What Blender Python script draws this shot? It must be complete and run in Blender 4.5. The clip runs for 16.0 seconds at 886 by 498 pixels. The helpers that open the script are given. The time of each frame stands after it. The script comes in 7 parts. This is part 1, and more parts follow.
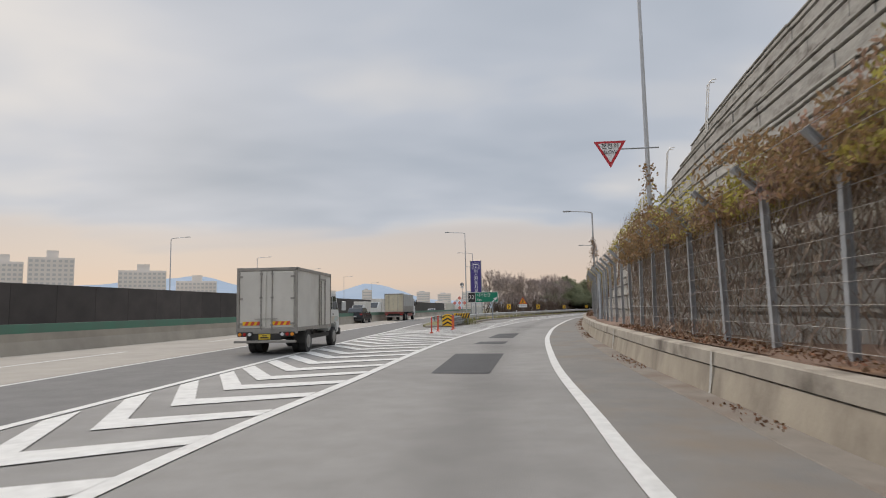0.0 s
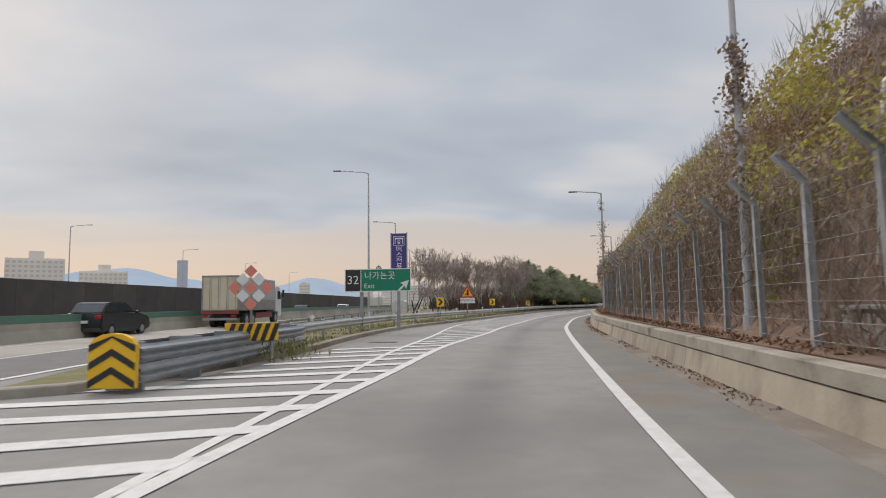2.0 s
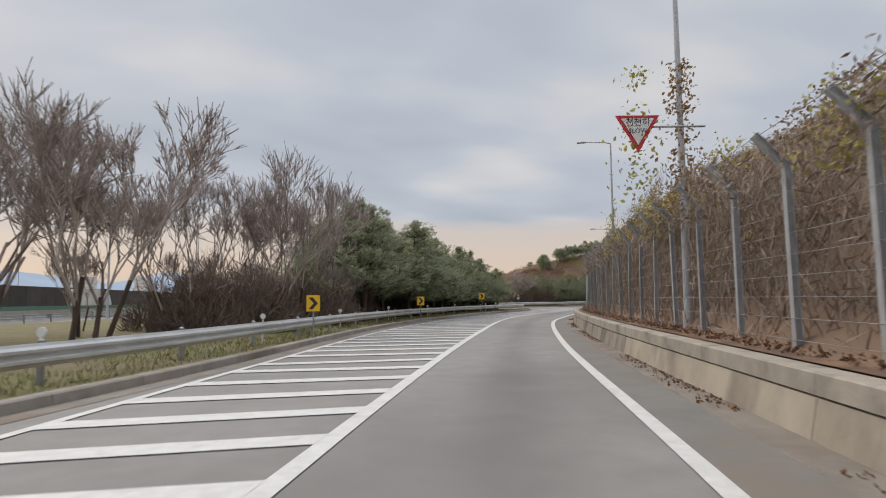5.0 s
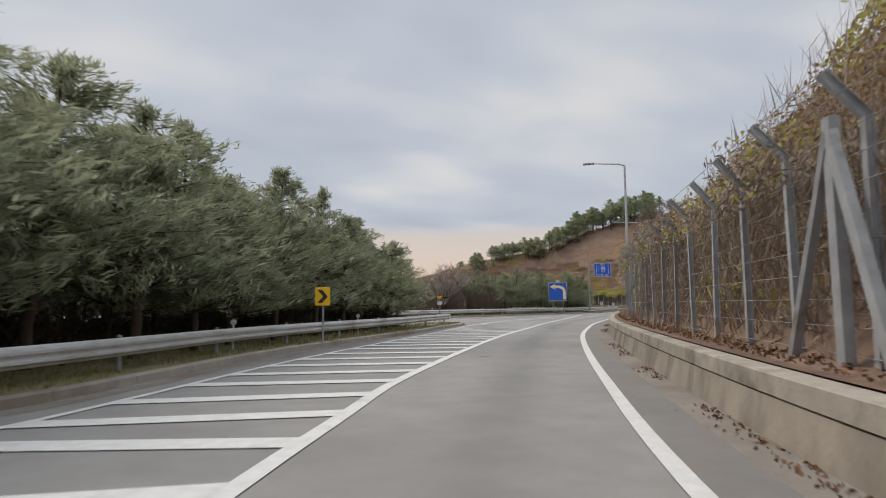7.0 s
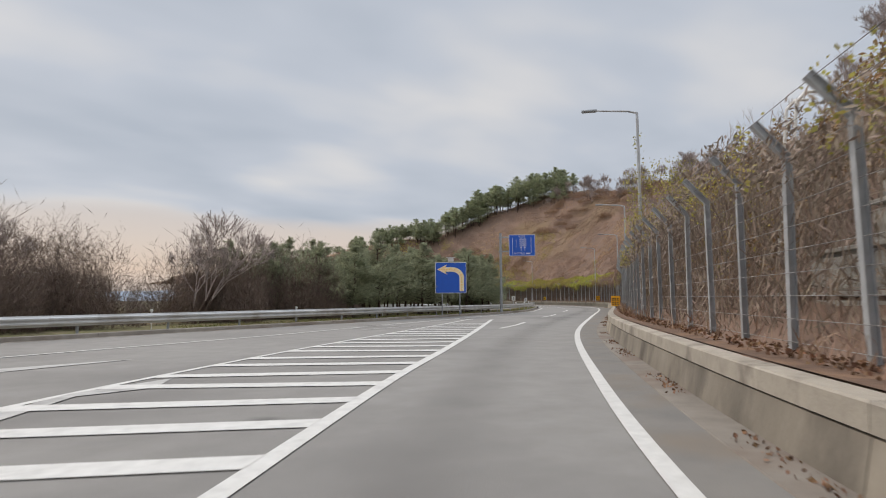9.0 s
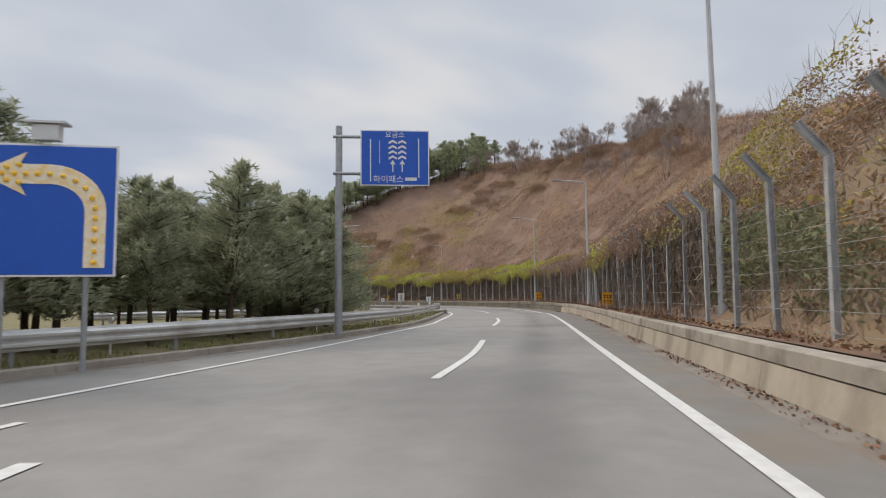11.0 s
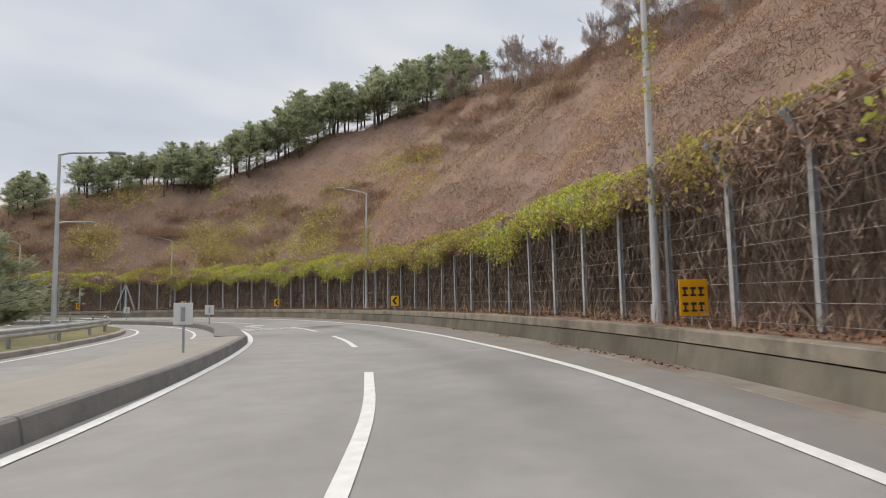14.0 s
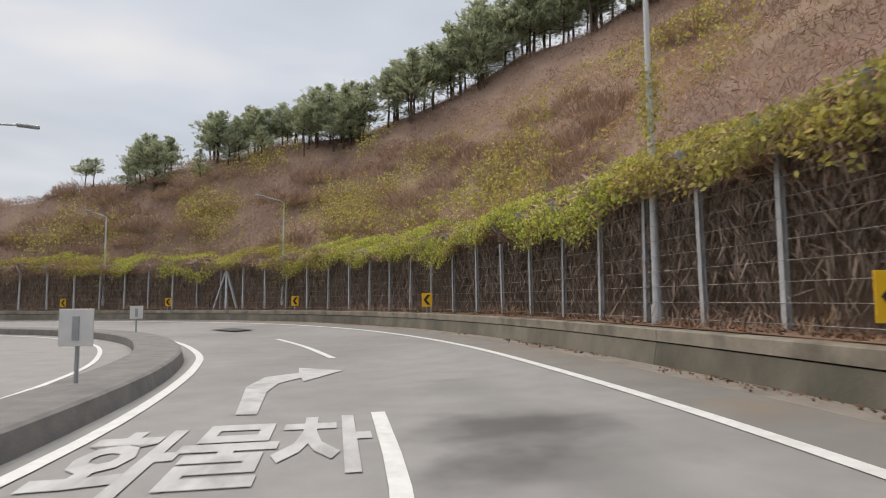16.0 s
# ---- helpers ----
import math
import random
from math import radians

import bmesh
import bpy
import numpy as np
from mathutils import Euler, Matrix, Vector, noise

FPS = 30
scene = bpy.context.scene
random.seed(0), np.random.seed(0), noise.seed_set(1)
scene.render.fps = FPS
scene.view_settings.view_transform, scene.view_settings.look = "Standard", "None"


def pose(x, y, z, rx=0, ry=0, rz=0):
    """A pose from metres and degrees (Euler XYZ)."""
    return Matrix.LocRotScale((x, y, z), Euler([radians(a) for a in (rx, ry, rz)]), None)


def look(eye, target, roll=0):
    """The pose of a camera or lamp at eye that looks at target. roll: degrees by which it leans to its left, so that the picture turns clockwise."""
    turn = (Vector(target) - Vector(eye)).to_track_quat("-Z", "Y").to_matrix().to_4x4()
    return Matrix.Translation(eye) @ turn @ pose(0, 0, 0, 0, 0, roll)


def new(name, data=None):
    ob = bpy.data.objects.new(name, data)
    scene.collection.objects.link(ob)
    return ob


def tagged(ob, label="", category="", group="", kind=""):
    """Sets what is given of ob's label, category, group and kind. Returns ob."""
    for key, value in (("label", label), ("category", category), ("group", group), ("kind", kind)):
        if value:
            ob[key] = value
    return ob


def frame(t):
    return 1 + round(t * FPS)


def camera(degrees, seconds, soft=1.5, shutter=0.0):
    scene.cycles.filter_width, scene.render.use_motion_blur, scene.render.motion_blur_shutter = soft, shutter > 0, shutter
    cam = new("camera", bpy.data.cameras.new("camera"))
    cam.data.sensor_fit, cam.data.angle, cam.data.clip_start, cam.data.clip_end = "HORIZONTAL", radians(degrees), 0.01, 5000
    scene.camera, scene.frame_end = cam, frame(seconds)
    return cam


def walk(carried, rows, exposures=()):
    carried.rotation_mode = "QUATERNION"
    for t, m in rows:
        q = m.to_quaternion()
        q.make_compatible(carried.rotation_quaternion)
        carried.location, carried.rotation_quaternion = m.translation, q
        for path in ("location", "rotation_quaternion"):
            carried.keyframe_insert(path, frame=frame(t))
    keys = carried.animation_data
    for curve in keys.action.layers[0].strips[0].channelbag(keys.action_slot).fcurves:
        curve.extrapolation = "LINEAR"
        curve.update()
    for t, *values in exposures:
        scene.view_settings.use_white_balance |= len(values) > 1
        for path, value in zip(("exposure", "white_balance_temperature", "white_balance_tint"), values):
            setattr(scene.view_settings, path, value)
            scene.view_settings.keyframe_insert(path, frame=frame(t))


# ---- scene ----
PATH = [
    (0, pose(0.00, 0.00, 1.45, 95.73, 1.05, 0.00)),
    (0.5, pose(0.75, 8.70, 1.45, 95.49, 0.93, -0.83)),
    (1, pose(1.91, 17.70, 1.45, 95.48, 0.85, -1.89)),
    (1.5, pose(3.36, 26.83, 1.45, 95.29, 0.62, -3.31)),
    (2, pose(5.00, 36.00, 1.45, 95.21, 0.73, -5.06)),
    (2.5, pose(6.85, 45.27, 1.45, 95.07, 0.54, -6.66)),
    (3, pose(9.06, 54.58, 1.45, 95.08, 0.67, -8.58)),
    (3.5, pose(11.61, 63.83, 1.45, 95.19, 0.34, -10.72)),
    (4, pose(14.51, 72.95, 1.45, 95.11, 0.30, -12.98)),
    (4.5, pose(17.61, 81.84, 1.45, 94.90, 0.12, -15.06)),
    (5, pose(20.94, 90.48, 1.45, 94.87, 0.46, -16.81)),
    (5.5, pose(24.43, 98.98, 1.45, 95.04, 0.54, -18.07)),
    (6, pose(28.10, 107.33, 1.45, 95.18, 0.57, -19.28)),
    (6.5, pose(31.99, 115.52, 1.45, 95.35, 0.53, -20.99)),
    (7, pose(36.27, 123.47, 1.45, 95.34, 0.43, -23.45)),
    (7.5, pose(40.99, 131.15, 1.45, 95.19, 0.37, -25.94)),
    (8, pose(46.09, 138.67, 1.45, 94.92, 0.22, -28.29)),
    (8.5, pose(51.41, 145.99, 1.45, 94.97, 0.17, -30.68)),
    (9, pose(57.03, 153.10, 1.45, 94.79, 0.29, -33.10)),
    (9.5, pose(62.96, 159.96, 1.45, 94.67, 0.54, -35.56)),
    (10, pose(69.04, 166.61, 1.45, 94.60, 0.49, -37.64)),
    (10.5, pose(75.20, 172.99, 1.45, 94.62, 0.53, -39.53)),
    (11, pose(81.41, 179.07, 1.45, 94.59, 0.63, -41.13)),
    (11.5, pose(87.64, 184.88, 1.45, 94.56, 0.65, -42.35)),
    (12, pose(93.89, 190.46, 1.45, 94.58, 0.66, -43.15)),
    (12.5, pose(100.07, 195.90, 1.45, 94.55, 0.58, -43.56)),
    (13, pose(106.02, 201.27, 1.45, 94.61, 0.80, -43.71)),
    (13.5, pose(111.56, 206.69, 1.45, 94.78, 0.92, -43.43)),
    (14, pose(116.58, 212.25, 1.45, 94.89, 0.93, -41.79)),
    (14.5, pose(121.04, 218.04, 1.45, 94.82, 0.88, -38.31)),
    (15, pose(124.92, 224.07, 1.45, 94.87, 0.92, -33.97)),
    (15.5, pose(128.19, 230.29, 1.45, 94.89, 0.72, -29.08)),
    (16, pose(130.89, 236.67, 1.45, 94.85, 0.50, -23.28)),
]
cam = camera(73.4, 16.0, 1.0, 0.1)
walk(cam, PATH, [(0, 0.03, 6900, 10.5), (4.5, 0.06, 6900, 10.5), (7, 0.13, 6900, 10.5), (10, 0.15, 6900, 10.5), (12.5, 0.32, 7000, 10.8), (14.5, 0.4, 7050, 11), (16, 0.4, 7050, 11)])

# ---- light: an overcast afternoon ----
world = bpy.data.worlds.new("overcast_sky")
scene.world = world
world.use_nodes = True
wn, wl = world.node_tree.nodes, world.node_tree.links
wn.clear()


def wnode(kind, **values):
    n = wn.new(kind)
    for key, value in values.items():
        n.inputs[key].default_value = value
    return n


def ramp_of(nodes, stops):
    r = nodes.new("ShaderNodeValToRGB")
    while len(r.color_ramp.elements) < len(stops):
        r.color_ramp.elements.new(0.5)
    for e, (p, c) in zip(r.color_ramp.elements, stops):
        e.position, e.color = p, (*c, 1)
    return r


SUN_ELEV, SUN_ROT = radians(22), radians(-28)
sky = wn.new("ShaderNodeTexSky")
sky.sky_type, sky.sun_disc, sky.sun_elevation, sky.sun_rotation = "NISHITA", False, SUN_ELEV, SUN_ROT
sky.dust_density = 2.0
skyscale = wn.new("ShaderNodeMixRGB")
skyscale.blend_type = "MULTIPLY"
skyscale.inputs[0].default_value, skyscale.inputs[2].default_value = 1.0, (0.1, 0.1, 0.1, 1)
wl.new(sky.outputs[0], skyscale.inputs[1])
tc = wn.new("ShaderNodeTexCoord")
sep = wn.new("ShaderNodeSeparateXYZ")
wl.new(tc.outputs["Generated"], sep.inputs[0])
# the cloud deck is laid out on a flat sheet overhead
zden = wn.new("ShaderNodeMath")
zden.operation, zden.inputs[1].default_value = "ADD", 0.16
wl.new(sep.outputs[2], zden.inputs[0])
zmax = wn.new("ShaderNodeMath")
zmax.operation, zmax.inputs[1].default_value = "MAXIMUM", 0.05
wl.new(zden.outputs[0], zmax.inputs[0])
flat = wn.new("ShaderNodeVectorMath")
flat.operation = "DIVIDE"
comb = wn.new("ShaderNodeCombineXYZ")
for k in range(3):
    wl.new(zmax.outputs[0], comb.inputs[k])
wl.new(tc.outputs["Generated"], flat.inputs[0])
wl.new(comb.outputs[0], flat.inputs[1])
squash = wn.new("ShaderNodeMapping")
squash.inputs["Rotation"].default_value = (0, 0, radians(25))
squash.inputs["Scale"].default_value = (0.7, 1.0, 0.001)
wl.new(flat.outputs[0], squash.inputs[0])
big = wnode("ShaderNodeTexNoise", Scale=0.75, Detail=3.0, Roughness=0.5, Distortion=0.3)
fine = wnode("ShaderNodeTexNoise", Scale=2.1, Detail=3.0, Roughness=0.45, Distortion=0.2)
for n in (big, fine):
    wl.new(squash.outputs[0], n.inputs["Vector"])
blend = wn.new("ShaderNodeMixRGB")
blend.inputs[0].default_value = 0.27
wl.new(big.outputs[0], blend.inputs[1])
wl.new(fine.outputs[0], blend.inputs[2])
deck = ramp_of(wn, [(0.32, (0.32, 0.385, 0.48)), (0.5, (0.46, 0.515, 0.61)), (0.64, (0.665, 0.67, 0.69))])
wl.new(blend.outputs[0], deck.inputs[0])
# a bright warm gap under the deck, low over the horizon
band = ramp_of(wn, [(0.0, (0.5, 0.47, 0.47)), (0.045, (0.65, 0.54, 0.47)), (0.09, (0.6, 0.54, 0.51)), (0.15, (0.53, 0.525, 0.55))])
wl.new(sep.outputs[2], band.inputs[0])
wob = wn.new("ShaderNodeMath")
wob.operation, wob.inputs[1].default_value, wob.inputs[2].default_value = "MULTIPLY_ADD", -0.16, 0.08
wl.new(big.outputs[0], wob.inputs[0])
edge_in = wn.new("ShaderNodeMath")
edge_in.operation = "ADD"
wl.new(sep.outputs[2], edge_in.inputs[0])
wl.new(wob.outputs[0], edge_in.inputs[1])
edge = wnode("ShaderNodeMapRange")
edge.interpolation_type = "SMOOTHSTEP"
edge.inputs["From Min"].default_value, edge.inputs["From Max"].default_value = 0.105, 0.15
wl.new(edge_in.outputs[0], edge.inputs["Value"])
clouds = wn.new("ShaderNodeMixRGB")
wl.new(edge.outputs[0], clouds.inputs[0])
wl.new(band.outputs[0], clouds.inputs[1])
wl.new(deck.outputs[0], clouds.inputs[2])
high = wnode("ShaderNodeMapRange")
high.inputs["From Min"].default_value, high.inputs["From Max"].default_value = 0.5, 0.85
high.inputs["To Min"].default_value, high.inputs["To Max"].default_value = 1.0, 2.6
wl.new(sep.outputs[2], high.inputs["Value"])
gain = wn.new("ShaderNodeVectorMath")
gain.operation = "SCALE"
wl.new(clouds.outputs[0], gain.inputs[0])
wl.new(high.outputs[0], gain.inputs["Scale"])
mixsky = wn.new("ShaderNodeMixRGB")
mixsky.inputs[0].default_value = 0.97
wl.new(skyscale.outputs[0], mixsky.inputs[1])
wl.new(gain.outputs[0], mixsky.inputs[2])
bg = wnode("ShaderNodeBackground", Strength=1.0)
wl.new(mixsky.outputs[0], bg.inputs[0])
wout = wn.new("ShaderNodeOutputWorld")
wl.new(bg.outputs[0], wout.inputs[0])

sun_data = bpy.data.lights.new("sun", "SUN")
sun_data.energy, sun_data.angle, sun_data.color = 1.3, radians(30), (1.0, 0.87, 0.72)
sun = new("sun", sun_data)
sun.matrix_world = look((math.sin(SUN_ROT) * 50, math.cos(SUN_ROT) * 50, 60), (0, 0, 0))

# ---- materials ----


def mat(name, col, col2=None, scale=3.0, rough=0.8, metal=0.0, bump=0.0, bscale=None, island=0.0, rand=0.0, detail=6.0, stain=None, stretch=None, spec=0.5, stain_scale=0.25, stain_at=(0.5, 0.7), thin=0.0):
    """Two tones mixed by noise, an optional larger stain, relief, and variation from piece to piece."""
    m = bpy.data.materials.new(name)
    m.use_nodes = True
    nt, ln = m.node_tree.nodes, m.node_tree.links
    b = nt["Principled BSDF"]
    b.inputs["Roughness"].default_value, b.inputs["Metallic"].default_value = rough, metal
    b.inputs["Specular IOR Level"].default_value = spec
    co = nt.new("ShaderNodeTexCoord")
    mp = nt.new("ShaderNodeMapping")
    if stretch:
        mp.inputs["Scale"].default_value = stretch
    ln.new(co.outputs["Object"], mp.inputs[0])
    n1 = nt.new("ShaderNodeTexNoise")
    n1.inputs["Scale"].default_value, n1.inputs["Detail"].default_value, n1.inputs["Roughness"].default_value = scale, detail, 0.6
    ln.new(mp.outputs[0], n1.inputs["Vector"])
    c2 = col2 or tuple(0.75 * c for c in col)
    r = ramp_of(nt, [(0.32, col), (0.68, c2)])
    ln.new(n1.outputs[0], r.inputs[0])
    out = r.outputs[0]
    if stain:
        n2 = nt.new("ShaderNodeTexNoise")
        n2.inputs["Scale"].default_value, n2.inputs["Detail"].default_value, n2.inputs["Roughness"].default_value = stain_scale, 5.0, 0.55
        ln.new(mp.outputs[0], n2.inputs["Vector"])
        f = ramp_of(nt, [(stain_at[0], (0, 0, 0)), (stain_at[1], (1, 1, 1))])
        ln.new(n2.outputs[0], f.inputs[0])
        mx = nt.new("ShaderNodeMixRGB")
        ln.new(f.outputs[0], mx.inputs[0])
        ln.new(out, mx.inputs[1])
        mx.inputs[2].default_value = (*stain, 1)
        out = mx.outputs[0]
    if island or rand:
        hs = nt.new("ShaderNodeHueSaturation")
        mr = nt.new("ShaderNodeMapRange")
        amount = island or rand
        mr.inputs["To Min"].default_value, mr.inputs["To Max"].default_value = 1 - amount, 1 + amount
        if island:
            src = nt.new("ShaderNodeNewGeometry").outputs["Random Per Island"]
        else:
            src = nt.new("ShaderNodeObjectInfo").outputs["Random"]
        ln.new(src, mr.inputs["Value"])
        ln.new(mr.outputs[0], hs.inputs["Value"])
        ln.new(out, hs.inputs["Color"])
        if island:
            mr2 = nt.new("ShaderNodeMapRange")
            mr2.inputs["To Min"].default_value, mr2.inputs["To Max"].default_value = 0.485, 0.515
            fr = nt.new("ShaderNodeMath")
            fr.operation = "FRACT"
            ml = nt.new("ShaderNodeMath")
            ml.operation, ml.inputs[1].default_value = "MULTIPLY", 7.31
            ln.new(src, ml.inputs[0])
            ln.new(ml.outputs[0], fr.inputs[0])
            ln.new(fr.outputs[0], mr2.inputs["Value"])
            ln.new(mr2.outputs[0], hs.inputs["Hue"])
        out = hs.outputs[0]
    ln.new(out, b.inputs["Base Color"])
    if bump:
        nb = nt.new("ShaderNodeTexNoise")
        nb.inputs["Scale"].default_value, nb.inputs["Detail"].default_value = bscale or scale * 4, 4.0
        ln.new(mp.outputs[0], nb.inputs["Vector"])
        bp = nt.new("ShaderNodeBump")
        bp.inputs["Strength"].default_value, bp.inputs["Distance"].default_value = bump, 0.02
        ln.new(nb.outputs[0], bp.inputs["Height"])
        ln.new(bp.outputs[0], b.inputs["Normal"])
    if thin:
        # thin leaves let light through
        tl = nt.new("ShaderNodeBsdfTranslucent")
        ln.new(out, tl.inputs["Color"])
        ms = nt.new("ShaderNodeMixShader")
        ms.inputs[0].default_value = thin
        ln.new(b.outputs[0], ms.inputs[1])
        ln.new(tl.outputs[0], ms.inputs[2])
        ln.new(ms.outputs[0], nt["Material Output"].inputs["Surface"])
    return m


M_ASPHALT = mat("asphalt", (0.215, 0.207, 0.195), (0.262, 0.252, 0.238), 1.4, 0.85, bump=0.25, bscale=60, stain=(0.165, 0.158, 0.15), stain_scale=0.13, stain_at=(0.48, 0.72))


def spill(m, spots, colour):
    """Dark ragged blotches of old oil at given places (x, y, radius)."""
    nt, ln = m.node_tree.nodes, m.node_tree.links
    b = nt["Principled BSDF"]
    src = b.inputs["Base Color"].links[0].from_socket
    geo = nt.new("ShaderNodeNewGeometry")
    nz = nt.new("ShaderNodeTexNoise")
    nz.inputs["Scale"].default_value, nz.inputs["Detail"].default_value = 0.9, 7
    ln.new(geo.outputs["Position"], nz.inputs["Vector"])
    for x, y, r, amount in spots:
        dist = nt.new("ShaderNodeVectorMath")
        dist.operation = "DISTANCE"
        dist.inputs[1].default_value = (x, y, 0)
        ln.new(geo.outputs["Position"], dist.inputs[0])
        mad = nt.new("ShaderNodeMath")
        mad.operation, mad.inputs[1].default_value = "MULTIPLY_ADD", 2.4 * r
        ln.new(nz.outputs[0], mad.inputs[0])
        ln.new(dist.outputs["Value"], mad.inputs[2])
        mr = nt.new("ShaderNodeMapRange")
        mr.interpolation_type = "SMOOTHSTEP"
        for key, val in (("From Min", 1.1 * r), ("From Max", 2.3 * r), ("To Min", amount), ("To Max", 0.0)):
            mr.inputs[key].default_value = val
        ln.new(mad.outputs[0], mr.inputs["Value"])
        mx = nt.new("ShaderNodeMixRGB")
        ln.new(mr.outputs[0], mx.inputs[0])
        ln.new(src, mx.inputs[1])
        mx.inputs[2].default_value = (*colour, 1)
        src = mx.outputs[0]
    ln.new(src, b.inputs["Base Color"])


spill(M_ASPHALT, [(134.2, 242.4, 1.35, 0.85), (133.4, 241.2, 1.0, 0.75), (132.4, 234.8, 0.5, 0.5), (128.4, 224.2, 0.35, 0.6), (66.2, 169.6, 0.3, 0.7), (44.0, 138.4, 0.28, 0.6), (59.2, 160.4, 0.25, 0.6)], (0.07, 0.068, 0.066))
M_HIGHWAY = mat("worn_concrete_road", (0.3, 0.275, 0.24), (0.345, 0.315, 0.275), 1.2, 0.85, bump=0.2, bscale=50, stain=(0.25, 0.23, 0.21))
M_SHOULDER = mat("dusty_shoulder", (0.165, 0.157, 0.147), (0.205, 0.192, 0.175), 1.1, 0.9, bump=0.3, bscale=45, stain=(0.2, 0.16, 0.12), stain_scale=0.5, stain_at=(0.5, 0.75))
M_GUTTER = mat("gutter_concrete", (0.25, 0.222, 0.19), (0.18, 0.157, 0.133), 1.5, 0.9, bump=0.3, bscale=30, stain=(0.17, 0.12, 0.09), stain_scale=0.6)
M_PATCH = mat("fresh_asphalt", (0.055, 0.055, 0.058), (0.075, 0.075, 0.078), 6, 0.85, bump=0.3, bscale=80)
M_DARKROAD = mat("dark_asphalt", (0.125, 0.122, 0.118), (0.16, 0.155, 0.15), 1.5, 0.85, bump=0.3, bscale=60)
M_PAINT = mat("road_paint", (0.64, 0.635, 0.61), (0.53, 0.525, 0.505), 5, 0.7, stain=(0.42, 0.41, 0.4), stain_scale=2.2, stain_at=(0.56, 0.8), bump=0.15, bscale=60)
M_CONC = mat("weathered_concrete", (0.33, 0.29, 0.235), (0.235, 0.205, 0.165), 1.3, 0.9, bump=0.35, bscale=22, stain=(0.1, 0.085, 0.07), stain_scale=0.8, stain_at=(0.46, 0.7), rand=0.16, stretch=(1, 1, 0.6))
M_CONC_PALE = mat("pale_weathered_concrete", (0.44, 0.385, 0.305), (0.33, 0.285, 0.225), 1.3, 0.9, bump=0.35, bscale=22, stain=(0.19, 0.16, 0.13), stain_scale=0.8, stain_at=(0.5, 0.74), rand=0.1, stretch=(1, 1, 0.6))
M_CONC_MOSS = mat("mossy_concrete", (0.19, 0.17, 0.135), (0.115, 0.105, 0.083), 1.2, 0.92, bump=0.4, bscale=22, stain=(0.085, 0.08, 0.06), stain_scale=0.7, stain_at=(0.44, 0.68), rand=0.14, stretch=(1, 1, 0.6))
M_PAINT_WORN = mat("worn_road_paint", (0.48, 0.475, 0.46), (0.36, 0.355, 0.345), 4, 0.75, stain=(0.26, 0.255, 0.245), stain_scale=1.8, stain_at=(0.5, 0.72), bump=0.15, bscale=60)
M_CAP = mat("weathered_cap", (0.43, 0.385, 0.32), (0.31, 0.275, 0.23), 2.0, 0.9, bump=0.35, bscale=22, stain=(0.13, 0.11, 0.09), stain_scale=1.2, stain_at=(0.52, 0.74), rand=0.1)
M_CAP_MOSS = mat("mossy_cap", (0.28, 0.25, 0.2), (0.19, 0.17, 0.135), 2.0, 0.9, bump=0.35, bscale=22, stain=(0.11, 0.095, 0.075), stain_scale=1.2, stain_at=(0.48, 0.7), rand=0.12)
M_KERB = mat("kerb_concrete", (0.33, 0.3, 0.26), (0.25, 0.22, 0.19), 2, 0.9, bump=0.35, bscale=25, stain=(0.18, 0.14, 0.11), rand=0.08)
M_APRON = mat("pale_apron", (0.27, 0.25, 0.215), (0.22, 0.205, 0.18), 0.9, 0.9, bump=0.25, bscale=40, stain=(0.26, 0.24, 0.205), stain_scale=0.4)
M_KERBDARK = mat("dark_kerb", (0.13, 0.125, 0.12), (0.2, 0.185, 0.17), 2.5, 0.9, bump=0.4, bscale=25)
M_STONE = mat("precast_block", (0.5, 0.48, 0.44), (0.33, 0.315, 0.285), 2.2, 0.92, bump=1.0, bscale=4.5, stain=(0.19, 0.172, 0.148), stain_scale=1.3, stain_at=(0.5, 0.7), rand=0.08, stretch=(1, 0.7, 1.8))
M_STEEL = mat("galvanised_steel", (0.36, 0.38, 0.4), (0.28, 0.295, 0.31), 4, 0.5, 0.6, bump=0.05, rand=0.12)
M_POST = mat("weathered_fence_steel", (0.42, 0.43, 0.44), (0.29, 0.298, 0.305), 3, 0.6, 0.2, bump=0.06, rand=0.2, stain=(0.17, 0.13, 0.1), stain_scale=1.5, stain_at=(0.58, 0.8))
M_WIRE = mat("fence_wire", (0.4, 0.385, 0.37), (0.2, 0.19, 0.18), 3, 0.6, 0.3)
M_RAIL = mat("guardrail_steel", (0.6, 0.6, 0.59), (0.48, 0.48, 0.47), 1.2, 0.42, 0.45, bump=0.05, stain=(0.33, 0.3, 0.27), stain_scale=0.8, stain_at=(0.52, 0.75))
M_LAMP = mat("lamp_post_paint", (0.5, 0.515, 0.53), (0.42, 0.43, 0.445), 2, 0.5, 0.2)
M_SOIL = mat("leaf_litter_soil", (0.19, 0.115, 0.075), (0.11, 0.07, 0.05), 3.5, 0.95, bump=0.8, bscale=12, stain=(0.25, 0.15, 0.09), stain_scale=1.2)
M_HILL = mat("dry_vine_slope", (0.25, 0.165, 0.122), (0.155, 0.103, 0.078), 0.3, 0.97, bump=0.8, bscale=3.5, stain=(0.24, 0.17, 0.095), stain_scale=0.07, stain_at=(0.5, 0.7), detail=9)
M_GRASS = mat("verge_grass", (0.12, 0.125, 0.045), (0.2, 0.165, 0.085), 1.4, 0.95, bump=0.7, bscale=18, stain=(0.21, 0.155, 0.1), stain_scale=0.35, stain_at=(0.5, 0.68))
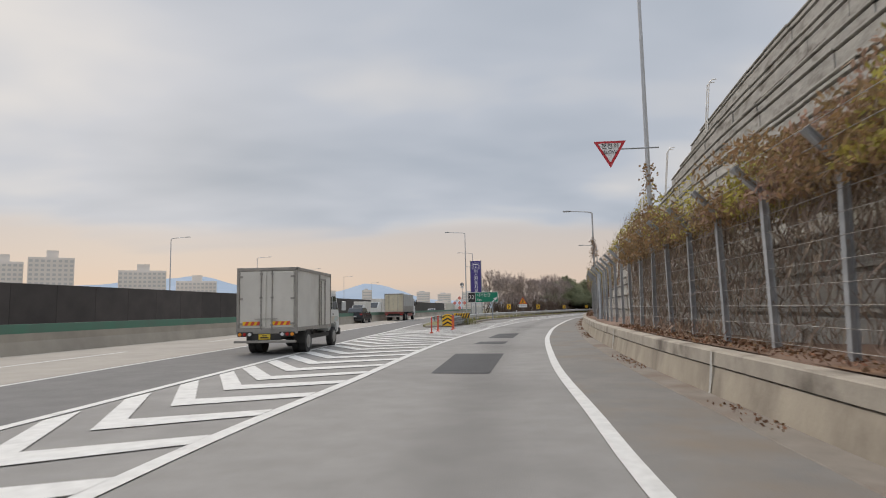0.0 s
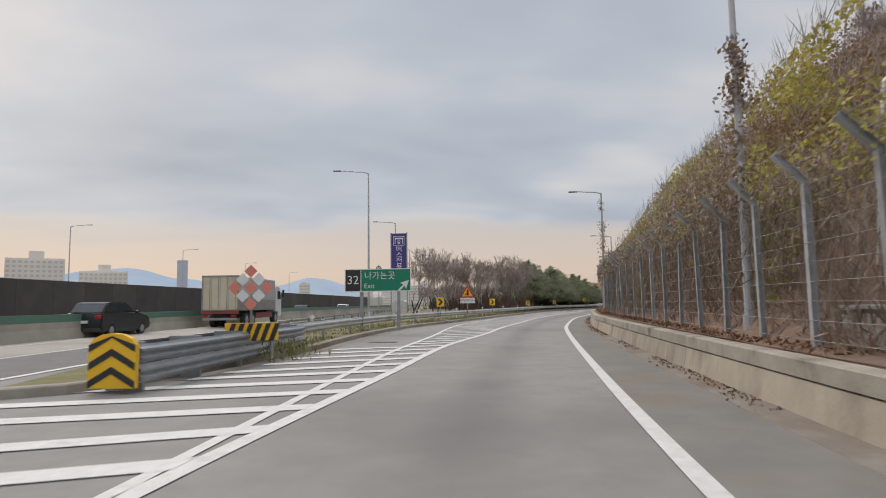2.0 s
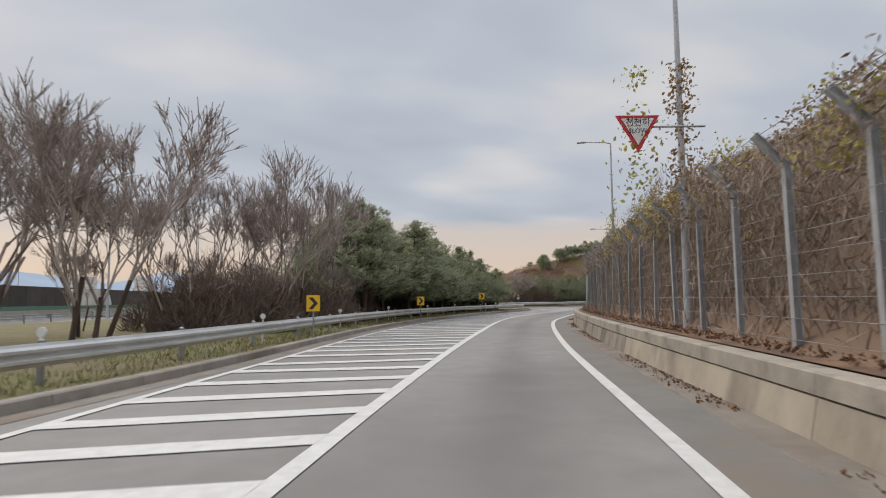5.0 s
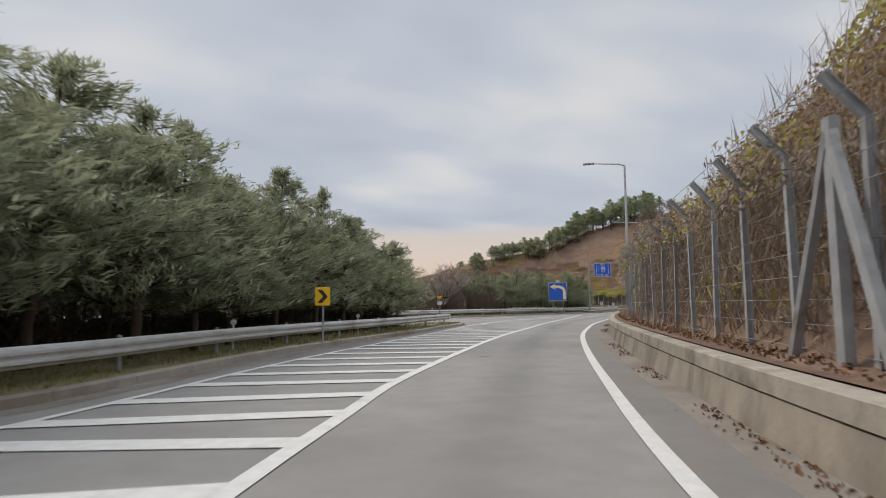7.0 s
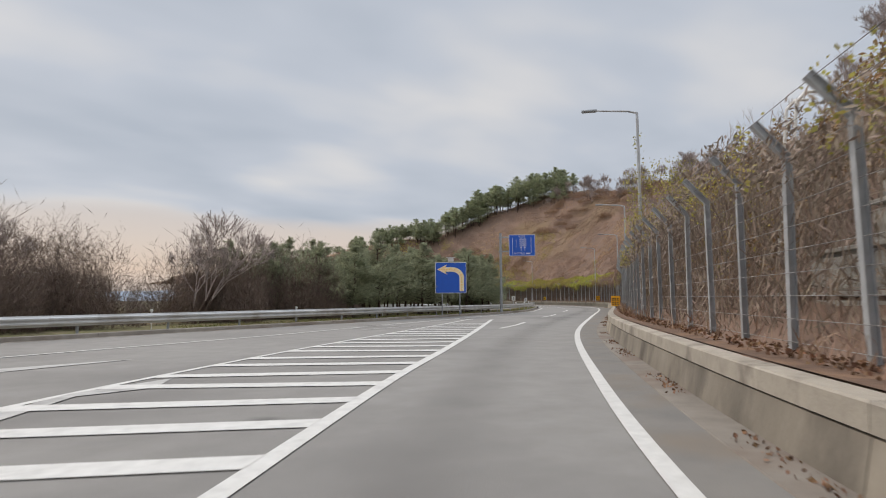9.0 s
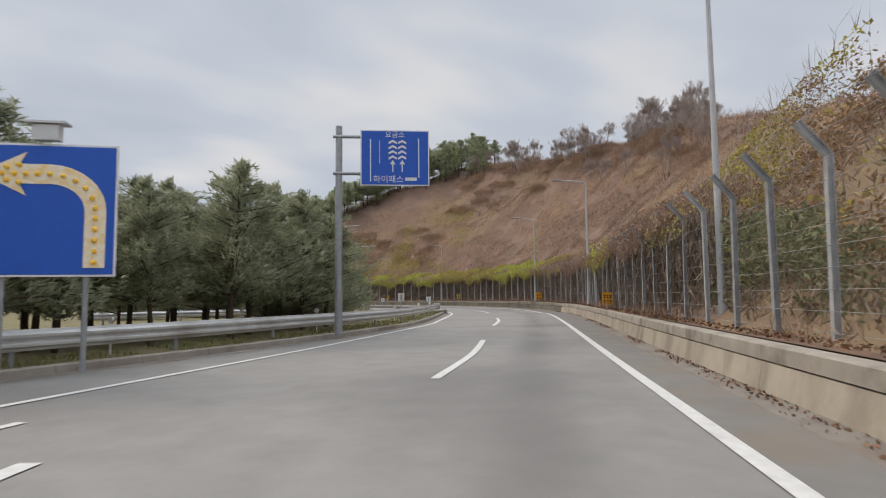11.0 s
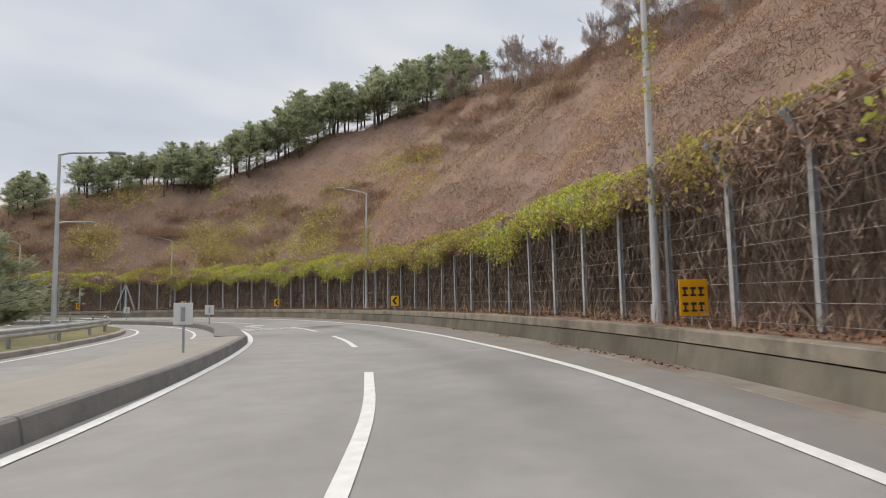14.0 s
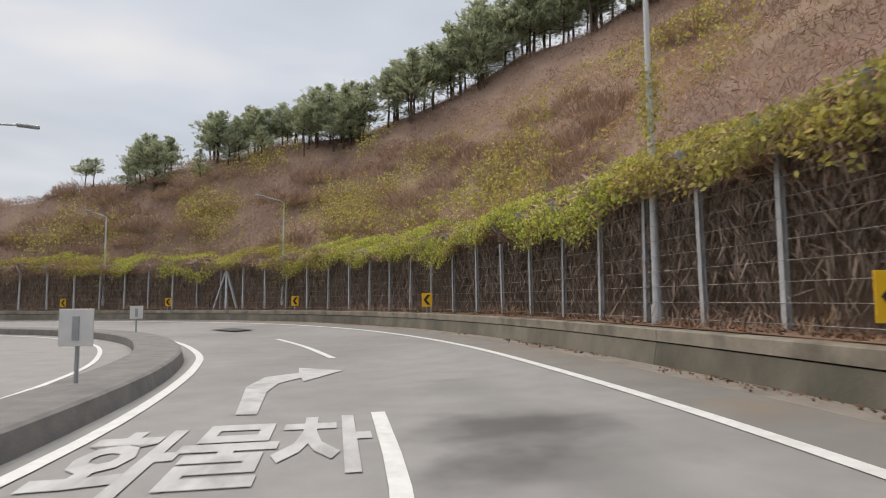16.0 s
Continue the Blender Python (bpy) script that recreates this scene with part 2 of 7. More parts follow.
M_GROUND = mat("field_ground", (0.13, 0.125, 0.07), (0.16, 0.13, 0.085), 0.3, 0.95, bump=0.5, bscale=3)
M_BLACK = mat("black_paint", (0.02, 0.02, 0.022), (0.03, 0.03, 0.03), 3, 0.5)
M_RUBBER = mat("tyre_rubber", (0.025, 0.025, 0.026), (0.04, 0.038, 0.036), 6, 0.85)
M_YELLOW = mat("sign_yellow", (0.85, 0.5, 0.02), (0.78, 0.45, 0.02), 4, 0.5)
M_ORANGE = mat("sign_amber", (0.85, 0.4, 0.01), (0.8, 0.37, 0.01), 4, 0.5)
M_RED = mat("sign_red", (0.55, 0.03, 0.045), (0.5, 0.03, 0.04), 4, 0.5)
M_WHITE = mat("sign_white", (0.75, 0.75, 0.76), (0.68, 0.68, 0.69), 4, 0.5)
M_GREEN = mat("sign_green", (0.0, 0.22, 0.13), (0.0, 0.2, 0.115), 4, 0.45)
M_BLUE = mat("sign_blue", (0.01, 0.1, 0.52), (0.01, 0.09, 0.47), 4, 0.45)
M_NAVY = mat("banner_violet", (0.07, 0.05, 0.25), (0.06, 0.045, 0.22), 3, 0.6)
M_DEL = mat("delineator_red", (0.62, 0.09, 0.05), (0.55, 0.075, 0.04), 4, 0.6)
M_SIGNBACK = mat("bare_aluminium", (0.66, 0.66, 0.65), (0.56, 0.56, 0.56), 3, 0.5, 0.4)

# ---- plan: lines in metres, the ramp's right edge line leads ----


class Line:
    """A smooth line through control points, walked by length; d is metres to its right."""

    def __init__(self, pts, step=0.5):
        p = np.array(pts, float)
        q = np.vstack([2 * p[0] - p[1], p, 2 * p[-1] - p[-2]])
        out = []
        for k in range(1, len(q) - 2):
            a, b, c, d = q[k - 1], q[k], q[k + 1], q[k + 2]
            n = max(2, int(np.hypot(*(c - b)) / step))
            u = (np.arange(n) / n)[:, None]
            out.append(0.5 * (2 * b + (c - a) * u + (2 * a - 5 * b + 4 * c - d) * u ** 2 + (3 * b - a - 3 * c + d) * u ** 3))
        out.append(p[-1:])
        self.p = np.vstack(out)
        seg = np.hypot(*np.diff(self.p, axis=0).T)
        self.s = np.concatenate([[0], np.cumsum(seg)])
        self.length = float(self.s[-1])

    def way(self, s):
        a = np.array([np.interp(s - 0.6, self.s, self.p[:, k]) for k in (0, 1)])
        b = np.array([np.interp(s + 0.6, self.s, self.p[:, k]) for k in (0, 1)])
        w = b - a
        return w / max(1e-9, np.hypot(*w))

    def at(self, s, d=0.0, z=0.0):
        x, y = np.interp(s, self.s, self.p[:, 0]), np.interp(s, self.s, self.p[:, 1])
        w = self.way(s)
        return Vector((x + w[1] * d, y - w[0] * d, z))

    def yaw(self, s):
        w = self.way(s)
        return math.degrees(math.atan2(-w[0], w[1]))

    def near(self, x, y):
        return float(self.s[np.argmin((self.p[:, 0] - x) ** 2 + (self.p[:, 1] - y) ** 2)])


EDGE = Line([(-1.6, -40), (-0.4, -18), (1.1, -2), (1.62, 4.6), (2.0, 8.1), (2.75, 14.8), (4.35, 25.2), (5.6, 31.8), (7.4, 40.3), (9.85, 50.3), (13.2, 63.1), (15.7, 71.6), (20.6, 85.7), (24.5, 94.7), (30.6, 108.6), (38.1, 123.8), (44.12, 133.45), (52, 144.7), (58.1, 152.4), (64.4, 159.7), (75.5, 171.1), (90.3, 184.2), (108.5, 199.9), (117.3, 207.9), (119.3, 210.3), (122.8, 214.4), (126.3, 219.2), (129.8, 225.6), (131.9, 229.8), (133.6, 233.9), (135.7, 239.4), (137.3, 246), (138.4, 253), (138.5, 260), (137.6, 266.5), (135.6, 272.5), (132, 278.5), (127, 283.5), (119, 288.5), (108, 292), (95, 294), (80, 294.5)])
LANE = Line([(-3.6, -30), (-3.2, -5), (-2.9, 4.9), (-1.85, 12.9), (-0.55, 22.8), (1.2, 32.5), (3.0, 40.9), (5.0, 48.8), (6.85, 56.2), (9.55, 64), (11.6, 70.6), (14.5, 78.6), (17.2, 86.2), (22.0, 97.7), (27.8, 110.5), (34.92, 125.24), (38.26, 131.37), (41.0, 135.8), (48.8, 146.5), (56.1, 155.4), (62, 162.5), (66.3, 167.3), (72.2, 174), (77.9, 180.6), (82.2, 185.6), (86.6, 190.4)])
GORE = Line([(2.6, 39.5), (4.3, 50), (5.2, 55), (6.8, 62.2), (9.5, 75), (14.6, 89.7), (16.7, 94.2), (20.7, 104.4), (26.3, 118), (32.4, 129.5), (34.9, 133.2), (39.4, 140.3), (47.3, 150.8), (55.2, 161.6), (60.7, 167.7), (66.2, 173), (71.8, 178.1), (76, 182), (81.2, 186.9), (86.4, 190.8)])
MAINLINE = Line([(-9.6, -40), (-6.6, -5), (-5.15, 19), (-3.75, 38), (-2.1, 60), (0.7, 90), (4.3, 130), (9, 180), (15, 240)])
KERB_L = Line([(-1.3, 46.2), (0.0, 47.2), (1.4, 51), (2.6, 55.4), (3.1, 58.7), (3.9, 63), (5.7, 70.3), (9.1, 79), (14, 90.4), (16.3, 96.4), (19.9, 104.2), (25.5, 118), (31.7, 130.4), (34.8, 135), (39.3, 142.4), (46.9, 151.6), (50.4, 156.2), (53, 159.4), (54.6, 161.9), (54.3, 163.6), (52.4, 163.4)])
MERGE_L = Line([(6, 156), (25, 164.5), (40, 172), (55.5, 179), (61.5, 182), (72.1, 187.2), (78.8, 191), (89, 195.9), (98.4, 201.6), (104.5, 206.8), (111.3, 213.6), (115.2, 217.6), (117.6, 220.4)])
ISLE_R = Line([(117.2, 220.2), (120.5, 224.9), (123.8, 230.4), (125.9, 234.4), (128.2, 239.8), (129.8, 245.3), (130.6, 250), (130.7, 254.5), (129.9, 260.5), (127.8, 266), (124, 271), (118.5, 275), (110.5, 278.4), (100, 280.4), (90, 281.4)])



def foot(s):
    """Offset of the concrete wall's foot from the edge line."""
    return float(np.interp(s, [0, 60, 75, 92, 110, 130, 180, 207, 235, 262, 273, 300, 330, 500], [2.05, 2.05, 2.03, 1.75, 1.5, 1.35, 1.15, 1.17, 1.25, 1.55, 1.72, 1.65, 1.8, 1.9]))


def fence_d(s):
    """Offset of the fence from the edge line."""
    return float(np.interp(s, [0, 50, 72, 90, 120, 150, 180, 205, 235, 262, 282, 302, 331, 500], [2.95, 2.95, 2.85, 2.72, 2.5, 2.3, 2.25, 2.3, 2.45, 2.4, 2.4, 2.5, 2.75, 3.0]))


def tall(s):
    """The fence stands taller towards the bend."""
    return float(np.interp(s, [0, 75, 130, 180, 210, 275, 300], [0.97, 0.98, 1.03, 1.08, 1.06, 1.13, 1.15]))


def bank(s, d=0.0):
    """The bend leans inwards: how far the pavement rises towards its outer edge."""
    return float(np.interp(s, [275, 305], [0.0, 0.1])) * min(1.5, max(0.0, (d + 3.2) / 3.2))


def at_edge(s, d, z=0.0):
    return EDGE.at(s, d, z + bank(s, d))


# ---- mesh helpers ----
def mesh_of(name, verts, faces, material=None, smooth=False):
    me = bpy.data.meshes.new(name)
    me.from_pydata([tuple(v) for v in verts], [], faces)
    if material:
        me.materials.append(material)
    if smooth:
        me.polygons.foreach_set("use_smooth", [True] * len(me.polygons))
    me.update()
    return me


def thing(name, label, category, group="", kind="", loc=(0, 0, 0), yaw=0.0):
    ob = new(name)
    ob.empty_display_size = 0.2
    ob.matrix_basis = pose(*loc, 0, 0, yaw)
    return tagged(ob, label, category, group, kind)


def part(name, shape, material, parent, label="", m=None):
    if isinstance(shape, bmesh.types.BMesh):
        me = bpy.data.meshes.new(name)
        bmesh.ops.recalc_face_normals(shape, faces=shape.faces)
        shape.to_mesh(me)
        shape.free()
    else:
        me = shape
    if material and not me.materials:
        me.materials.append(material)
    ob = new(name, me)
    ob.parent = parent
    if m is not None:
        ob.matrix_basis = m
    if label:
        ob["label"] = label
    return ob


def structure(name, me, label, category):
    return tagged(new(name, me), label, category, kind="structure")


def box(bm, x0, x1, y0, y1, z0, z1, bevel=0.0):
    r = bmesh.ops.create_cube(bm, size=1.0)
    bmesh.ops.scale(bm, vec=(x1 - x0, y1 - y0, z1 - z0), verts=r["verts"])
    bmesh.ops.translate(bm, vec=((x0 + x1) / 2, (y0 + y1) / 2, (z0 + z1) / 2), verts=r["verts"])
    if bevel:
        edges = list({e for v in r["verts"] for e in v.link_edges})
        bmesh.ops.bevel(bm, geom=edges, offset=bevel, segments=2, affect="EDGES", profile=0.5)
    return bm


def boxes(*rows):
    bm = bmesh.new()
    for r in rows:
        box(bm, *r)
    return bm


def tube(bm, a, b, r0, r1=None, n=8):
    a, b = Vector(a), Vector(b)
    w = b - a
    r1 = r0 if r1 is None else r1
    m = Matrix.Translation((a + b) / 2) @ w.to_track_quat("Z", "Y").to_matrix().to_4x4()
    bmesh.ops.create_cone(bm, cap_ends=True, segments=n, radius1=r0, radius2=r1, depth=w.length, matrix=m)
    return bm


def prism(pts, thick, axis="y"):
    """A flat outline (x, z) given a thickness along y."""
    bm = bmesh.new()
    a = [bm.verts.new((x, -thick / 2, z)) for x, z in pts]
    b = [bm.verts.new((x, thick / 2, z)) for x, z in pts]
    bm.faces.new(a)
    bm.faces.new(b[::-1])
    n = len(pts)
    for k in range(n):
        bm.faces.new((a[k], b[k], b[(k + 1) % n], a[(k + 1) % n]))
    return bm


def ribbon(line, s0, s1, d0, d1, z, step=1.0, cuts=1):
    """A flat strip along a line; d0 and d1 are numbers or functions of s."""
    f0 = d0 if callable(d0) else (lambda s: d0)
    f1 = d1 if callable(d1) else (lambda s: d1)
    n = max(1, int(abs(s1 - s0) / step))
    v, f = [], []
    m = cuts + 1
    for k in range(n + 1):
        s = s0 + (s1 - s0) * k / n
        for j in range(m):
            d = f0(s) + (f1(s) - f0(s)) * j / cuts
            v.append(line.at(s, d, (z(s) if callable(z) else z) + (bank(s, d) if line is EDGE else 0.0)))
        if k:
            for j in range(cuts):
                a = (k - 1) * m + j
                f.append((a, a + 1, a + m + 1, a + m))
    return v, f


def sweep(line, s0, s1, profile, step=1.0, closed=True, shift=None, lift=None):
    """A profile of (d, z) pairs carried along a line, with closed ends; shift moves it sideways, lift upwards."""
    n = max(1, int(round((s1 - s0) / step)))
    m = len(profile)
    v, f = [], []
    for k in range(n + 1):
        s = s0 + (s1 - s0) * k / n
        o = shift(s) if shift else 0.0
        up = lift(s) if lift else 0.0
        v += [line.at(s, d + o, z + up + (bank(s, d + o) if line is EDGE else 0.0)) for d, z in profile]
        if k:
            for j in range(m if closed else m - 1):
                a, b = (k - 1) * m + j, (k - 1) * m + (j + 1) % m
                f.append((a, b, b + m, a + m))
    if closed:
        f.append(tuple(range(m))[::-1])
        f.append(tuple(range(n * m, n * m + m)))
    return v, f


def polygon_slab(pts, z0, z1):
    """A level slab over an outline, with sides."""
    bm = bmesh.new()
    top = [bm.verts.new((x, y, z1)) for x, y in pts]
    low = [bm.verts.new((x, y, z0)) for x, y in pts]
    bm.faces.new(top)
    for k in range(len(pts)):
        j = (k + 1) % len(pts)
        bm.faces.new((low[k], low[j], top[j], top[k]))
    bmesh.ops.triangulate(bm, faces=bm.faces[:])
    bmesh.ops.recalc_face_normals(bm, faces=bm.faces)
    return bm


def leaf_cloud(name, centres, size, material, rng, aspect=1.0, along=None, spread=1.0):
    """One mesh of many small four-sided leaves or stalks about given centres (an n x 3 array)."""
    n = len(centres)
    u = rng.normal(size=(n, 3)) * spread
    if along is not None:
        u = u * 0.35 + along
    u /= np.linalg.norm(u, axis=1)[:, None] + 1e-9
    v = np.cross(u, rng.normal(size=(n, 3)))
    v /= np.linalg.norm(v, axis=1)[:, None] + 1e-9
    sz = (np.asarray(size) * rng.uniform(0.6, 1.4, n))[:, None]
    u, v = u * sz * 0.5, v * sz * 0.5 / aspect
    pts = np.stack([centres - u, centres - 0.1 * u + v, centres + u, centres - 0.1 * u - v], 1).reshape(-1, 3)
    me = bpy.data.meshes.new(name)
    me.vertices.add(4 * n)
    me.vertices.foreach_set("co", pts.astype(np.float32).ravel())
    me.loops.add(4 * n)
    me.loops.foreach_set("vertex_index", np.arange(4 * n, dtype=np.int32))
    me.polygons.add(n)
    me.polygons.foreach_set("loop_start", np.arange(0, 4 * n, 4, dtype=np.int32))
    me.materials.append(material)
    me.update(calc_edges=True)
    return me


def words(text, height, material, depth=0.006, align="CENTER", bold=0.0):
    """Lettering as a mesh, upright in x and z, facing -y, its middle at the origin."""
    cu = bpy.data.curves.new("lettering", "FONT")
    cu.body, cu.size, cu.align_x, cu.align_y, cu.extrude, cu.resolution_u, cu.offset = text, height, align, "CENTER", depth / 2, 2, bold
    tmp = new("lettering", cu)
    me = bpy.data.meshes.new_from_object(tmp.evaluated_get(bpy.context.evaluated_depsgraph_get()))
    bpy.data.objects.remove(tmp)
    bpy.data.curves.remove(cu)
    me.transform(Matrix.Rotation(radians(90), 4, "X"))
    me.materials.clear()
    me.materials.append(material)
    return me

# ---- ground and roads ----
gv = [(-3000, -3000, -0.06), (3000, -3000, -0.06), (3000, 3000, -0.06), (-3000, 3000, -0.06)]
structure("ground", mesh_of("ground", gv, [(0, 1, 2, 3)], M_GROUND), "dull green and brown open ground around the motorway", "ground")

# ramp pavement: wide asphalt sheet that ends at the concrete wall
bm = bmesh.new()
sheet = [bm.verts.new(p) for p in [tuple(EDGE.at(s, foot(s) + 0.1)) for s in np.arange(0, EDGE.length, 2.0)] + [(60, 282, 0), (-50, 282, 0), (-75, 200, 0), (-75, -42, 0)]]
bm.faces.new(sheet)
bmesh.ops.triangulate(bm, faces=bm.faces[:])
bmesh.ops.recalc_face_normals(bm, faces=bm.faces)
me = bpy.data.meshes.new("road")
bm.to_mesh(me)
bm.free()
me.materials.append(M_ASPHALT)
structure("road", me, "worn grey asphalt of the motorway exit ramp", "road")
v, f = ribbon(EDGE, 248, EDGE.length, -3.25, lambda s: foot(s) + 0.1, 0.002, 1.5, 6)
structure("banked_lane", mesh_of("banked_lane", v, f, M_ASPHALT), "worn grey asphalt of the banked outer lane", "road")
v, f = ribbon(EDGE, 0, EDGE.length, 0.06, lambda s: foot(s) - 0.42, 0.009, 1.0)
structure("shoulder", mesh_of("shoulder", v, f, M_SHOULDER), "dusty darker asphalt shoulder beside the edge line", "road shoulder")
v, f = sweep(EDGE, 0, EDGE.length, [(-0.45, 0.0), (-0.43, 0.02), (0.0, 0.035), (0.1, 0.0)], 1.5, shift=foot)
structure("gutter", mesh_of("gutter", v, f, M_GUTTER), "stained concrete gutter with dead leaves along the wall", "gutter")
# motorway carriageway of pale concrete, left of the diverge
v, f = ribbon(MAINLINE, 0, 250, -34, -3.9, 0.006, 4.0)
structure("motorway", mesh_of("motorway", v, f, M_HIGHWAY), "pale worn concrete lanes of the motorway", "road")

v, f = ribbon(MAINLINE, 0, 250, -3.75, 0.0, 0.009, 4.0)
structure("motorway_lane", mesh_of("motorway_lane", v, f, M_DARKROAD), "darker worn asphalt of the motorway's slow lane", "road")

# ---- painted markings ----
marks = thing("road_marking", "white painted lines and hatching on the asphalt", "road marking", kind="structure")
Z1 = 0.012


def paint(v, f, name="line"):
    return part(name, mesh_of(name, v, f, M_PAINT), None, marks)


paint(*ribbon(EDGE, 0, EDGE.length, -0.1, 0.1, Z1))
paint(*ribbon(LANE, 0, LANE.near(82.2, 185.6), -0.11, 0.11, Z1))
paint(*ribbon(GORE, 0, GORE.length - 5, -0.08, 0.08, Z1))
paint(*ribbon(MAINLINE, 0, 100, -0.1, 0.1, Z1))
paint(*ribbon(MAINLINE, 0, 250, -3.8, -3.65, Z1, 4))
for k in range(18):
    paint(*ribbon(MAINLINE, 14 * k, 14 * k + 7, -7.5, -7.35, Z1, 3.5))
for k in range(18):
    paint(*ribbon(MAINLINE, 14 * k + 5, 14 * k + 12, -11.1, -10.95, Z1, 3.5))
INNER = Line([(55.9, 172.2), (64.4, 177.2), (73, 183.2), (82.6, 189.6), (90.5, 195), (101, 202.8), (104.4, 205.9), (111.1, 212.4), (114.9, 216.3), (118.5, 220.9), (122.6, 227.3), (125.5, 232.5), (127.7, 237.4), (129.6, 242.8), (130.5, 246.6), (131.1, 251), (131.2, 255), (130.4, 261), (128.3, 266.5), (124.5, 271.5), (119, 275.5), (111, 279), (101, 281), (90, 282)])
paint(*ribbon(INNER, 0, INNER.length, -0.09, 0.09, Z1))


def quad(a, b, c, d):
    paint([(*a[:2], Z1 + 0.003), (*b[:2], Z1 + 0.003), (*c[:2], Z1 + 0.003), (*d[:2], Z1 + 0.003)], [(0, 1, 2, 3)], "stripe")


# chevron hatching between motorway and ramp: each one a pair of legs that open ahead
for k in range(26):
    s = LANE.near(-3.1, 0) - 2 + 1.78 * k
    r = LANE.at(s, -0.1)
    if r.y > 41:
        break
    sm = MAINLINE.near(r.x - 3, r.y)
    l = MAINLINE.at(sm, 0.1)
    w = (r - l).length
    if w < 0.6:
        continue
    if r.y < 40.5:
        mid0 = l.lerp(r, 0.42)
        leg = 0.5
        back = Vector((0.1, 1.0, 0))
        ml, mr = mid0 - back * 0.85, mid0 - back * 0.85 + back * leg * 1.6
        quad(ml, r, r + back * leg, ml + back * leg * 1.5)
        lf = l + back * 1.9
        quad(ml, ml + back * leg * 1.5, lf + back * leg * 1.5, lf)
# plain hatching on the way past the barrier nose and along both later gores
STRIPES = []
for s0, s1, n in ((72.1, 82.62, 7), (82.62, 100.68, 12), (100.68, 120.27, 13), (120.27, 166.95, 28), (166.95, 184.17, 10), (184.17, 204.23, 12), (204.23, 233.75, 18)):
    STRIPES += [s0 + (s1 - s0) * k / n for k in range(n)]
for s in STRIPES:
    r = LANE.at(s, -0.1)
    if r.y < 57:
        sk = KERB_L.near(r.x - 3.5, r.y - 1)
        l = KERB_L.at(sk, 0.5) if r.y > 47.5 else MAINLINE.at(MAINLINE.near(r.x - 5, r.y - 0.8), 2.2)
    else:
        g = GORE.near(r.x, r.y)
        l = GORE.at(max(0, g - 0.75 - 0.1 * (r - GORE.at(g)).length), 0.05)
    w = (r - l).length
    if w > 0.35:
        a = LANE.way(s)
        a = Vector((a[0], a[1], 0)) * float(np.interp(w, [0.4, 1.5], [0.35, 0.47]))
        quad(l, r, r + a, l + a)
# lane dashes of the two-lane end
for a, b in (((75.2, 175.9), (80.9, 180.7)), ((88.3, 187.2), (95.4, 193.1)), ((102.6, 199.6), (109.9, 206.3)), ((118.2, 215.2), (123.6, 222.4)), ((127.1, 228.2), (129.9, 234.1)), ((131.5, 238.2), (133.2, 244.2)), ((134.3, 251.6), (134.1, 260.0))):
    m0 = Line([a, ((a[0] + b[0]) / 2 + 0.12 * (b[1] - a[1]) / 7, (a[1] + b[1]) / 2 - 0.12 * (b[0] - a[0]) / 7), b])
    paint(*ribbon(m0, 0, m0.length, -0.09, 0.09, Z1), "dash")

for a, b, w0, w1 in (((72.1, 182.7), (69.3, 180.3), 0.08, 0.08), ((72.9, 180.6), (69.3, 179.0), 0.1, 0.1), ((72.1, 182.7), (73.2, 180.4), 0.12, 0.12), ((58.7, 169.6), (54.6, 168.1), 0.03, 0.55)):
    d = (Vector(b) - Vector(a)).normalized()
    o = Vector((-d.y, d.x))
    q = [Vector(a) - o * w0, Vector(a) + o * w0, Vector(b) + o * w1, Vector(b) - o * w1]
    part("arrow_stroke", mesh_of("arrow_stroke", [(p.x, p.y, Z1) for p in q], [(0, 3, 2, 1)], M_PAINT_WORN), None, marks)
tip = [(56.4, 161.9), (57.35, 163.75), (58.5, 164.05), (58.9, 165.15), (57.3, 164.1), (56.2, 162.4)]
part("gore_tip", mesh_of("gore_tip", [(x, y, Z1 + 0.002) for x, y in tip], [tuple(range(6))], M_PAINT_WORN), None, marks)
for k, (pts, lab) in enumerate((([(4.15, 58.75), (4.9, 58.55), (5.2, 58.45), (5.28, 58.95), (4.3, 59.2)], "dark iron drain cover beside the hatching"), ([(132.0, 268.6), (133.0, 266.4), (134.0, 267.4), (133.2, 269.8)], "dark patch of asphalt in the bend"))):
    tagged(new("asphalt_patch", mesh_of("asphalt_patch", [(x, y, 0.009 if k == 0 else 0.06) for x, y in pts], [tuple(range(len(pts)))], M_PATCH)), lab, "asphalt patch", kind="structure")
oil = bpy.data.materials.new("oil_film")
oil.use_nodes = True
on, ol = oil.node_tree.nodes, oil.node_tree.links
uvn = on.new("ShaderNodeUVMap")
sx = on.new("ShaderNodeSeparateXYZ")
ol.new(uvn.outputs[0], sx.inputs[0])
tri = on.new("ShaderNodeMath")
tri.operation = "PINGPONG"
tri.inputs[1].default_value = 0.5
ol.new(sx.outputs[0], tri.inputs[0])
sm = on.new("ShaderNodeMapRange")
sm.interpolation_type = "SMOOTHSTEP"
sm.inputs["From Max"].default_value, sm.inputs["To Max"].default_value = 0.5, 0.25
ol.new(tri.outputs[0], sm.inputs["Value"])
gn = on.new("ShaderNodeNewGeometry")
nz = on.new("ShaderNodeTexNoise")
nz.inputs["Scale"].default_value, nz.inputs["Detail"].default_value = 0.35, 6
ol.new(gn.outputs["Position"], nz.inputs["Vector"])
mulo = on.new("ShaderNodeMath")
mulo.operation = "MULTIPLY"
ol.new(sm.outputs[0], mulo.inputs[0])
ol.new(nz.outputs[0], mulo.inputs[1])
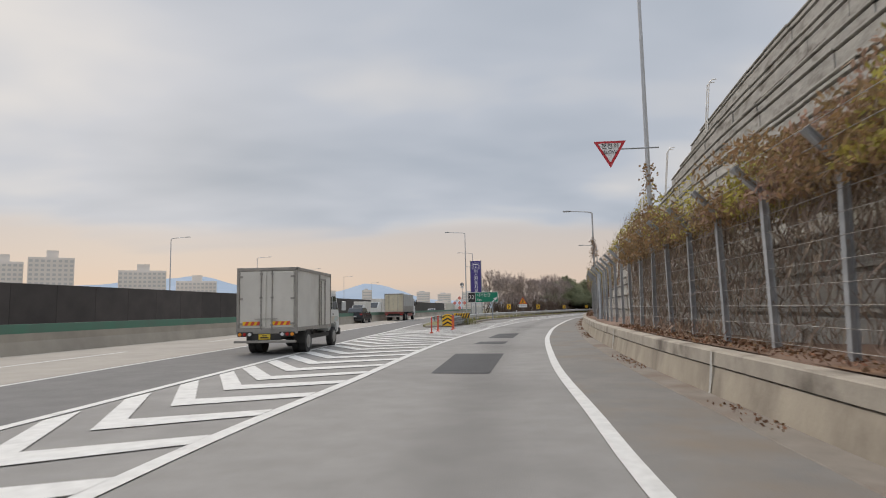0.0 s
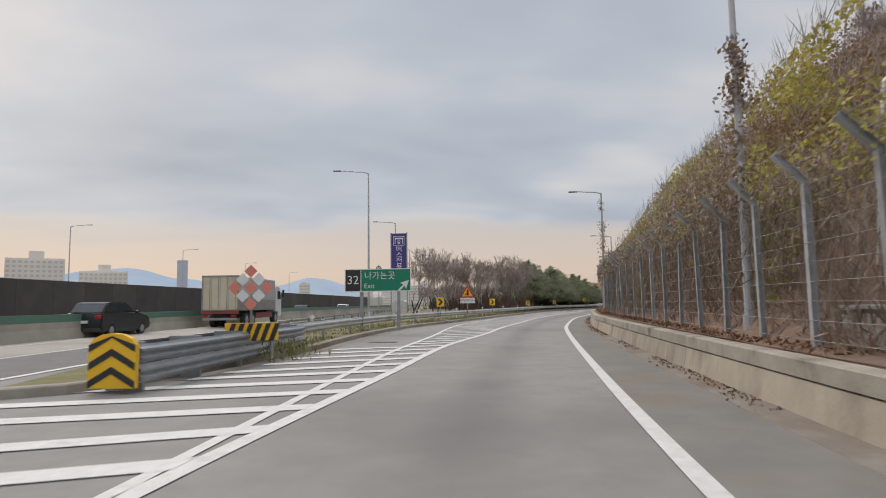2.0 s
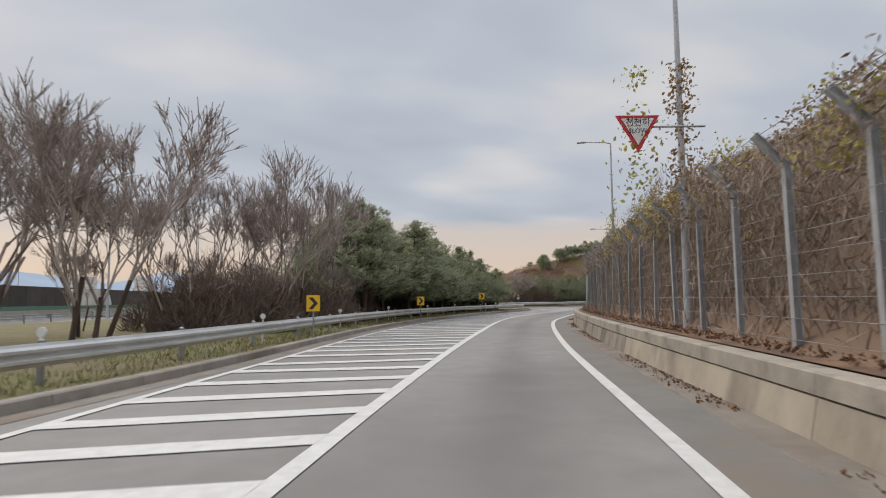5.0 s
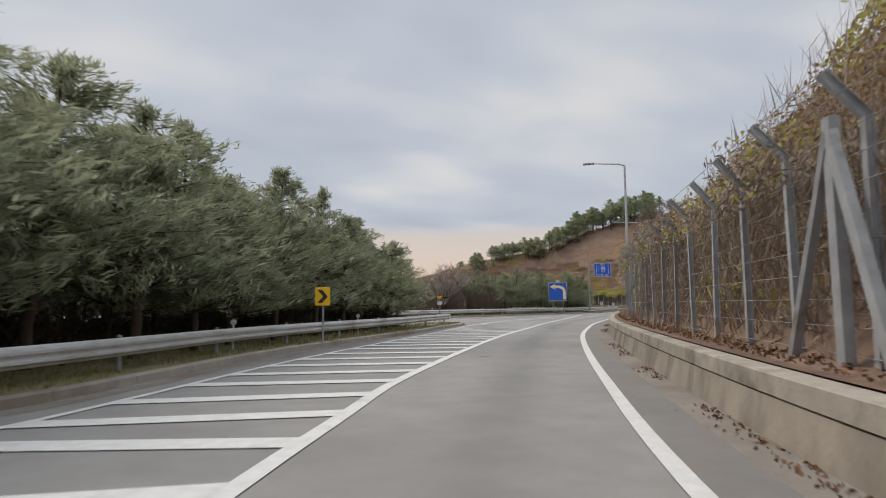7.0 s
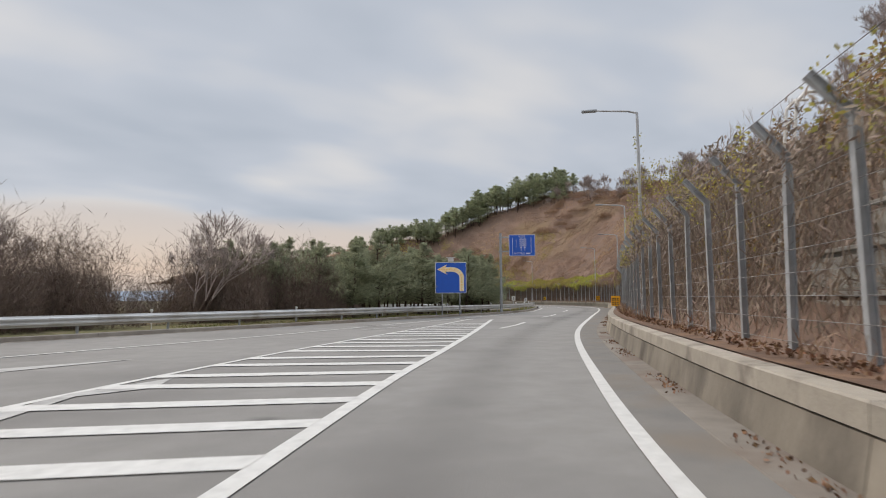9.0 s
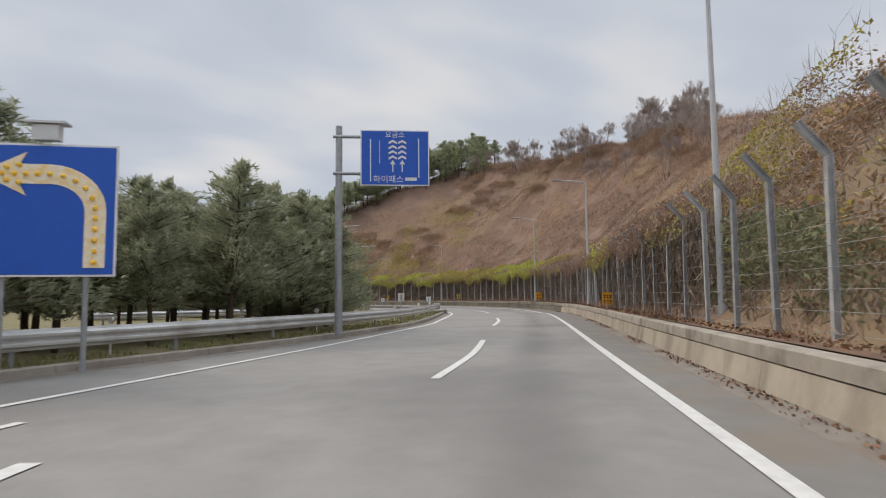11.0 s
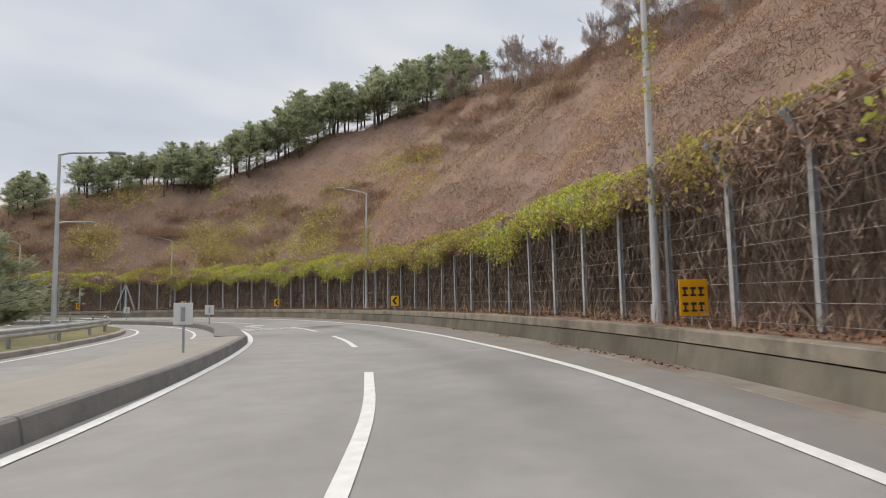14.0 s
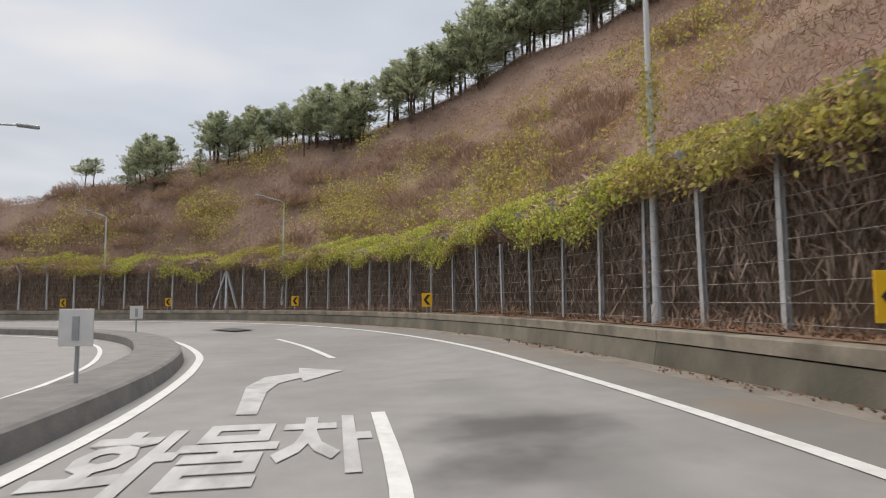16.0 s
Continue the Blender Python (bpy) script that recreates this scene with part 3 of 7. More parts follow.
tr = on.new("ShaderNodeBsdfTransparent")
mxo = on.new("ShaderNodeMixShader")
pb = on["Principled BSDF"]
pb.inputs["Base Color"].default_value, pb.inputs["Roughness"].default_value = (0.1, 0.097, 0.093, 1), 0.75
ol.new(mulo.outputs[0], mxo.inputs[0])
ol.new(tr.outputs[0], mxo.inputs[1])
ol.new(pb.outputs[0], mxo.inputs[2])
ol.new(mxo.outputs[0], on["Material Output"].inputs["Surface"])
v, f = ribbon(EDGE, 30, 330, lambda s: -2.75 + 0.3 * math.sin(s * 0.05), lambda s: -0.95 + 0.3 * math.sin(s * 0.05), 0.0105, 1.0, 1)
me = mesh_of("oil_track", v, f, oil)
uv = me.uv_layers.new(name="across")
for lp in me.loops:
    uv.data[lp.index].uv = (lp.vertex_index % 2, (lp.vertex_index // 2) * 0.1)
structure("oil_track", me, "faint dark oil track down the middle of the lane", "oil stain")

# dark repair patches
for k, pts in enumerate((((-0.3, 13.6), (1.0, 13.3), (1.9, 19.0), (0.38, 19.3)), ((1.15, 24.1), (2.4, 23.9), (2.75, 25.7), (1.6, 25.85)), ((2.1, 28.7), (3.3, 28.5), (4.2, 33.3), (3.1, 33.4)))):
    tagged(new("asphalt_patch", mesh_of("asphalt_patch", [(x, y, 0.007) for x, y in pts], [(0, 1, 2, 3)], M_PATCH)), "dark rectangular patch of newer asphalt in the lane", "asphalt patch", "repair patches", "structure")

# ---- concrete wall at the right, in panels ----
wall_right = thing("wall_right", "low weathered concrete retaining wall with a jutting cap", "wall", kind="structure")


s = 0.0
rw = random.Random(3)
while s < EDGE.length - 4:
    e = s + (10.0 if s < 55 else rw.uniform(9.4, 10.6))
    part("panel", mesh_of("panel", *sweep(EDGE, s + 0.008, e - 0.008, [(0.0, -0.03), (0.09, 0.448), (0.14, 0.455), (0.3, 0.46), (0.3, -0.03)], 1.0, shift=foot), M_CONC_MOSS if s > 290 else M_CONC_PALE if s < 140 or s > 225 else M_CONC), None, wall_right)
    part("cap", mesh_of("cap", *sweep(EDGE, s + 0.005, e - 0.005, [(0.075, 0.475), (0.085, 0.685), (0.105, 0.705), (0.36, 0.715), (0.37, 0.475)], 1.0, shift=foot), M_CAP if s < 290 else M_CAP_MOSS), None, wall_right)
    s = e

# ---- the slope behind it ----
SL = EDGE.length


def crest_z(s):
    """Height of the bank's crest: low behind the gap in the trees, highest above the bend."""
    return float(np.interp(s, [0, 80, 110, 124, 136, 166, 185, 200, 214, 226, 236, 244, 252, 260, 268, 280, 292, 304, 316, 325, 340, 350, 354, 358, 361, 365, 368, 372, 377, 382, 386, 390, 396, 420], [14, 14, 12, 9, 7, 7, 9, 12, 12, 10, 6, 4.2, 4.4, 6.2, 8.4, 11.5, 15, 20.3, 23.4, 24.8, 27.2, 29.6, 28.5, 25.5, 22.3, 19.5, 18, 17, 15.3, 13, 11.2, 9.4, 8, 5]))


def slope_z(s, d):
    """Height of the bank d metres behind the fence."""
    crest = crest_z(s)
    m = float(np.interp(s, [0, 84, 92, 110, 240, 300, 440], [1.7, 1.7, 1.3, 1.2, 1.1, 0.9, 0.9]))
    z = 0.8 + m * max(0.0, d - (1.9 if 16 < s < 88 else 0.25))
    if s > 262:
        # the foot of the bend's bank is cut back behind the fence, under the hanging vines
        z = 0.8 + 2.2 * max(0.0, min(d - 1.4, 1.3)) + m * max(0.0, d - 2.7)
    over = z - crest
    if over > 0:
        z = crest + 1.6 * (1 - math.exp(-over / 4))
    return z


def hill_point(s, d):
    p = EDGE.at(s, fence_d(s) + d)
    up = bank(s, 3.0)
    z = slope_z(s, d) + up
    w = min(1.0, d / 3)
    z += w * (0.9 * noise.noise(Vector((p.x * 0.35, p.y * 0.35, 0))) + 1.3 * noise.noise(Vector((p.x * 0.09, p.y * 0.09, 3))))
    return p.x, p.y, z


ds = [-1.6, -1.2, -0.5, 0.0, 0.6, 1.2, 2, 3, 4, 5, 6.2, 7.5, 9, 10.5, 12, 14, 16, 18.5, 21, 24, 27, 31, 36, 42, 50, 60, 75, 95]
ss = list(np.arange(0, SL, 1.6)) + [SL]
v, f = [], []
for i, s in enumerate(ss):
    for d in ds:
        if d <= 0.0:
            p = EDGE.at(s, fence_d(s) + max(d, -(fence_d(s) - foot(s) - 0.34)))
            v.append((p.x, p.y, 0.7 + bank(s, 3.0) + 0.05 * noise.noise(Vector((p.x, p.y, 0))) + 0.04 * (d + 1.2)))
        else:
            # fan out gently round the outside of the bend
            v.append(hill_point(s, d))
m = len(ds)
for i in range(len(ss) - 1):
    for j in range(m - 1):
        a = i * m + j
        f.append((a, a + 1, a + m + 1, a + m))
v_hill = v
structure("hillside", mesh_of("hillside", v, f, M_HILL, True), "steep bank overgrown with dry brown vines", "hillside")
v, f = ribbon(EDGE, 0, SL, lambda s: foot(s) + 0.36, lambda s: fence_d(s) + 0.3, 0.735, 1.0)
structure("soil_strip", mesh_of("soil_strip", v, f, M_SOIL), "strip of brown leaf litter behind the wall", "soil")

# ---- tall fence with bent-over arms ----
fence = thing("fence", "tall galvanised steel fence with bent-over post tops", "fence")
h_section = [(-0.05, -0.055), (-0.05, 0.055), (-0.04, 0.055), (-0.04, 0.006), (0.04, 0.006), (0.04, 0.055), (0.05, 0.055), (0.05, -0.055), (0.04, -0.055), (0.04, -0.006), (-0.04, -0.006), (-0.04, -0.055)]
bm = bmesh.new()
rings = []
for cx, cz, tilt in ((0, 0, 0), (0, 2.5, 21), (-0.42, 2.95, 42)):
    t = math.tan(radians(tilt)) if tilt == 21 else 0.0
    c = math.cos(radians(tilt)) if tilt == 42 else 1.0
    rings.append([bm.verts.new((cx + x * c, y, cz + (x * t if tilt == 21 else x * math.sin(radians(tilt))))) for x, y in h_section])
n = len(h_section)
for a, b in zip(rings, rings[1:]):
    for k in range(n):
        bm.faces.new((a[k], a[(k + 1) % n], b[(k + 1) % n], b[k]))
bm.faces.new(rings[0][::-1])
bm.faces.new(rings[-1])
bmesh.ops.recalc_face_normals(bm, faces=bm.faces)
post_me = bpy.data.meshes.new("post")
bm.to_mesh(post_me)
bm.free()
post_me.materials.append(M_POST)
FENCE_Z = 0.7
s = 1.6
while s < SL - 1:
    p = at_edge(s, fence_d(s), FENCE_Z)
    part("post", post_me, None, fence, m=Matrix.Translation(p) @ Matrix.Rotation(radians(EDGE.yaw(s) + rw.uniform(-2, 2)), 4, "Z") @ Matrix.Rotation(radians(rw.uniform(-1.2, 1.2)), 4, "Y") @ Matrix.Diagonal((1, 1, tall(s), 1)))
    s += 2.0
for k in range(9):
    z = FENCE_Z + 0.15 + 0.285 * k
    rr = 0.005
    part("wire", mesh_of("wire", *sweep(EDGE, 0.5, SL - 0.5, [(-0.055 - rr, z), (-0.055, z + rr), (-0.055 + rr, z), (-0.055, z - rr)], 1.0, shift=lambda s, k=k: fence_d(s) + 0.012 * math.sin(s * math.pi + k), lift=lambda s, h=z - FENCE_Z: h * (tall(s) - 1)), M_WIRE), None, fence)
for k in range(2):
    z, o = FENCE_Z + 2.72 + 0.2 * k, -0.25 - 0.17 * k
    part("wire", mesh_of("wire", *sweep(EDGE, 0.5, SL - 0.5, [(o - 0.006, z), (o, z + 0.006), (o + 0.006, z), (o, z - 0.006)], 2.0, shift=fence_d, lift=lambda s, h=z - FENCE_Z: h * (tall(s) - 1)), M_WIRE), None, fence)

# ---- kerbed islands ----


def island(name, pts, label, top=M_GRASS, h=0.16):
    me = bpy.data.meshes.new(name)
    bm = polygon_slab(pts, -0.03, h)
    bm.to_mesh(me)
    bm.free()
    me.materials.append(top)
    return structure(name, me, label, "verge")


def outline(line, d, s0=0, s1=None, step=1.5):
    s1 = line.length if s1 is None else s1
    n = max(2, int((s1 - s0) / step))
    return [tuple(line.at(s0 + (s1 - s0) * k / n, d)[:2]) for k in range(n + 1)]


MERGE_END = MERGE_L.near(114.9, 217.4)
island("verge_1", outline(KERB_L, -0.2) + [(40, 157), (20, 147), (9.5, 142), (5.2, 130), (1.6, 90), (-1.2, 60), (-1.7, 50)], "verge of yellowing grass between ramp and motorway")
island("verge_2", outline(MERGE_L, -0.2, 0, MERGE_END) + [(114.3, 218.6), (112.5, 217.8), (107.5, 213.4), (101, 209.2), (93, 206.5), (80, 208), (60, 214), (20, 220), (-60, 240), (-60, 160), (-20, 158)], "grassy verge behind the merging lane")
LOOP_IN = Line([(70, 214), (84, 212.8), (94, 213.2), (101, 216), (107.5, 220.2), (113.5, 226), (118.3, 232.5), (121.8, 238.6), (124.4, 244.5), (125.7, 250), (125.6, 255.5), (124, 261.5), (120.5, 266.5), (114.5, 270.5), (106, 273), (96, 274)])
island("verge_3", outline(LOOP_IN, -0.2) + [(60, 268), (30, 250), (40, 222)], "grassy island inside the loop road", M_GRASS, 0.152)

def isle_shift(s):
    """How far the island's kerb stands out towards the road along its blunt front."""
    return float(np.interp(s, [0, 15.5, 20], [0.3, 0.3, 0.0]))


v, f = sweep(ISLE_R, 0, 15.5, [(-3.3, -0.03), (-3.3, 0.02), (-1.7, 0.24), (-0.13, 0.285), (-0.13, -0.03)], 1.0, shift=isle_shift)
structure("verge_4", mesh_of("verge_4", v, f, M_APRON), "pale dusty concrete apron beside the island kerb", "verge")
v, f = sweep(ISLE_R, 15.5, ISLE_R.length, [(-1.05, -0.03), (-1.05, 0.25), (-1.0, 0.29), (0.0, 0.29), (0.06, 0.26), (0.12, -0.03)], 1.0, shift=isle_shift)
v4, f4 = sweep(ISLE_R, 0.0, 15.48, [(-0.125, -0.03), (-0.125, 0.28), (-0.1, 0.3), (0.03, 0.3), (0.07, 0.27), (0.12, -0.03)], 1.0, shift=isle_shift)
# the island's blunt near end, where the drain runs out between two kerbs
TIP = Line([(115.15, 217.85), (116.2, 218.95), (117.2, 220.2)])
structure("kerb_5", mesh_of("kerb_5", *sweep(TIP, 0.0, TIP.length - 0.01, [(-0.125, -0.03), (-0.125, 0.28), (-0.1, 0.3), (0.03, 0.3), (0.07, 0.27), (0.12, -0.03)], 0.5, shift=isle_shift), M_KERBDARK), "dark stained blunt end of the island kerb", "kerb")
structure("verge_6", mesh_of("verge_6", *sweep(TIP, 0.3, TIP.length - 0.01, [(-2.4, -0.03), (-2.4, 0.02), (-1.3, 0.24), (-0.13, 0.285), (-0.13, -0.03)], 0.5, shift=isle_shift), M_APRON), "pale dusty concrete apron at the island's near end", "verge")
structure("kerb_4", mesh_of("kerb_4", v4, f4, M_KERBDARK), "dark stained concrete kerb at the tip of the island", "kerb")
structure("verge_5", mesh_of("verge_5", v, f, M_KERBDARK), "narrow raised dark concrete island between the two roads", "verge")
paint(*ribbon(LOOP_IN, 10, LOOP_IN.length, 0.5, 0.64, Z1))
paint(*ribbon(ISLE_R, 19, ISLE_R.length, -1.95, -1.83, Z1))
for line, s1, matk, nm in ((KERB_L, KERB_L.length, M_KERB, "kerb_1"), (MERGE_L, MERGE_END, M_KERB, "kerb_2"), (LOOP_IN, LOOP_IN.length, M_KERB, "kerb_3")):
    kb = thing(nm, "low concrete kerb along the verge", "kerb", kind="structure")
    s = 0.0
    while s < s1 - 0.4:
        e = min(s + 2.0, s1)
        part("kerb_stone", mesh_of("kerb_stone", *sweep(line, s + 0.006, e - 0.006, [(-0.24, -0.02), (-0.24, 0.175), (-0.05, 0.175), (-0.02, 0.15), (0.0, -0.02)], 1.0), matk), None, kb)
        s = e
v, f = ribbon(KERB_L, 3, KERB_L.length - 4, 0.0, 0.45, 0.006)
structure("gutter_left", mesh_of("gutter_left", v, f, M_GUTTER), "brown stained gutter beside the kerb", "gutter")
v, f = ribbon(MERGE_L, 30, MERGE_END, 0.0, 0.4, 0.006)
structure("gutter_merge", mesh_of("gutter_merge", v, f, M_GUTTER), "brown stained gutter beside the kerb", "gutter")

# ---- guardrails ----
W_PROFILE = [(0, 0), (-0.02, 0.04), (-0.075, 0.07), (-0.075, 0.11), (-0.02, 0.15), (-0.02, 0.17), (-0.075, 0.21), (-0.075, 0.25), (-0.02, 0.29), (0, 0.33), (0.01, 0.33), (-0.005, 0.285), (-0.06, 0.25), (-0.06, 0.21), (-0.005, 0.165), (-0.06, 0.11), (-0.06, 0.07), (-0.005, 0.04)]
bm = tube(bmesh.new(), (0, 0, 0), (0, 0, 0.72), 0.058, n=10)
bmesh.ops.create_cone(bm, cap_ends=True, segments=10, radius1=0.058, radius2=0.02, depth=0.03, matrix=Matrix.Translation((0, 0, 0.735)))
rail_post = bpy.data.meshes.new("rail_post")
bm.to_mesh(rail_post)
bm.free()
rail_post.materials.append(M_STEEL)


def guardrail(line, s0, s1, d, face=1, label="galvanised W-beam guardrail on round posts", z=0.16, twin=False, post=4.0, deep=1.12):
    """face 1: the beam looks to the line's right."""
    g = thing("guardrail", label, "guardrail", "guardrails")
    for sgn in ((face, -face) if twin else (face,)):
        prof = [(d + sgn * (0.1 - x), 0.3 + deep * zz + z) for x, zz in W_PROFILE]
        part("beam", mesh_of("beam", *sweep(line, s0, s1, prof if sgn > 0 else prof[::-1], 1.0), M_RAIL, False), None, g)
    s = s0 + 0.5
    while s < s1:
        part("post", rail_post, None, g, m=Matrix.Translation(line.at(s, d, z - 0.02)))
        s += post
    e = line.at(s1, d + face * 0.1, z)
    t = line.way(s1)
    part("end_shoe", box(bmesh.new(), -0.1, 0.1, -0.3, 0.25, 0.3, 0.67, 0.06), M_RAIL, g, m=Matrix.Translation(e) @ Matrix.Rotation(radians(line.yaw(s1)), 4, "Z"))
    return g


def tube_wing():
    """Curved sheet-steel end that wraps round from the beam's face to its back."""
    bm = bmesh.new()
    row = []
    for r in (0.26, 0.245):
        ring = [(r * math.cos(a) + 0.02, 0.9 * r * math.sin(a) + 0.45) for a in [math.pi * (k / 12.0) for k in range(13)]]
        ring = [(ring[0][0], 0.0)] + ring + [(ring[-1][0], 0.1)]
        row.append([(bm.verts.new((x, y, 0.27)), bm.verts.new((x, y, 0.76))) for x, y in ring])
    for ring in row:
        for a, b in zip(ring, ring[1:]):
            bm.faces.new((a[0], b[0], b[1], a[1]))
    for z in (0, 1):
        for k in range(len(row[0]) - 1):
            bm.faces.new((row[0][k][z], row[0][k + 1][z], row[1][k + 1][z], row[1][k][z]))
    bmesh.ops.recalc_face_normals(bm, faces=bm.faces)
    return bm


guardrail(KERB_L, KERB_L.near(2.6, 55.4), KERB_L.near(53.6, 160.2), -0.95)
g = guardrail(MERGE_L, 25, MERGE_END - 0.1, -0.62, deep=1.3)
part("end_wing", tube_wing(), M_RAIL, g, m=Matrix.Translation(MERGE_L.at(MERGE_END - 0.4, -0.62, 0.16)) @ Matrix.Rotation(radians(MERGE_L.yaw(MERGE_END - 0.5)), 4, "Z"))
guardrail(LOOP_IN, 18, LOOP_IN.length - 5, -0.9, label="dull guardrail along the inside of the loop road")
guardrail(MAINLINE, 100, 250, 1.2, -1, label="guardrail along the edge of the motorway", z=0.0)

# ---- precast block wall stepped into the bank ----
block_me = bpy.data.meshes.new("block")
bm = box(bmesh.new(), -0.3, 0.3, -1.195, 1.195, 0.0, 0.5, 0.025)
box(bm, -0.2, 0.3, -1.2, 1.2, 0.5, 0.56)
box(bm, -0.335, 0.3, -1.198, 1.198, 0.565, 0.625, 0.012)
bm.to_mesh(block_me)
bm.free()
block_me.materials.append(M_STONE)

def block_wall(name, s0, s1, rows, run, base):
    g = thing(name, "stepped retaining wall of grey precast concrete blocks", "retaining wall", kind="structure")
    rb = random.Random(11)
    rest = []
    made = 0
    for r in range(rows):
        d = 0.75 + run * r + (0.28 if r % 3 == 0 else 0.0)
        z = base + 0.63 * r
        s = s0 + (1.2 if r % 2 else 0.0)
        while s < s1 - 0.4 * r:
            p = at_edge(s, fence_d(s) + d + rb.uniform(-0.03, 0.03), z)
            m = Matrix.Translation(p) @ Matrix.Rotation(radians(EDGE.yaw(s)), 4, "Z")
            if made < 290:
                part("block", block_me, None, g, m=m)
                made += 1
            else:
                rest.append(m)
            s += 2.4
    if rest:
        vv, ff = [], []
        bv = [v.co.copy() for v in block_me.vertices]
        bf = [tuple(p.vertices) for p in block_me.polygons]
        for m in rest:
            o = len(vv)
            vv += [m @ c for c in bv]
            ff += [tuple(o + k for k in q) for q in bf]
        tagged(part("upper_blocks", mesh_of("upper_blocks", vv, ff, M_STONE), None, g), kind="stuff")
    return g


block_wall("block_wall_1", 18, 86, 19, 0.36, 0.72)
block_wall("block_wall_2", 196, 216, 9, 0.42, 0.9)

M_LADDER = mat("white_handrail", (0.8, 0.78, 0.74), (0.66, 0.63, 0.59), 4, 0.5, 0.2)


def ladder(s, d, z, h=2.6):
    g = thing("ladder", "pale tubular ladder with hooped handrails on the bank", "ladder", "bank ladders", loc=at_edge(s, fence_d(s) + d, z), yaw=EDGE.yaw(s))
    for y in (-0.22, 0.22):
        bm = tube(bmesh.new(), (0, y, 0), (0.25, y, h), 0.028)
        tube(bm, (0.25, y, h), (0.4, y, h + 0.16), 0.028)
        tube(bm, (0.4, y, h + 0.16), (0.62, y, h + 0.16), 0.028)
        part("rail", bm, M_LADDER, g)
    for k in range(int(h / 0.35)):
        f = (k + 0.6) * 0.35 / h
        part("rung", tube(bmesh.new(), (0.25 * f, -0.22, f * h), (0.25 * f, 0.22, f * h), 0.018, n=6), M_LADDER, g)


for s, d, z in ((85, 0.7, 1.9), (83, 1.6, 3.4), (80, 3.0, 5.8), (77, 4.2, 8.0), (72, 5.5, 10.2), (216, 0.8, 2.2), (210, 2.2, 4.6)):
    ladder(s, d, z)
# concrete chute down the bank
M_SLAB = mat("pale_concrete", (0.62, 0.6, 0.56), (0.5, 0.48, 0.44), 2.5, 0.9, bump=0.3, bscale=25, stain=(0.36, 0.33, 0.28), stain_scale=1.0, rand=0.08)
chute = thing("drain_chute", "pale concrete drain chute on the bank behind the fence", "drain chute", kind="structure")
for k in range(2):
    for r in range(4):
        p = at_edge(238.4 + 0.95 * k, fence_d(239) + 0.3, 0.72 + 0.66 * r)
        part("slab", box(bmesh.new(), -0.09, 0.09, -0.465, 0.465, 0, 0.645, 0.012), M_SLAB, chute, m=Matrix.Translation(p) @ Matrix.Rotation(radians(EDGE.yaw(239)), 4, "Z"))
p = at_edge(240.2, fence_d(240) + 0.45, 0.72)
bm = prism([(0.0, 2.0), (0.0, 2.75), (0.4, 2.75), (2.75, 0.0), (2.15, 0.0)], 0.1)
bm.transform(Matrix.Rotation(radians(90), 4, "Z"))
bmesh.ops.recalc_face_normals(bm, faces=bm.faces)
part("wing", bm, M_SLAB, chute, m=Matrix.Translation(p) @ Matrix.Rotation(radians(EDGE.yaw(240)), 4, "Z"))

# ---- braced end frames of the fence ----


def brace(s):
    g = thing("fence_brace", "pair of sloping galvanised struts against a fence post", "fence brace", "fence braces", loc=at_edge(s, fence_d(s) - 0.12, 0.72), yaw=EDGE.yaw(s))
    g.scale = (1, 1, tall(s))
    part("post", boxes((-0.06, 0.06, -0.09, 0.09, 0, 2.6)), M_POST, g)
    for e, w in ((1.15, 0.05), (-1.15, 0.085)):
        a, b = Vector((-0.02, 0, 2.45)), Vector((-0.1, e, 0))
        m = Matrix.Translation((a + b) / 2) @ (b - a).to_track_quat("Z", "X").to_matrix().to_4x4()
        bm = box(bmesh.new(), -w, w, -0.05, 0.05, -(b - a).length / 2, (b - a).length / 2)
        bm.transform(m)
        part("strut", bm, M_POST, g)


for x, y in ((8.4, 31.6), (43.25, 127.4), (112.55, 200.55), (132.9, 280.8)):
    brace(EDGE.near(x, y))

# ---- street lamps ----


def lamp(x, y, h, yaw, arm=2.1, base=0.0, label="grey tapered steel street lamp with a short arm"):
    """The arm reaches to the lamp's own left (-x)."""
    g = thing("street_lamp", label, "street lamp", "street lamps", loc=(x, y, base), yaw=yaw)
    hh = h - base
    bm = tube(bmesh.new(), (0, 0, 0), (0, 0, hh), 0.1, 0.055, 12)
    tube(bm, (0, 0, 0), (0, 0, 0.5), 0.13, 0.13, 12)
    part("pole", bm, M_LAMP, g)
    bm = tube(bmesh.new(), (0.05, 0, hh - 0.02), (-0.35, 0, hh + 0.1), 0.05, 0.045)
    tube(bm, (-0.35, 0, hh + 0.1), (-arm + 0.45, 0, hh + 0.22), 0.045, 0.035)
    part("arm", bm, M_LAMP, g)
    part("head", box(bmesh.new(), -arm - 0.15, -arm + 0.5, -0.11, 0.11, hh + 0.17, hh + 0.28, 0.04), M_STEEL, g, "flat grey lamp head")
    return g


RIGHT_LAMPS = [(12.12, 47.3, 8.9), (20.2, 77.2, 9.2), (30.35, 102.05, 8.8), (59.0, 149.8, 9.25), (77.5, 169.3, 9.3), (96.0, 185.5, 8.95), (115.85, 203.3, 9.25), (128.65, 218.8, 9.2), (140.3, 246.75, 9.0)]
for x, y, h in RIGHT_LAMPS:
    s = EDGE.near(x, y)
    lamp(x, y, h, EDGE.yaw(s), 2.15, 0.65 + bank(s, 2.5))
for s in (360.4, 375.6):
    p = EDGE.at(s, fence_d(s) + 0.4)
    lamp(p.x, p.y, 8.0, EDGE.yaw(s), 2.1, 1.2)
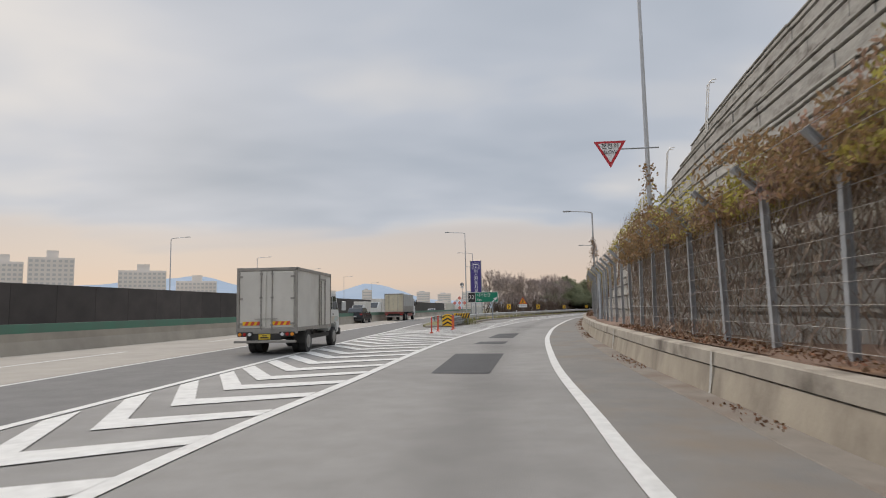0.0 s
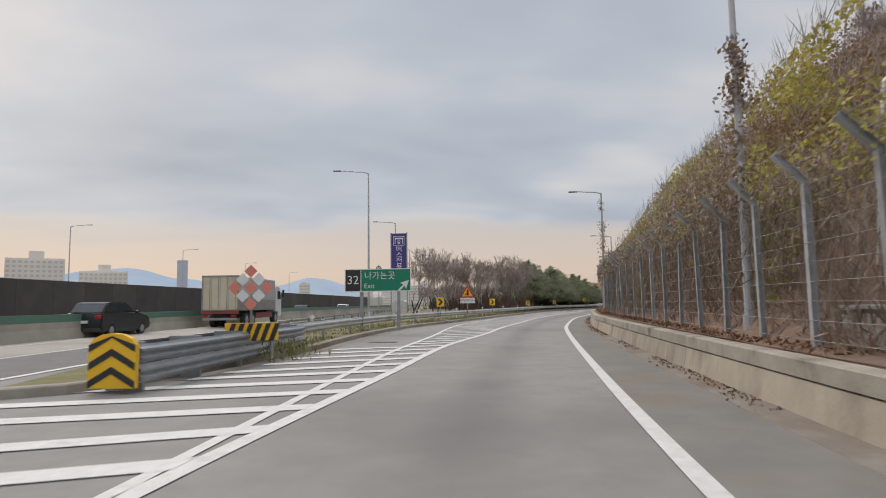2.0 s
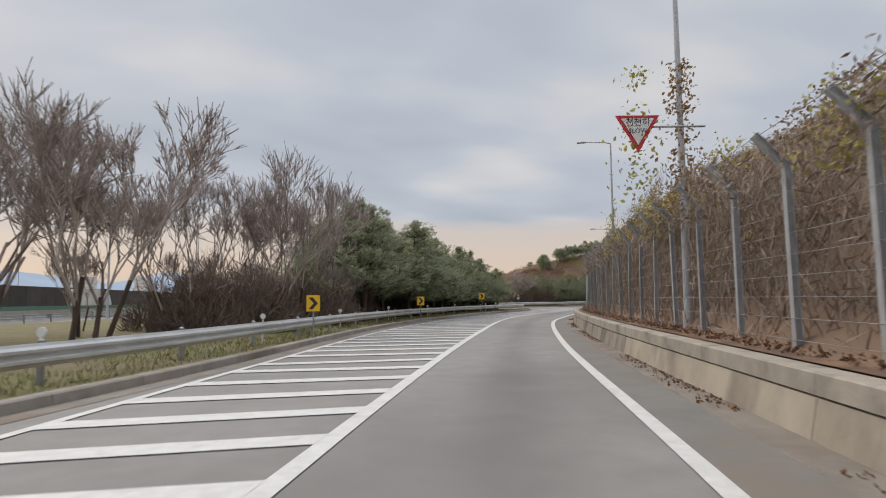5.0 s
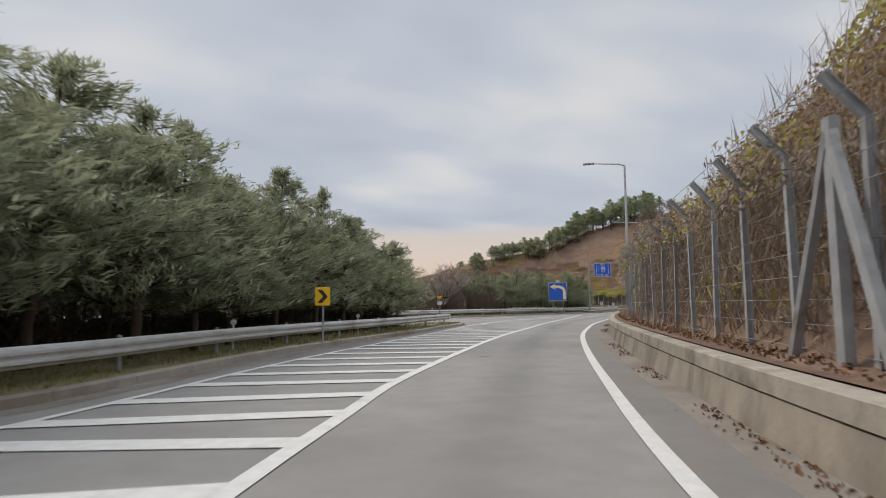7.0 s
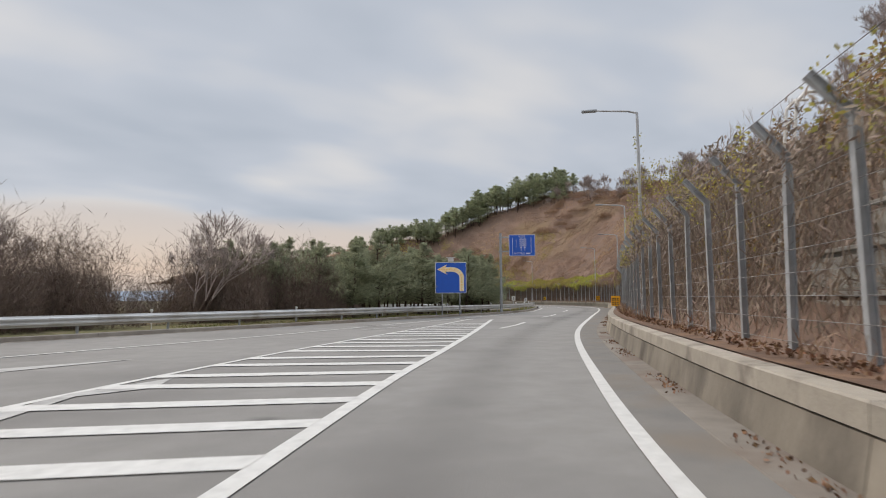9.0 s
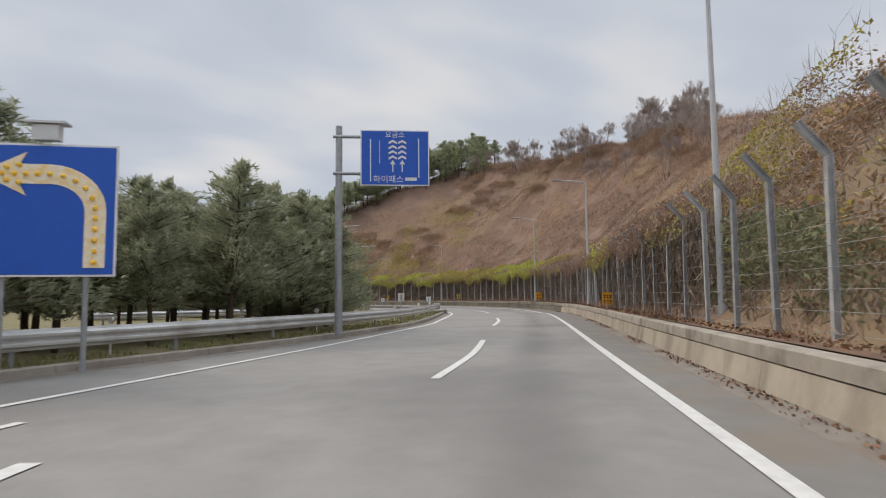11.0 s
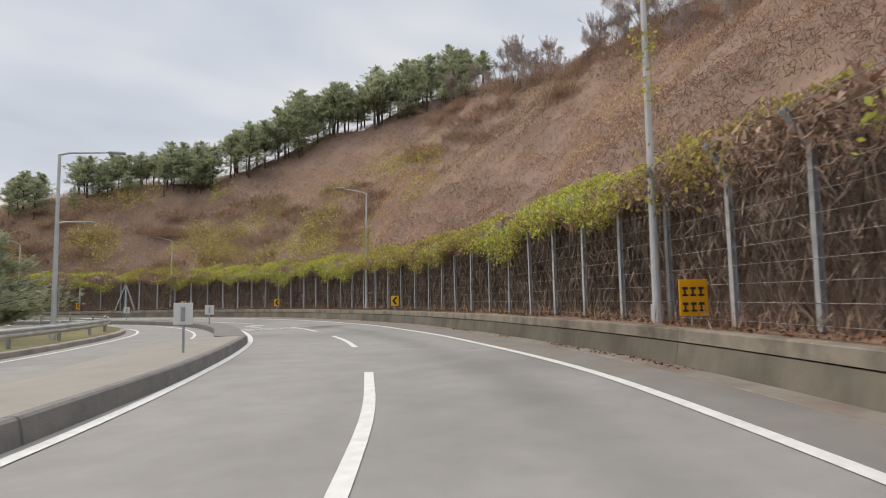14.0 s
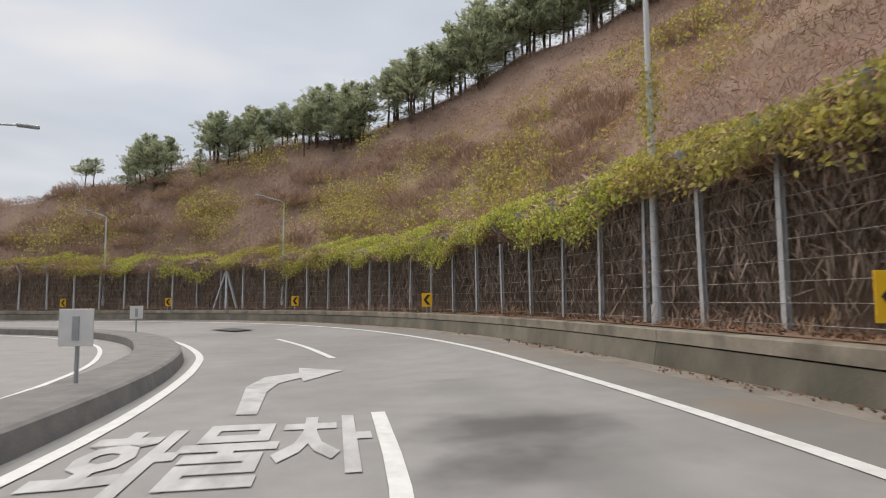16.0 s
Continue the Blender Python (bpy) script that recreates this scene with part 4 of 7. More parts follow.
# tall poles that pass close by
for x, y in ((7.15, 20.1), (44.6, 127.0)):
    lamp(x, y, 12.5, EDGE.yaw(EDGE.near(x, y)), 2.2, 0.7, "tall grey steel street lamp wrapped in dead vines")
# lamps on the motorway side and inside the loop
for x, y, h, yaw, arm in ((3.3, 83.8, 12.0, -4, 2.7), (5.7, 111, 11.6, -4, 2.7), (8.6, 146, 11.4, -4, 2.7), (12, 182, 11.4, -4, 2.7)):
    lamp(x, y, h, yaw, arm, 0.15, "tall grey street lamp on the motorway verge")
for x, y, yaw in ((-36.5, 117, 176), (-34, 152, 176), (-38.5, 84, 176), (-31.5, 190, 176), (-28, 235, 176)):
    lamp(x, y, 12.0, yaw, 2.7, 0.0, "tall grey street lamp on the far side of the motorway")
for x, y, h, yaw in ((108.95, 225.1, 7.55, 122), (120.8, 239.9, 7.5, 160), (123.9, 259.6, 7.1, 190)):
    lamp(x, y, h, yaw, 2.2, 0.15, "grey street lamp on the island of the loop road")

# marker post with a striped bar on the tip of the verge
g = thing("marker_post", "thin steel post with a black and yellow bar", "marker post", loc=(51.35, 158.75, 0.15), yaw=EDGE.yaw(EDGE.near(51.35, 158.75)))
part("post", tube(bmesh.new(), (0, 0, 0), (0, 0, 1.86), 0.03), M_STEEL, g)
for x0, x1 in ((-0.59, -0.16), (0.16, 0.59)):
    part("bar", box(bmesh.new(), x0, x1, -0.05, 0.05, 1.72, 1.8, 0.01), M_BLACK, g, "black bar end")
part("bar", box(bmesh.new(), -0.156, 0.156, -0.06, 0.06, 1.7, 1.82, 0.01), M_YELLOW, g, "yellow middle of the bar")
part("plate", box(bmesh.new(), -0.15, 0.15, -0.045, -0.033, 1.28, 1.5, 0.004), M_WHITE, g, "small white plate")

# ---- signs ----


def post(g, x, z1, r=0.045, y=0.06, z0=0.0):
    part("post", tube(bmesh.new(), (x, y, z0), (x, y, z1), r, n=10), M_STEEL, g)


def board(g, x0, x1, z0, z1, material, name="panel", y=0.0, t=0.02, label=""):
    return part(name, box(bmesh.new(), x0, x1, y - t / 2, y + t / 2, z0, z1, 0.006), material, g, label)


def chevron(x, y, yaw, zc, w, h, turn, ground=0.16, mat_face=None):
    g = thing("chevron_sign", "yellow board with one black chevron on a thin post", "road sign", "chevron signs", loc=(x, y, ground), yaw=yaw)
    zc = zc - ground
    post(g, 0.0, zc, 0.03)
    board(g, -w / 2, w / 2, zc - h / 2, zc + h / 2, M_YELLOW)
    k = turn
    a, b, c = 0.3 * w, 0.36 * h, 0.2 * w
    pts = [(-a * k - c * k * 0.2, b), (k * (-a + c * 1.4), b), (k * (a + c * 0.3), 0), (k * (-a + c * 1.4), -b), (-a * k - c * k * 0.2, -b), (k * (a - c * 1.25), 0)]
    bm = prism([(px, zc + pz) for px, pz in pts], 0.012)
    bmesh.ops.translate(bm, vec=(0, -0.014, 0), verts=bm.verts)
    part("chevron", bm, M_BLACK, g)


for x, y, zc, w, h in ((8.3, 75.3, 1.53, 0.5, 0.6), (14.75, 92.6, 1.5, 0.5, 0.62), (22.6, 111.4, 1.36, 0.46, 0.55), (30.6, 127.4, 1.38, 0.46, 0.55), (40.2, 141.9, 1.73, 0.47, 0.56)):
    chevron(x, y, KERB_L.yaw(KERB_L.near(x, y)) + 6, zc, w, h, 1)
for s in (325.2, 344.8, 357.9, 369.4, 377.9):
    p = at_edge(s, foot(s) + 0.3)
    chevron(p.x, p.y, EDGE.yaw(s) - 14, 1.44, 0.46, 0.6, -1, 0.85)

# small round reflectors on stalks behind the guardrails
refl_post = bpy.data.meshes.new("stalk")
bm = tube(bmesh.new(), (0, 0, 0), (0, 0, 0.78), 0.025, n=8)
bm.to_mesh(refl_post)
bm.free()
refl_post.materials.append(M_WHITE)
refl_disc = bpy.data.meshes.new("reflector")
bm = bmesh.new()
bmesh.ops.create_cone(bm, cap_ends=True, segments=14, radius1=0.085, radius2=0.085, depth=0.03, matrix=Matrix.Translation((0, 0, 0.82)) @ Matrix.Rotation(radians(90), 4, "X"))
bm.to_mesh(refl_disc)
bm.free()
refl_disc.materials.append(M_WHITE)
for line, s0, s1, d in ((KERB_L, 14, KERB_L.length - 8, -1.15), (MERGE_L, 34, MERGE_END - 1.5, -1.1)):
    s = s0
    while s < s1:
        g = thing("delineator", "white round reflector on a short stalk", "delineator", "white delineators", loc=line.at(s, d, 0.16), yaw=line.yaw(s))
        part("stalk", refl_post, None, g)
        part("reflector", refl_disc, None, g)
        s += 9.0

# exit sign
g = thing("exit_sign", "green exit sign with a black number field on two posts", "road sign", loc=(4.4, 65.4, 0.16), yaw=-10)
for x in (-0.82, 1.02):
    part("post", boxes((x - 0.07, x + 0.07, 0.03, 0.17, 0, 3.0)), M_STEEL, g)
board(g, -1.65, 1.65, 1.9, 3.02, M_WHITE, "edging", 0.0, 0.03)
board(g, -0.82, 1.61, 1.94, 2.98, M_GREEN, "green_field", -0.012, 0.02)
board(g, -1.61, -0.86, 1.94, 2.98, M_BLACK, "number_field", -0.012, 0.02)
part("lettering", words("32", 0.6, M_WHITE), None, g, m=Matrix.Translation((-1.235, -0.027, 2.46)))
part("lettering", words("나가는곳", 0.42, M_WHITE), None, g, m=Matrix.Translation((0.1, -0.027, 2.66)))
part("lettering", words("Exit", 0.34, M_WHITE), None, g, m=Matrix.Translation((-0.42, -0.027, 2.17)))
bm = prism([(-0.26, -0.2), (-0.2, -0.26), (0.03, -0.03), (0.1, -0.17), (0.22, 0.22), (-0.17, 0.1), (-0.03, 0.03)], 0.01)
bmesh.ops.scale(bm, vec=(1.1, 1, 1.1), verts=bm.verts)
part("arrow", bm, M_WHITE, g, m=Matrix.Translation((1.3, -0.027, 2.2)))

# tall bus lane banner
g = thing("bus_lane_sign", "tall violet banner sign on two steel posts", "road sign", loc=(6.1, 108.3, 0.1), yaw=-12)
for x in (-0.98, 0.98):
    part("post", boxes((x - 0.06, x + 0.06, -0.06, 0.06, 0, 10.0)), M_STEEL, g)
board(g, -0.92, 0.92, 3.95, 9.9, M_NAVY, "banner", -0.03, 0.03)
board(g, -0.92, 0.92, 1.75, 3.93, M_WHITE, "notice", -0.03, 0.03, "white notice with rows of fine print")
board(g, -0.92, 0.92, 0.35, 1.6, M_SIGNBACK, "foot_panel", -0.03, 0.03)
for k, ch in enumerate("버스전용차로"):
    part("lettering", words(ch, 0.86, M_WHITE), None, g, m=Matrix.Translation((0.02, -0.05, 7.95 - 0.72 * k)))
for x0, x1, z0, z1 in ((-0.62, 0.62, 9.5, 9.56), (-0.62, 0.62, 8.42, 8.48), (-0.68, -0.62, 8.42, 9.56), (0.62, 0.68, 8.42, 9.56), (-0.42, 0.42, 9.18, 9.36), (-0.5, -0.42, 8.6, 9.36), (0.42, 0.5, 8.6, 9.36), (-0.2, 0.2, 8.92, 9.02), (-0.13, 0.13, 8.62, 8.82)):
    board(g, x0, x1, z0, z1, M_WHITE, "pictogram", -0.05, 0.012)
for k in range(7):
    board(g, -0.7, 0.7 - 0.18 * (k % 3), 3.6 - 0.24 * k, 3.66 - 0.24 * k, M_SIGNBACK, "print_bar", -0.05, 0.008)
# small round sign beside it
g = thing("round_sign", "small round white sign with a dark ring on a post", "road sign", loc=(3.6, 110.2, 0.1), yaw=-12)
post(g, 0, 6.2, 0.05)
bm = bmesh.new()
bmesh.ops.create_cone(bm, cap_ends=True, segments=24, radius1=0.36, radius2=0.36, depth=0.02, matrix=Matrix.Translation((0, 0, 5.7)) @ Matrix.Rotation(radians(90), 4, "X"))
part("ring", bm, M_BLACK, g)
bm = bmesh.new()
bmesh.ops.create_cone(bm, cap_ends=True, segments=24, radius1=0.27, radius2=0.27, depth=0.02, matrix=Matrix.Translation((0, -0.012, 5.7)) @ Matrix.Rotation(radians(90), 4, "X"))
part("disc", bm, M_WHITE, g)
part("symbol", boxes((-0.12, -0.06, -0.03, -0.024, 5.55, 5.85), (-0.06, 0.12, -0.03, -0.024, 5.8, 5.85), (0.06, 0.12, -0.03, -0.024, 5.6, 5.8)), M_BLACK, g)
board(g, -0.3, 0.3, 5.08, 5.24, M_WHITE, "plate")

# warning triangle with distance plate
g = thing("warning_sign", "red-edged amber warning triangle over a white plate", "road sign", loc=(11.3, 84.4, 0.16), yaw=-12)
post(g, 0, 2.2, 0.045)
for pts, y, mm, nm in (([(-0.58, 1.74), (0.58, 1.74), (0, 2.74)], 0.0, M_RED, "border"), ([(-0.44, 1.82), (0.44, 1.82), (0, 2.58)], -0.014, M_ORANGE, "field")):
    bm = prism(pts, 0.016)
    bmesh.ops.translate(bm, vec=(0, y, 0), verts=bm.verts)
    part(nm, bm, mm, g)
bm = prism([(-0.04, 1.9), (0.1, 1.9), (0.1, 2.33), (0.03, 2.4), (-0.04, 2.33), (-0.04, 2.12), (-0.22, 1.93), (-0.16, 1.9), (-0.04, 2.02)], 0.012)
bmesh.ops.translate(bm, vec=(0, -0.028, 0), verts=bm.verts)
part("symbol", bm, M_BLACK, g)
board(g, -0.6, 0.6, 1.26, 1.7, M_WHITE, "plate")
part("lettering", words("여기부터 50m", 0.21, M_BLACK), None, g, m=Matrix.Translation((0, -0.016, 1.48)))


def slow_sign(x, y, z, w, yaw, reach, base):
    """A hanging triangle on an arm that starts at the pole, reach metres to its right."""
    g = thing("slow_sign", "white downward triangle with a red border on a pole arm", "road sign", "slow signs", loc=(x, y, z), yaw=yaw)
    h = 0.86 * w
    for pts, yy, mm, nm in (([(-w / 2, 0), (w / 2, 0), (0, -h)], 0.0, M_RED, "border"), ([(-w * 0.37, -h * 0.085), (w * 0.37, -h * 0.085), (0, -h * 0.8)], -0.014, M_WHITE, "field")):
        bm = prism(pts, 0.016)
        bmesh.ops.translate(bm, vec=(0, yy, 0), verts=bm.verts)
        part(nm, bm, mm, g)
    part("lettering", words("천천히", 0.2 * w, M_BLACK), None, g, m=Matrix.Translation((0, -0.026, -0.2 * h)))
    part("lettering", words("SLOW", 0.15 * w, M_BLACK), None, g, m=Matrix.Translation((0, -0.026, -0.42 * h)))
    part("arm", tube(bmesh.new(), (-0.1, 0.03, -0.3 * h), (reach, 0.03, -0.3 * h), 0.025), M_STEEL, g)


slow_sign(5.55, 19.0, 6.8, 1.03, -6, 1.55, 0)
slow_sign(28.85, 101.6, 5.5, 0.98, -18, 1.5, 0)

# blue signs
g = thing("curve_arrow_sign", "square blue sign with a lit left-bending arrow on two posts", "road sign", loc=(83.0, 191.8, 0.16), yaw=-31)
for x in (-0.68, 0.7):
    post(g, x, 2.2, 0.05, 0.07)
board(g, -1.22, 1.22, 1.72, 4.14, M_WHITE, "edging", 0.0, 0.03)
board(g, -1.18, 1.18, 1.76, 4.1, M_BLUE, "panel", -0.012, 0.02)
arc = [(0.7 - 0.62 + 0.62 * math.cos(a), 3.0 + 0.62 * math.sin(a)) for a in np.linspace(0, math.pi / 2, 9)]
shaft = [(1.04, 1.88)] + [(x + 0.34, z) if k == 0 else (0.08 + 0.96 * math.cos(t), 3.0 + 0.88 * math.sin(t)) for k, ((x, z), t) in enumerate(zip(arc, np.linspace(0, math.pi / 2, 9)))]
shaft = [(1.04, 1.88)] + [(0.08 + 0.96 * math.cos(t), 2.9 + 0.86 * math.sin(t)) for t in np.linspace(0, math.pi / 2, 9)] + [(-0.42, 3.76), (-0.3, 3.98), (-1.08, 3.58), (-0.3, 3.18), (-0.42, 3.4)] + [(0.08 + 0.6 * math.cos(t), 2.9 + 0.5 * math.sin(t)) for t in np.linspace(math.pi / 2, 0, 9)] + [(0.68, 1.88)]
M_ARROW = mat("arrow_white_amber", (0.85, 0.62, 0.25), (0.9, 0.85, 0.75), 9, 0.5)
bm = prism(shaft, 0.012)
bmesh.ops.translate(bm, vec=(0, -0.03, 0), verts=bm.verts)
bmesh.ops.triangulate(bm, faces=[f for f in bm.faces if len(f.verts) > 4])
part("arrow", bm, M_ARROW, g, "pale arrow studded with amber lamps")
M_STUD = mat("amber_stud", (0.95, 0.5, 0.05), (0.95, 0.6, 0.05), 4, 0.4)
stud = bpy.data.meshes.new("stud")
bm = bmesh.new()
bmesh.ops.create_uvsphere(bm, u_segments=8, v_segments=5, radius=0.05)
bm.to_mesh(stud)
bm.free()
stud.materials.append(M_STUD)
spots = [(0.86, 1.98 + 0.2 * k) for k in range(5)] + [(0.08 + 0.78 * math.cos(t), 2.9 + 0.68 * math.sin(t)) for t in np.linspace(0.1, math.pi / 2, 6)] + [(-0.12 - 0.19 * k, 3.58) for k in range(5)] + [(-0.42, 3.74), (-0.42, 3.42), (-0.62, 3.7), (-0.62, 3.46)]
for x, z in spots:
    part("stud", stud, None, g, m=Matrix.Translation((x, -0.04, z)))
part("solar_box", boxes((-0.35, 0.35, -0.15, 0.15, 4.5, 4.54), (-0.22, 0.22, -0.1, 0.1, 4.2, 4.48)), M_SIGNBACK, g, "small pale solar unit")

g = thing("toll_lane_sign", "blue toll lane sign on a cantilever steel pole", "road sign", loc=(92.5, 197.4, 0.16), yaw=-36)
part("pole", tube(bmesh.new(), (0, 0.08, 0), (0, 0.08, 7.5), 0.14, 0.12, 14), M_STEEL, g)
for z in (7.1, 5.75):
    part("arm", tube(bmesh.new(), (-0.2, 0.0, z), (1.4, 0.0, z), 0.06), M_STEEL, g)
board(g, 0.78, 3.26, 5.3, 7.34, M_WHITE, "edging", -0.08, 0.03)
board(g, 0.82, 3.22, 5.34, 7.3, M_BLUE, "panel", -0.093, 0.02)
part("lettering", words("요금소", 0.26, M_WHITE), None, g, m=Matrix.Translation((2.02, -0.11, 7.16)))
part("lettering", words("하이패스", 0.3, M_WHITE), None, g, m=Matrix.Translation((1.78, -0.11, 5.52)))
for x0, x1, z0, z1 in ((1.12, 1.16, 5.45, 7.0), (2.86, 2.9, 5.6, 7.05), (2.38, 2.8, 5.48, 5.6), (1.46, 1.48, 6.1, 6.95), (1.92, 1.96, 5.8, 6.2), (2.26, 2.3, 5.8, 6.2)):
    board(g, x0, x1, z0, z1, M_WHITE, "line", -0.108, 0.01)
for x in (1.94, 2.28):
    for k in range(4):
        bm = prism([(x - 0.15, 6.25 + 0.19 * k), (x, 6.33 + 0.19 * k), (x + 0.15, 6.25 + 0.19 * k), (x + 0.15, 6.33 + 0.19 * k), (x, 6.41 + 0.19 * k), (x - 0.15, 6.33 + 0.19 * k)], 0.01)
        bmesh.ops.translate(bm, vec=(0, -0.108, 0), verts=bm.verts)
        part("chevron", bm, M_WHITE, g)
    bm = prism([(x - 0.1, 6.08), (x + 0.1, 6.08), (x, 6.24)], 0.01)
    bmesh.ops.translate(bm, vec=(0, -0.108, 0), verts=bm.verts)
    part("arrow_tip", bm, M_WHITE, g)

# amber boards on the wall, two rows of worn lettering
for x, y, w, h in ((86.9, 179.1, 0.53, 0.64), (107.9, 196.6, 0.56, 0.64), (127.4, 217.6, 0.62, 0.7)):
    s = EDGE.near(x, y)
    p = at_edge(s, foot(s) + 0.45, 0.72)
    g = thing("amber_sign", "amber warning board with two rows of black lettering", "road sign", "amber boards", loc=p, yaw=EDGE.yaw(s) + 4)
    post(g, 0, 0.5, 0.03)
    z0 = 0.22
    board(g, -w / 2, w / 2, z0, z0 + h, M_ORANGE)
    for zz in (0.62, 0.2):
        for k in range(3):
            x0 = -0.4 * w + 0.28 * w * k
            part("letter_bar", boxes((x0, x0 + 0.2 * w, -0.02, -0.012, z0 + zz * h + 0.1 * h, z0 + zz * h + 0.17 * h), (x0 + 0.06 * w, x0 + 0.12 * w, -0.02, -0.012, z0 + zz * h - 0.05 * h, z0 + zz * h + 0.1 * h), (x0, x0 + 0.2 * w, -0.02, -0.012, z0 + zz * h - 0.08 * h, z0 + zz * h - 0.03 * h)), M_BLACK, g)

# white plates seen on the island of the loop
for x, y, yaw, zt, w, h, gz in ((107.9, 214.1, -20, 1.75, 0.5, 0.6, 0.16), (121.6, 227.4, -38, 1.48, 0.46, 0.53, 0.15), (129.45, 246.8, -22, 1.36, 0.5, 0.54, 0.15), (129.1, 263.0, 8, 1.3, 0.46, 0.5, 0.15)):
    g = thing("small_sign", "small pale sign plate on a slim post", "road sign", "island signs", loc=(x, y, gz), yaw=yaw)
    post(g, 0, zt - gz - 0.1, 0.03, 0.0)
    board(g, -w / 2, w / 2, zt - gz - h, zt - gz, M_SIGNBACK, "plate", -0.045, 0.02)
    part("bracket", boxes((-0.16, 0.16, -0.035, 0.03, zt - gz - 0.62 * h, zt - gz - 0.54 * h), (-0.05, 0.05, -0.07, -0.055, zt - gz - 0.85 * h, zt - gz - 0.2 * h)), M_STEEL, g)
    part("foot", tube(bmesh.new(), (0, 0, 0), (0, 0, 0.03), 0.12, n=12), M_STEEL, g)

# red flexible posts in the hatching
for x, y in ((-0.7, 35.6), (-0.35, 38.2), (-0.35, 40.6), (0.6, 40.2), (0.75, 42.8)):
    g = thing("lane_post", "red flexible lane post on a round foot", "lane post", "lane posts", loc=(x, y, 0.01), yaw=rw.uniform(-20, 20))
    part("foot", tube(bmesh.new(), (0, 0, 0), (0, 0, 0.05), 0.13, 0.1, 14), M_DEL, g)
    part("tube", tube(bmesh.new(), (0, 0, 0.04), (0.01, 0, 0.98), 0.042, 0.036, 12), M_DEL, g)
    for z in (0.62, 0.8):
        part("band", tube(bmesh.new(), (0.005, 0, z), (0.006, 0, z + 0.07), 0.042, n=12), M_RED, g)

# crash cushion at the nose
g = thing("crash_cushion", "crash cushion with a yellow and black chevron face", "crash cushion", loc=(0.35, 46.6, 0.0), yaw=-10)
face = [(-0.42, 0.1), (0.42, 0.1), (0.42, 0.72)] + [(0.42 * math.cos(t), 0.78 + 0.24 * math.sin(t)) for t in np.linspace(0.2, math.pi - 0.2, 7)] + [(-0.42, 0.72)]
bm = prism(face, 0.1)
part("nose", bm, M_YELLOW, g)
for z in (0.06, 0.36, 0.66):
    for sgn in (-1, 1):
        pts = [(0.0, z + 0.28), (sgn * 0.41, z - 0.02 + 0.06), (sgn * 0.41, z + 0.18 - 0.02), (0.0, z + 0.4)]
        bm = prism([(x, min(zz, 0.97)) for x, zz in pts], 0.01)
        bmesh.ops.translate(bm, vec=(0, -0.057, 0), verts=bm.verts)
        part("stripe", bm, M_BLACK, g)
for sgn in (-1, 1):
    for z in (0.16, 0.5):
        for k in range(3):
            vv = [Vector((sgn * (0.36 - x), 0.1 + 2.9 * k + yy, z + zz * 0.95)) for yy in (0.0, 3.0) for x, zz in W_PROFILE]
            n = len(W_PROFILE)
            part("side_rail", mesh_of("side_rail", vv, [(j, (j + 1) % n, (j + 1) % n + n, j + n) for j in range(n)], M_STEEL), None, g)
for k in range(5):
    part("frame", boxes((-0.34, 0.34, 0.3 + 2.0 * k, 0.38 + 2.0 * k, 0.0, 0.85)), M_STEEL, g)
g = thing("hazard_board", "low yellow and black striped board at the rail's end", "hazard board", loc=(1.6, 51.1, 0.16), yaw=-10)
board(g, -0.68, 0.68, 0.44, 0.87, M_YELLOW)
for k in range(6):
    x = -0.66 + 0.22 * k
    bm = prism([(x, 0.43), (x + 0.12, 0.43), (x + 0.28, 0.85), (x + 0.16, 0.85)], 0.01)
    bmesh.ops.translate(bm, vec=(0, -0.016, 0), verts=bm.verts)
    part("stripe", bm, M_BLACK, g)
for x in (-0.5, 0.5):
    post(g, x, 0.6, 0.04)
g = thing("obstacle_marker", "pink and white diamond marker on a thin post", "marker", loc=(1.45, 51.6, 0.16), yaw=-8)
post(g, 0, 1.6, 0.03)
M_PINK = mat("faded_red", (0.72, 0.25, 0.2), (0.65, 0.22, 0.18), 4, 0.6)
for k, (x, z) in enumerate(((0, 0.42), (-0.21, 0.21), (0.21, 0.21), (0, 0), (-0.42, 0.0), (0.42, 0.0), (-0.21, -0.21), (0.21, -0.21), (0, -0.42))):
    bm = prism([(x, 1.75 + z - 0.17), (x + 0.17, 1.75 + z), (x, 1.75 + z + 0.17), (x - 0.17, 1.75 + z)], 0.015)
    part("diamond", bm, M_PINK if k in (0, 4, 5, 8, 3) else M_WHITE, g)

# words and arrow painted on the end of the ramp
for k, ch in enumerate("화물차"):
    me = words(ch, 1.0, M_PAINT_WORN, 0.0012, bold=0.026)
    me.transform(Matrix.Rotation(radians(-90), 4, "X"))
    m = Matrix.Translation((130.3 + 0.95 * k, 242.72 + 0.03 * k, Z1 + 0.001)) @ Matrix.Rotation(radians(-13), 4, "Z") @ Matrix.Diagonal((1.08, 2.65, 1, 1))
    part("lettering", me, None, marks, m=m)
v = [(131.5, 244.8), (131.75, 244.7), (132.1, 246.6), (132.4, 247.5), (132.9, 248.1), (132.85, 247.55), (133.9, 248.9), (133.15, 249.8), (133.0, 248.9), (132.3, 248.5), (131.85, 247.3)]
part("arrow", mesh_of("arrow", [(x, y, Z1 + 0.002) for x, y in v], [tuple(range(len(v)))], M_PAINT_WORN), None, marks)

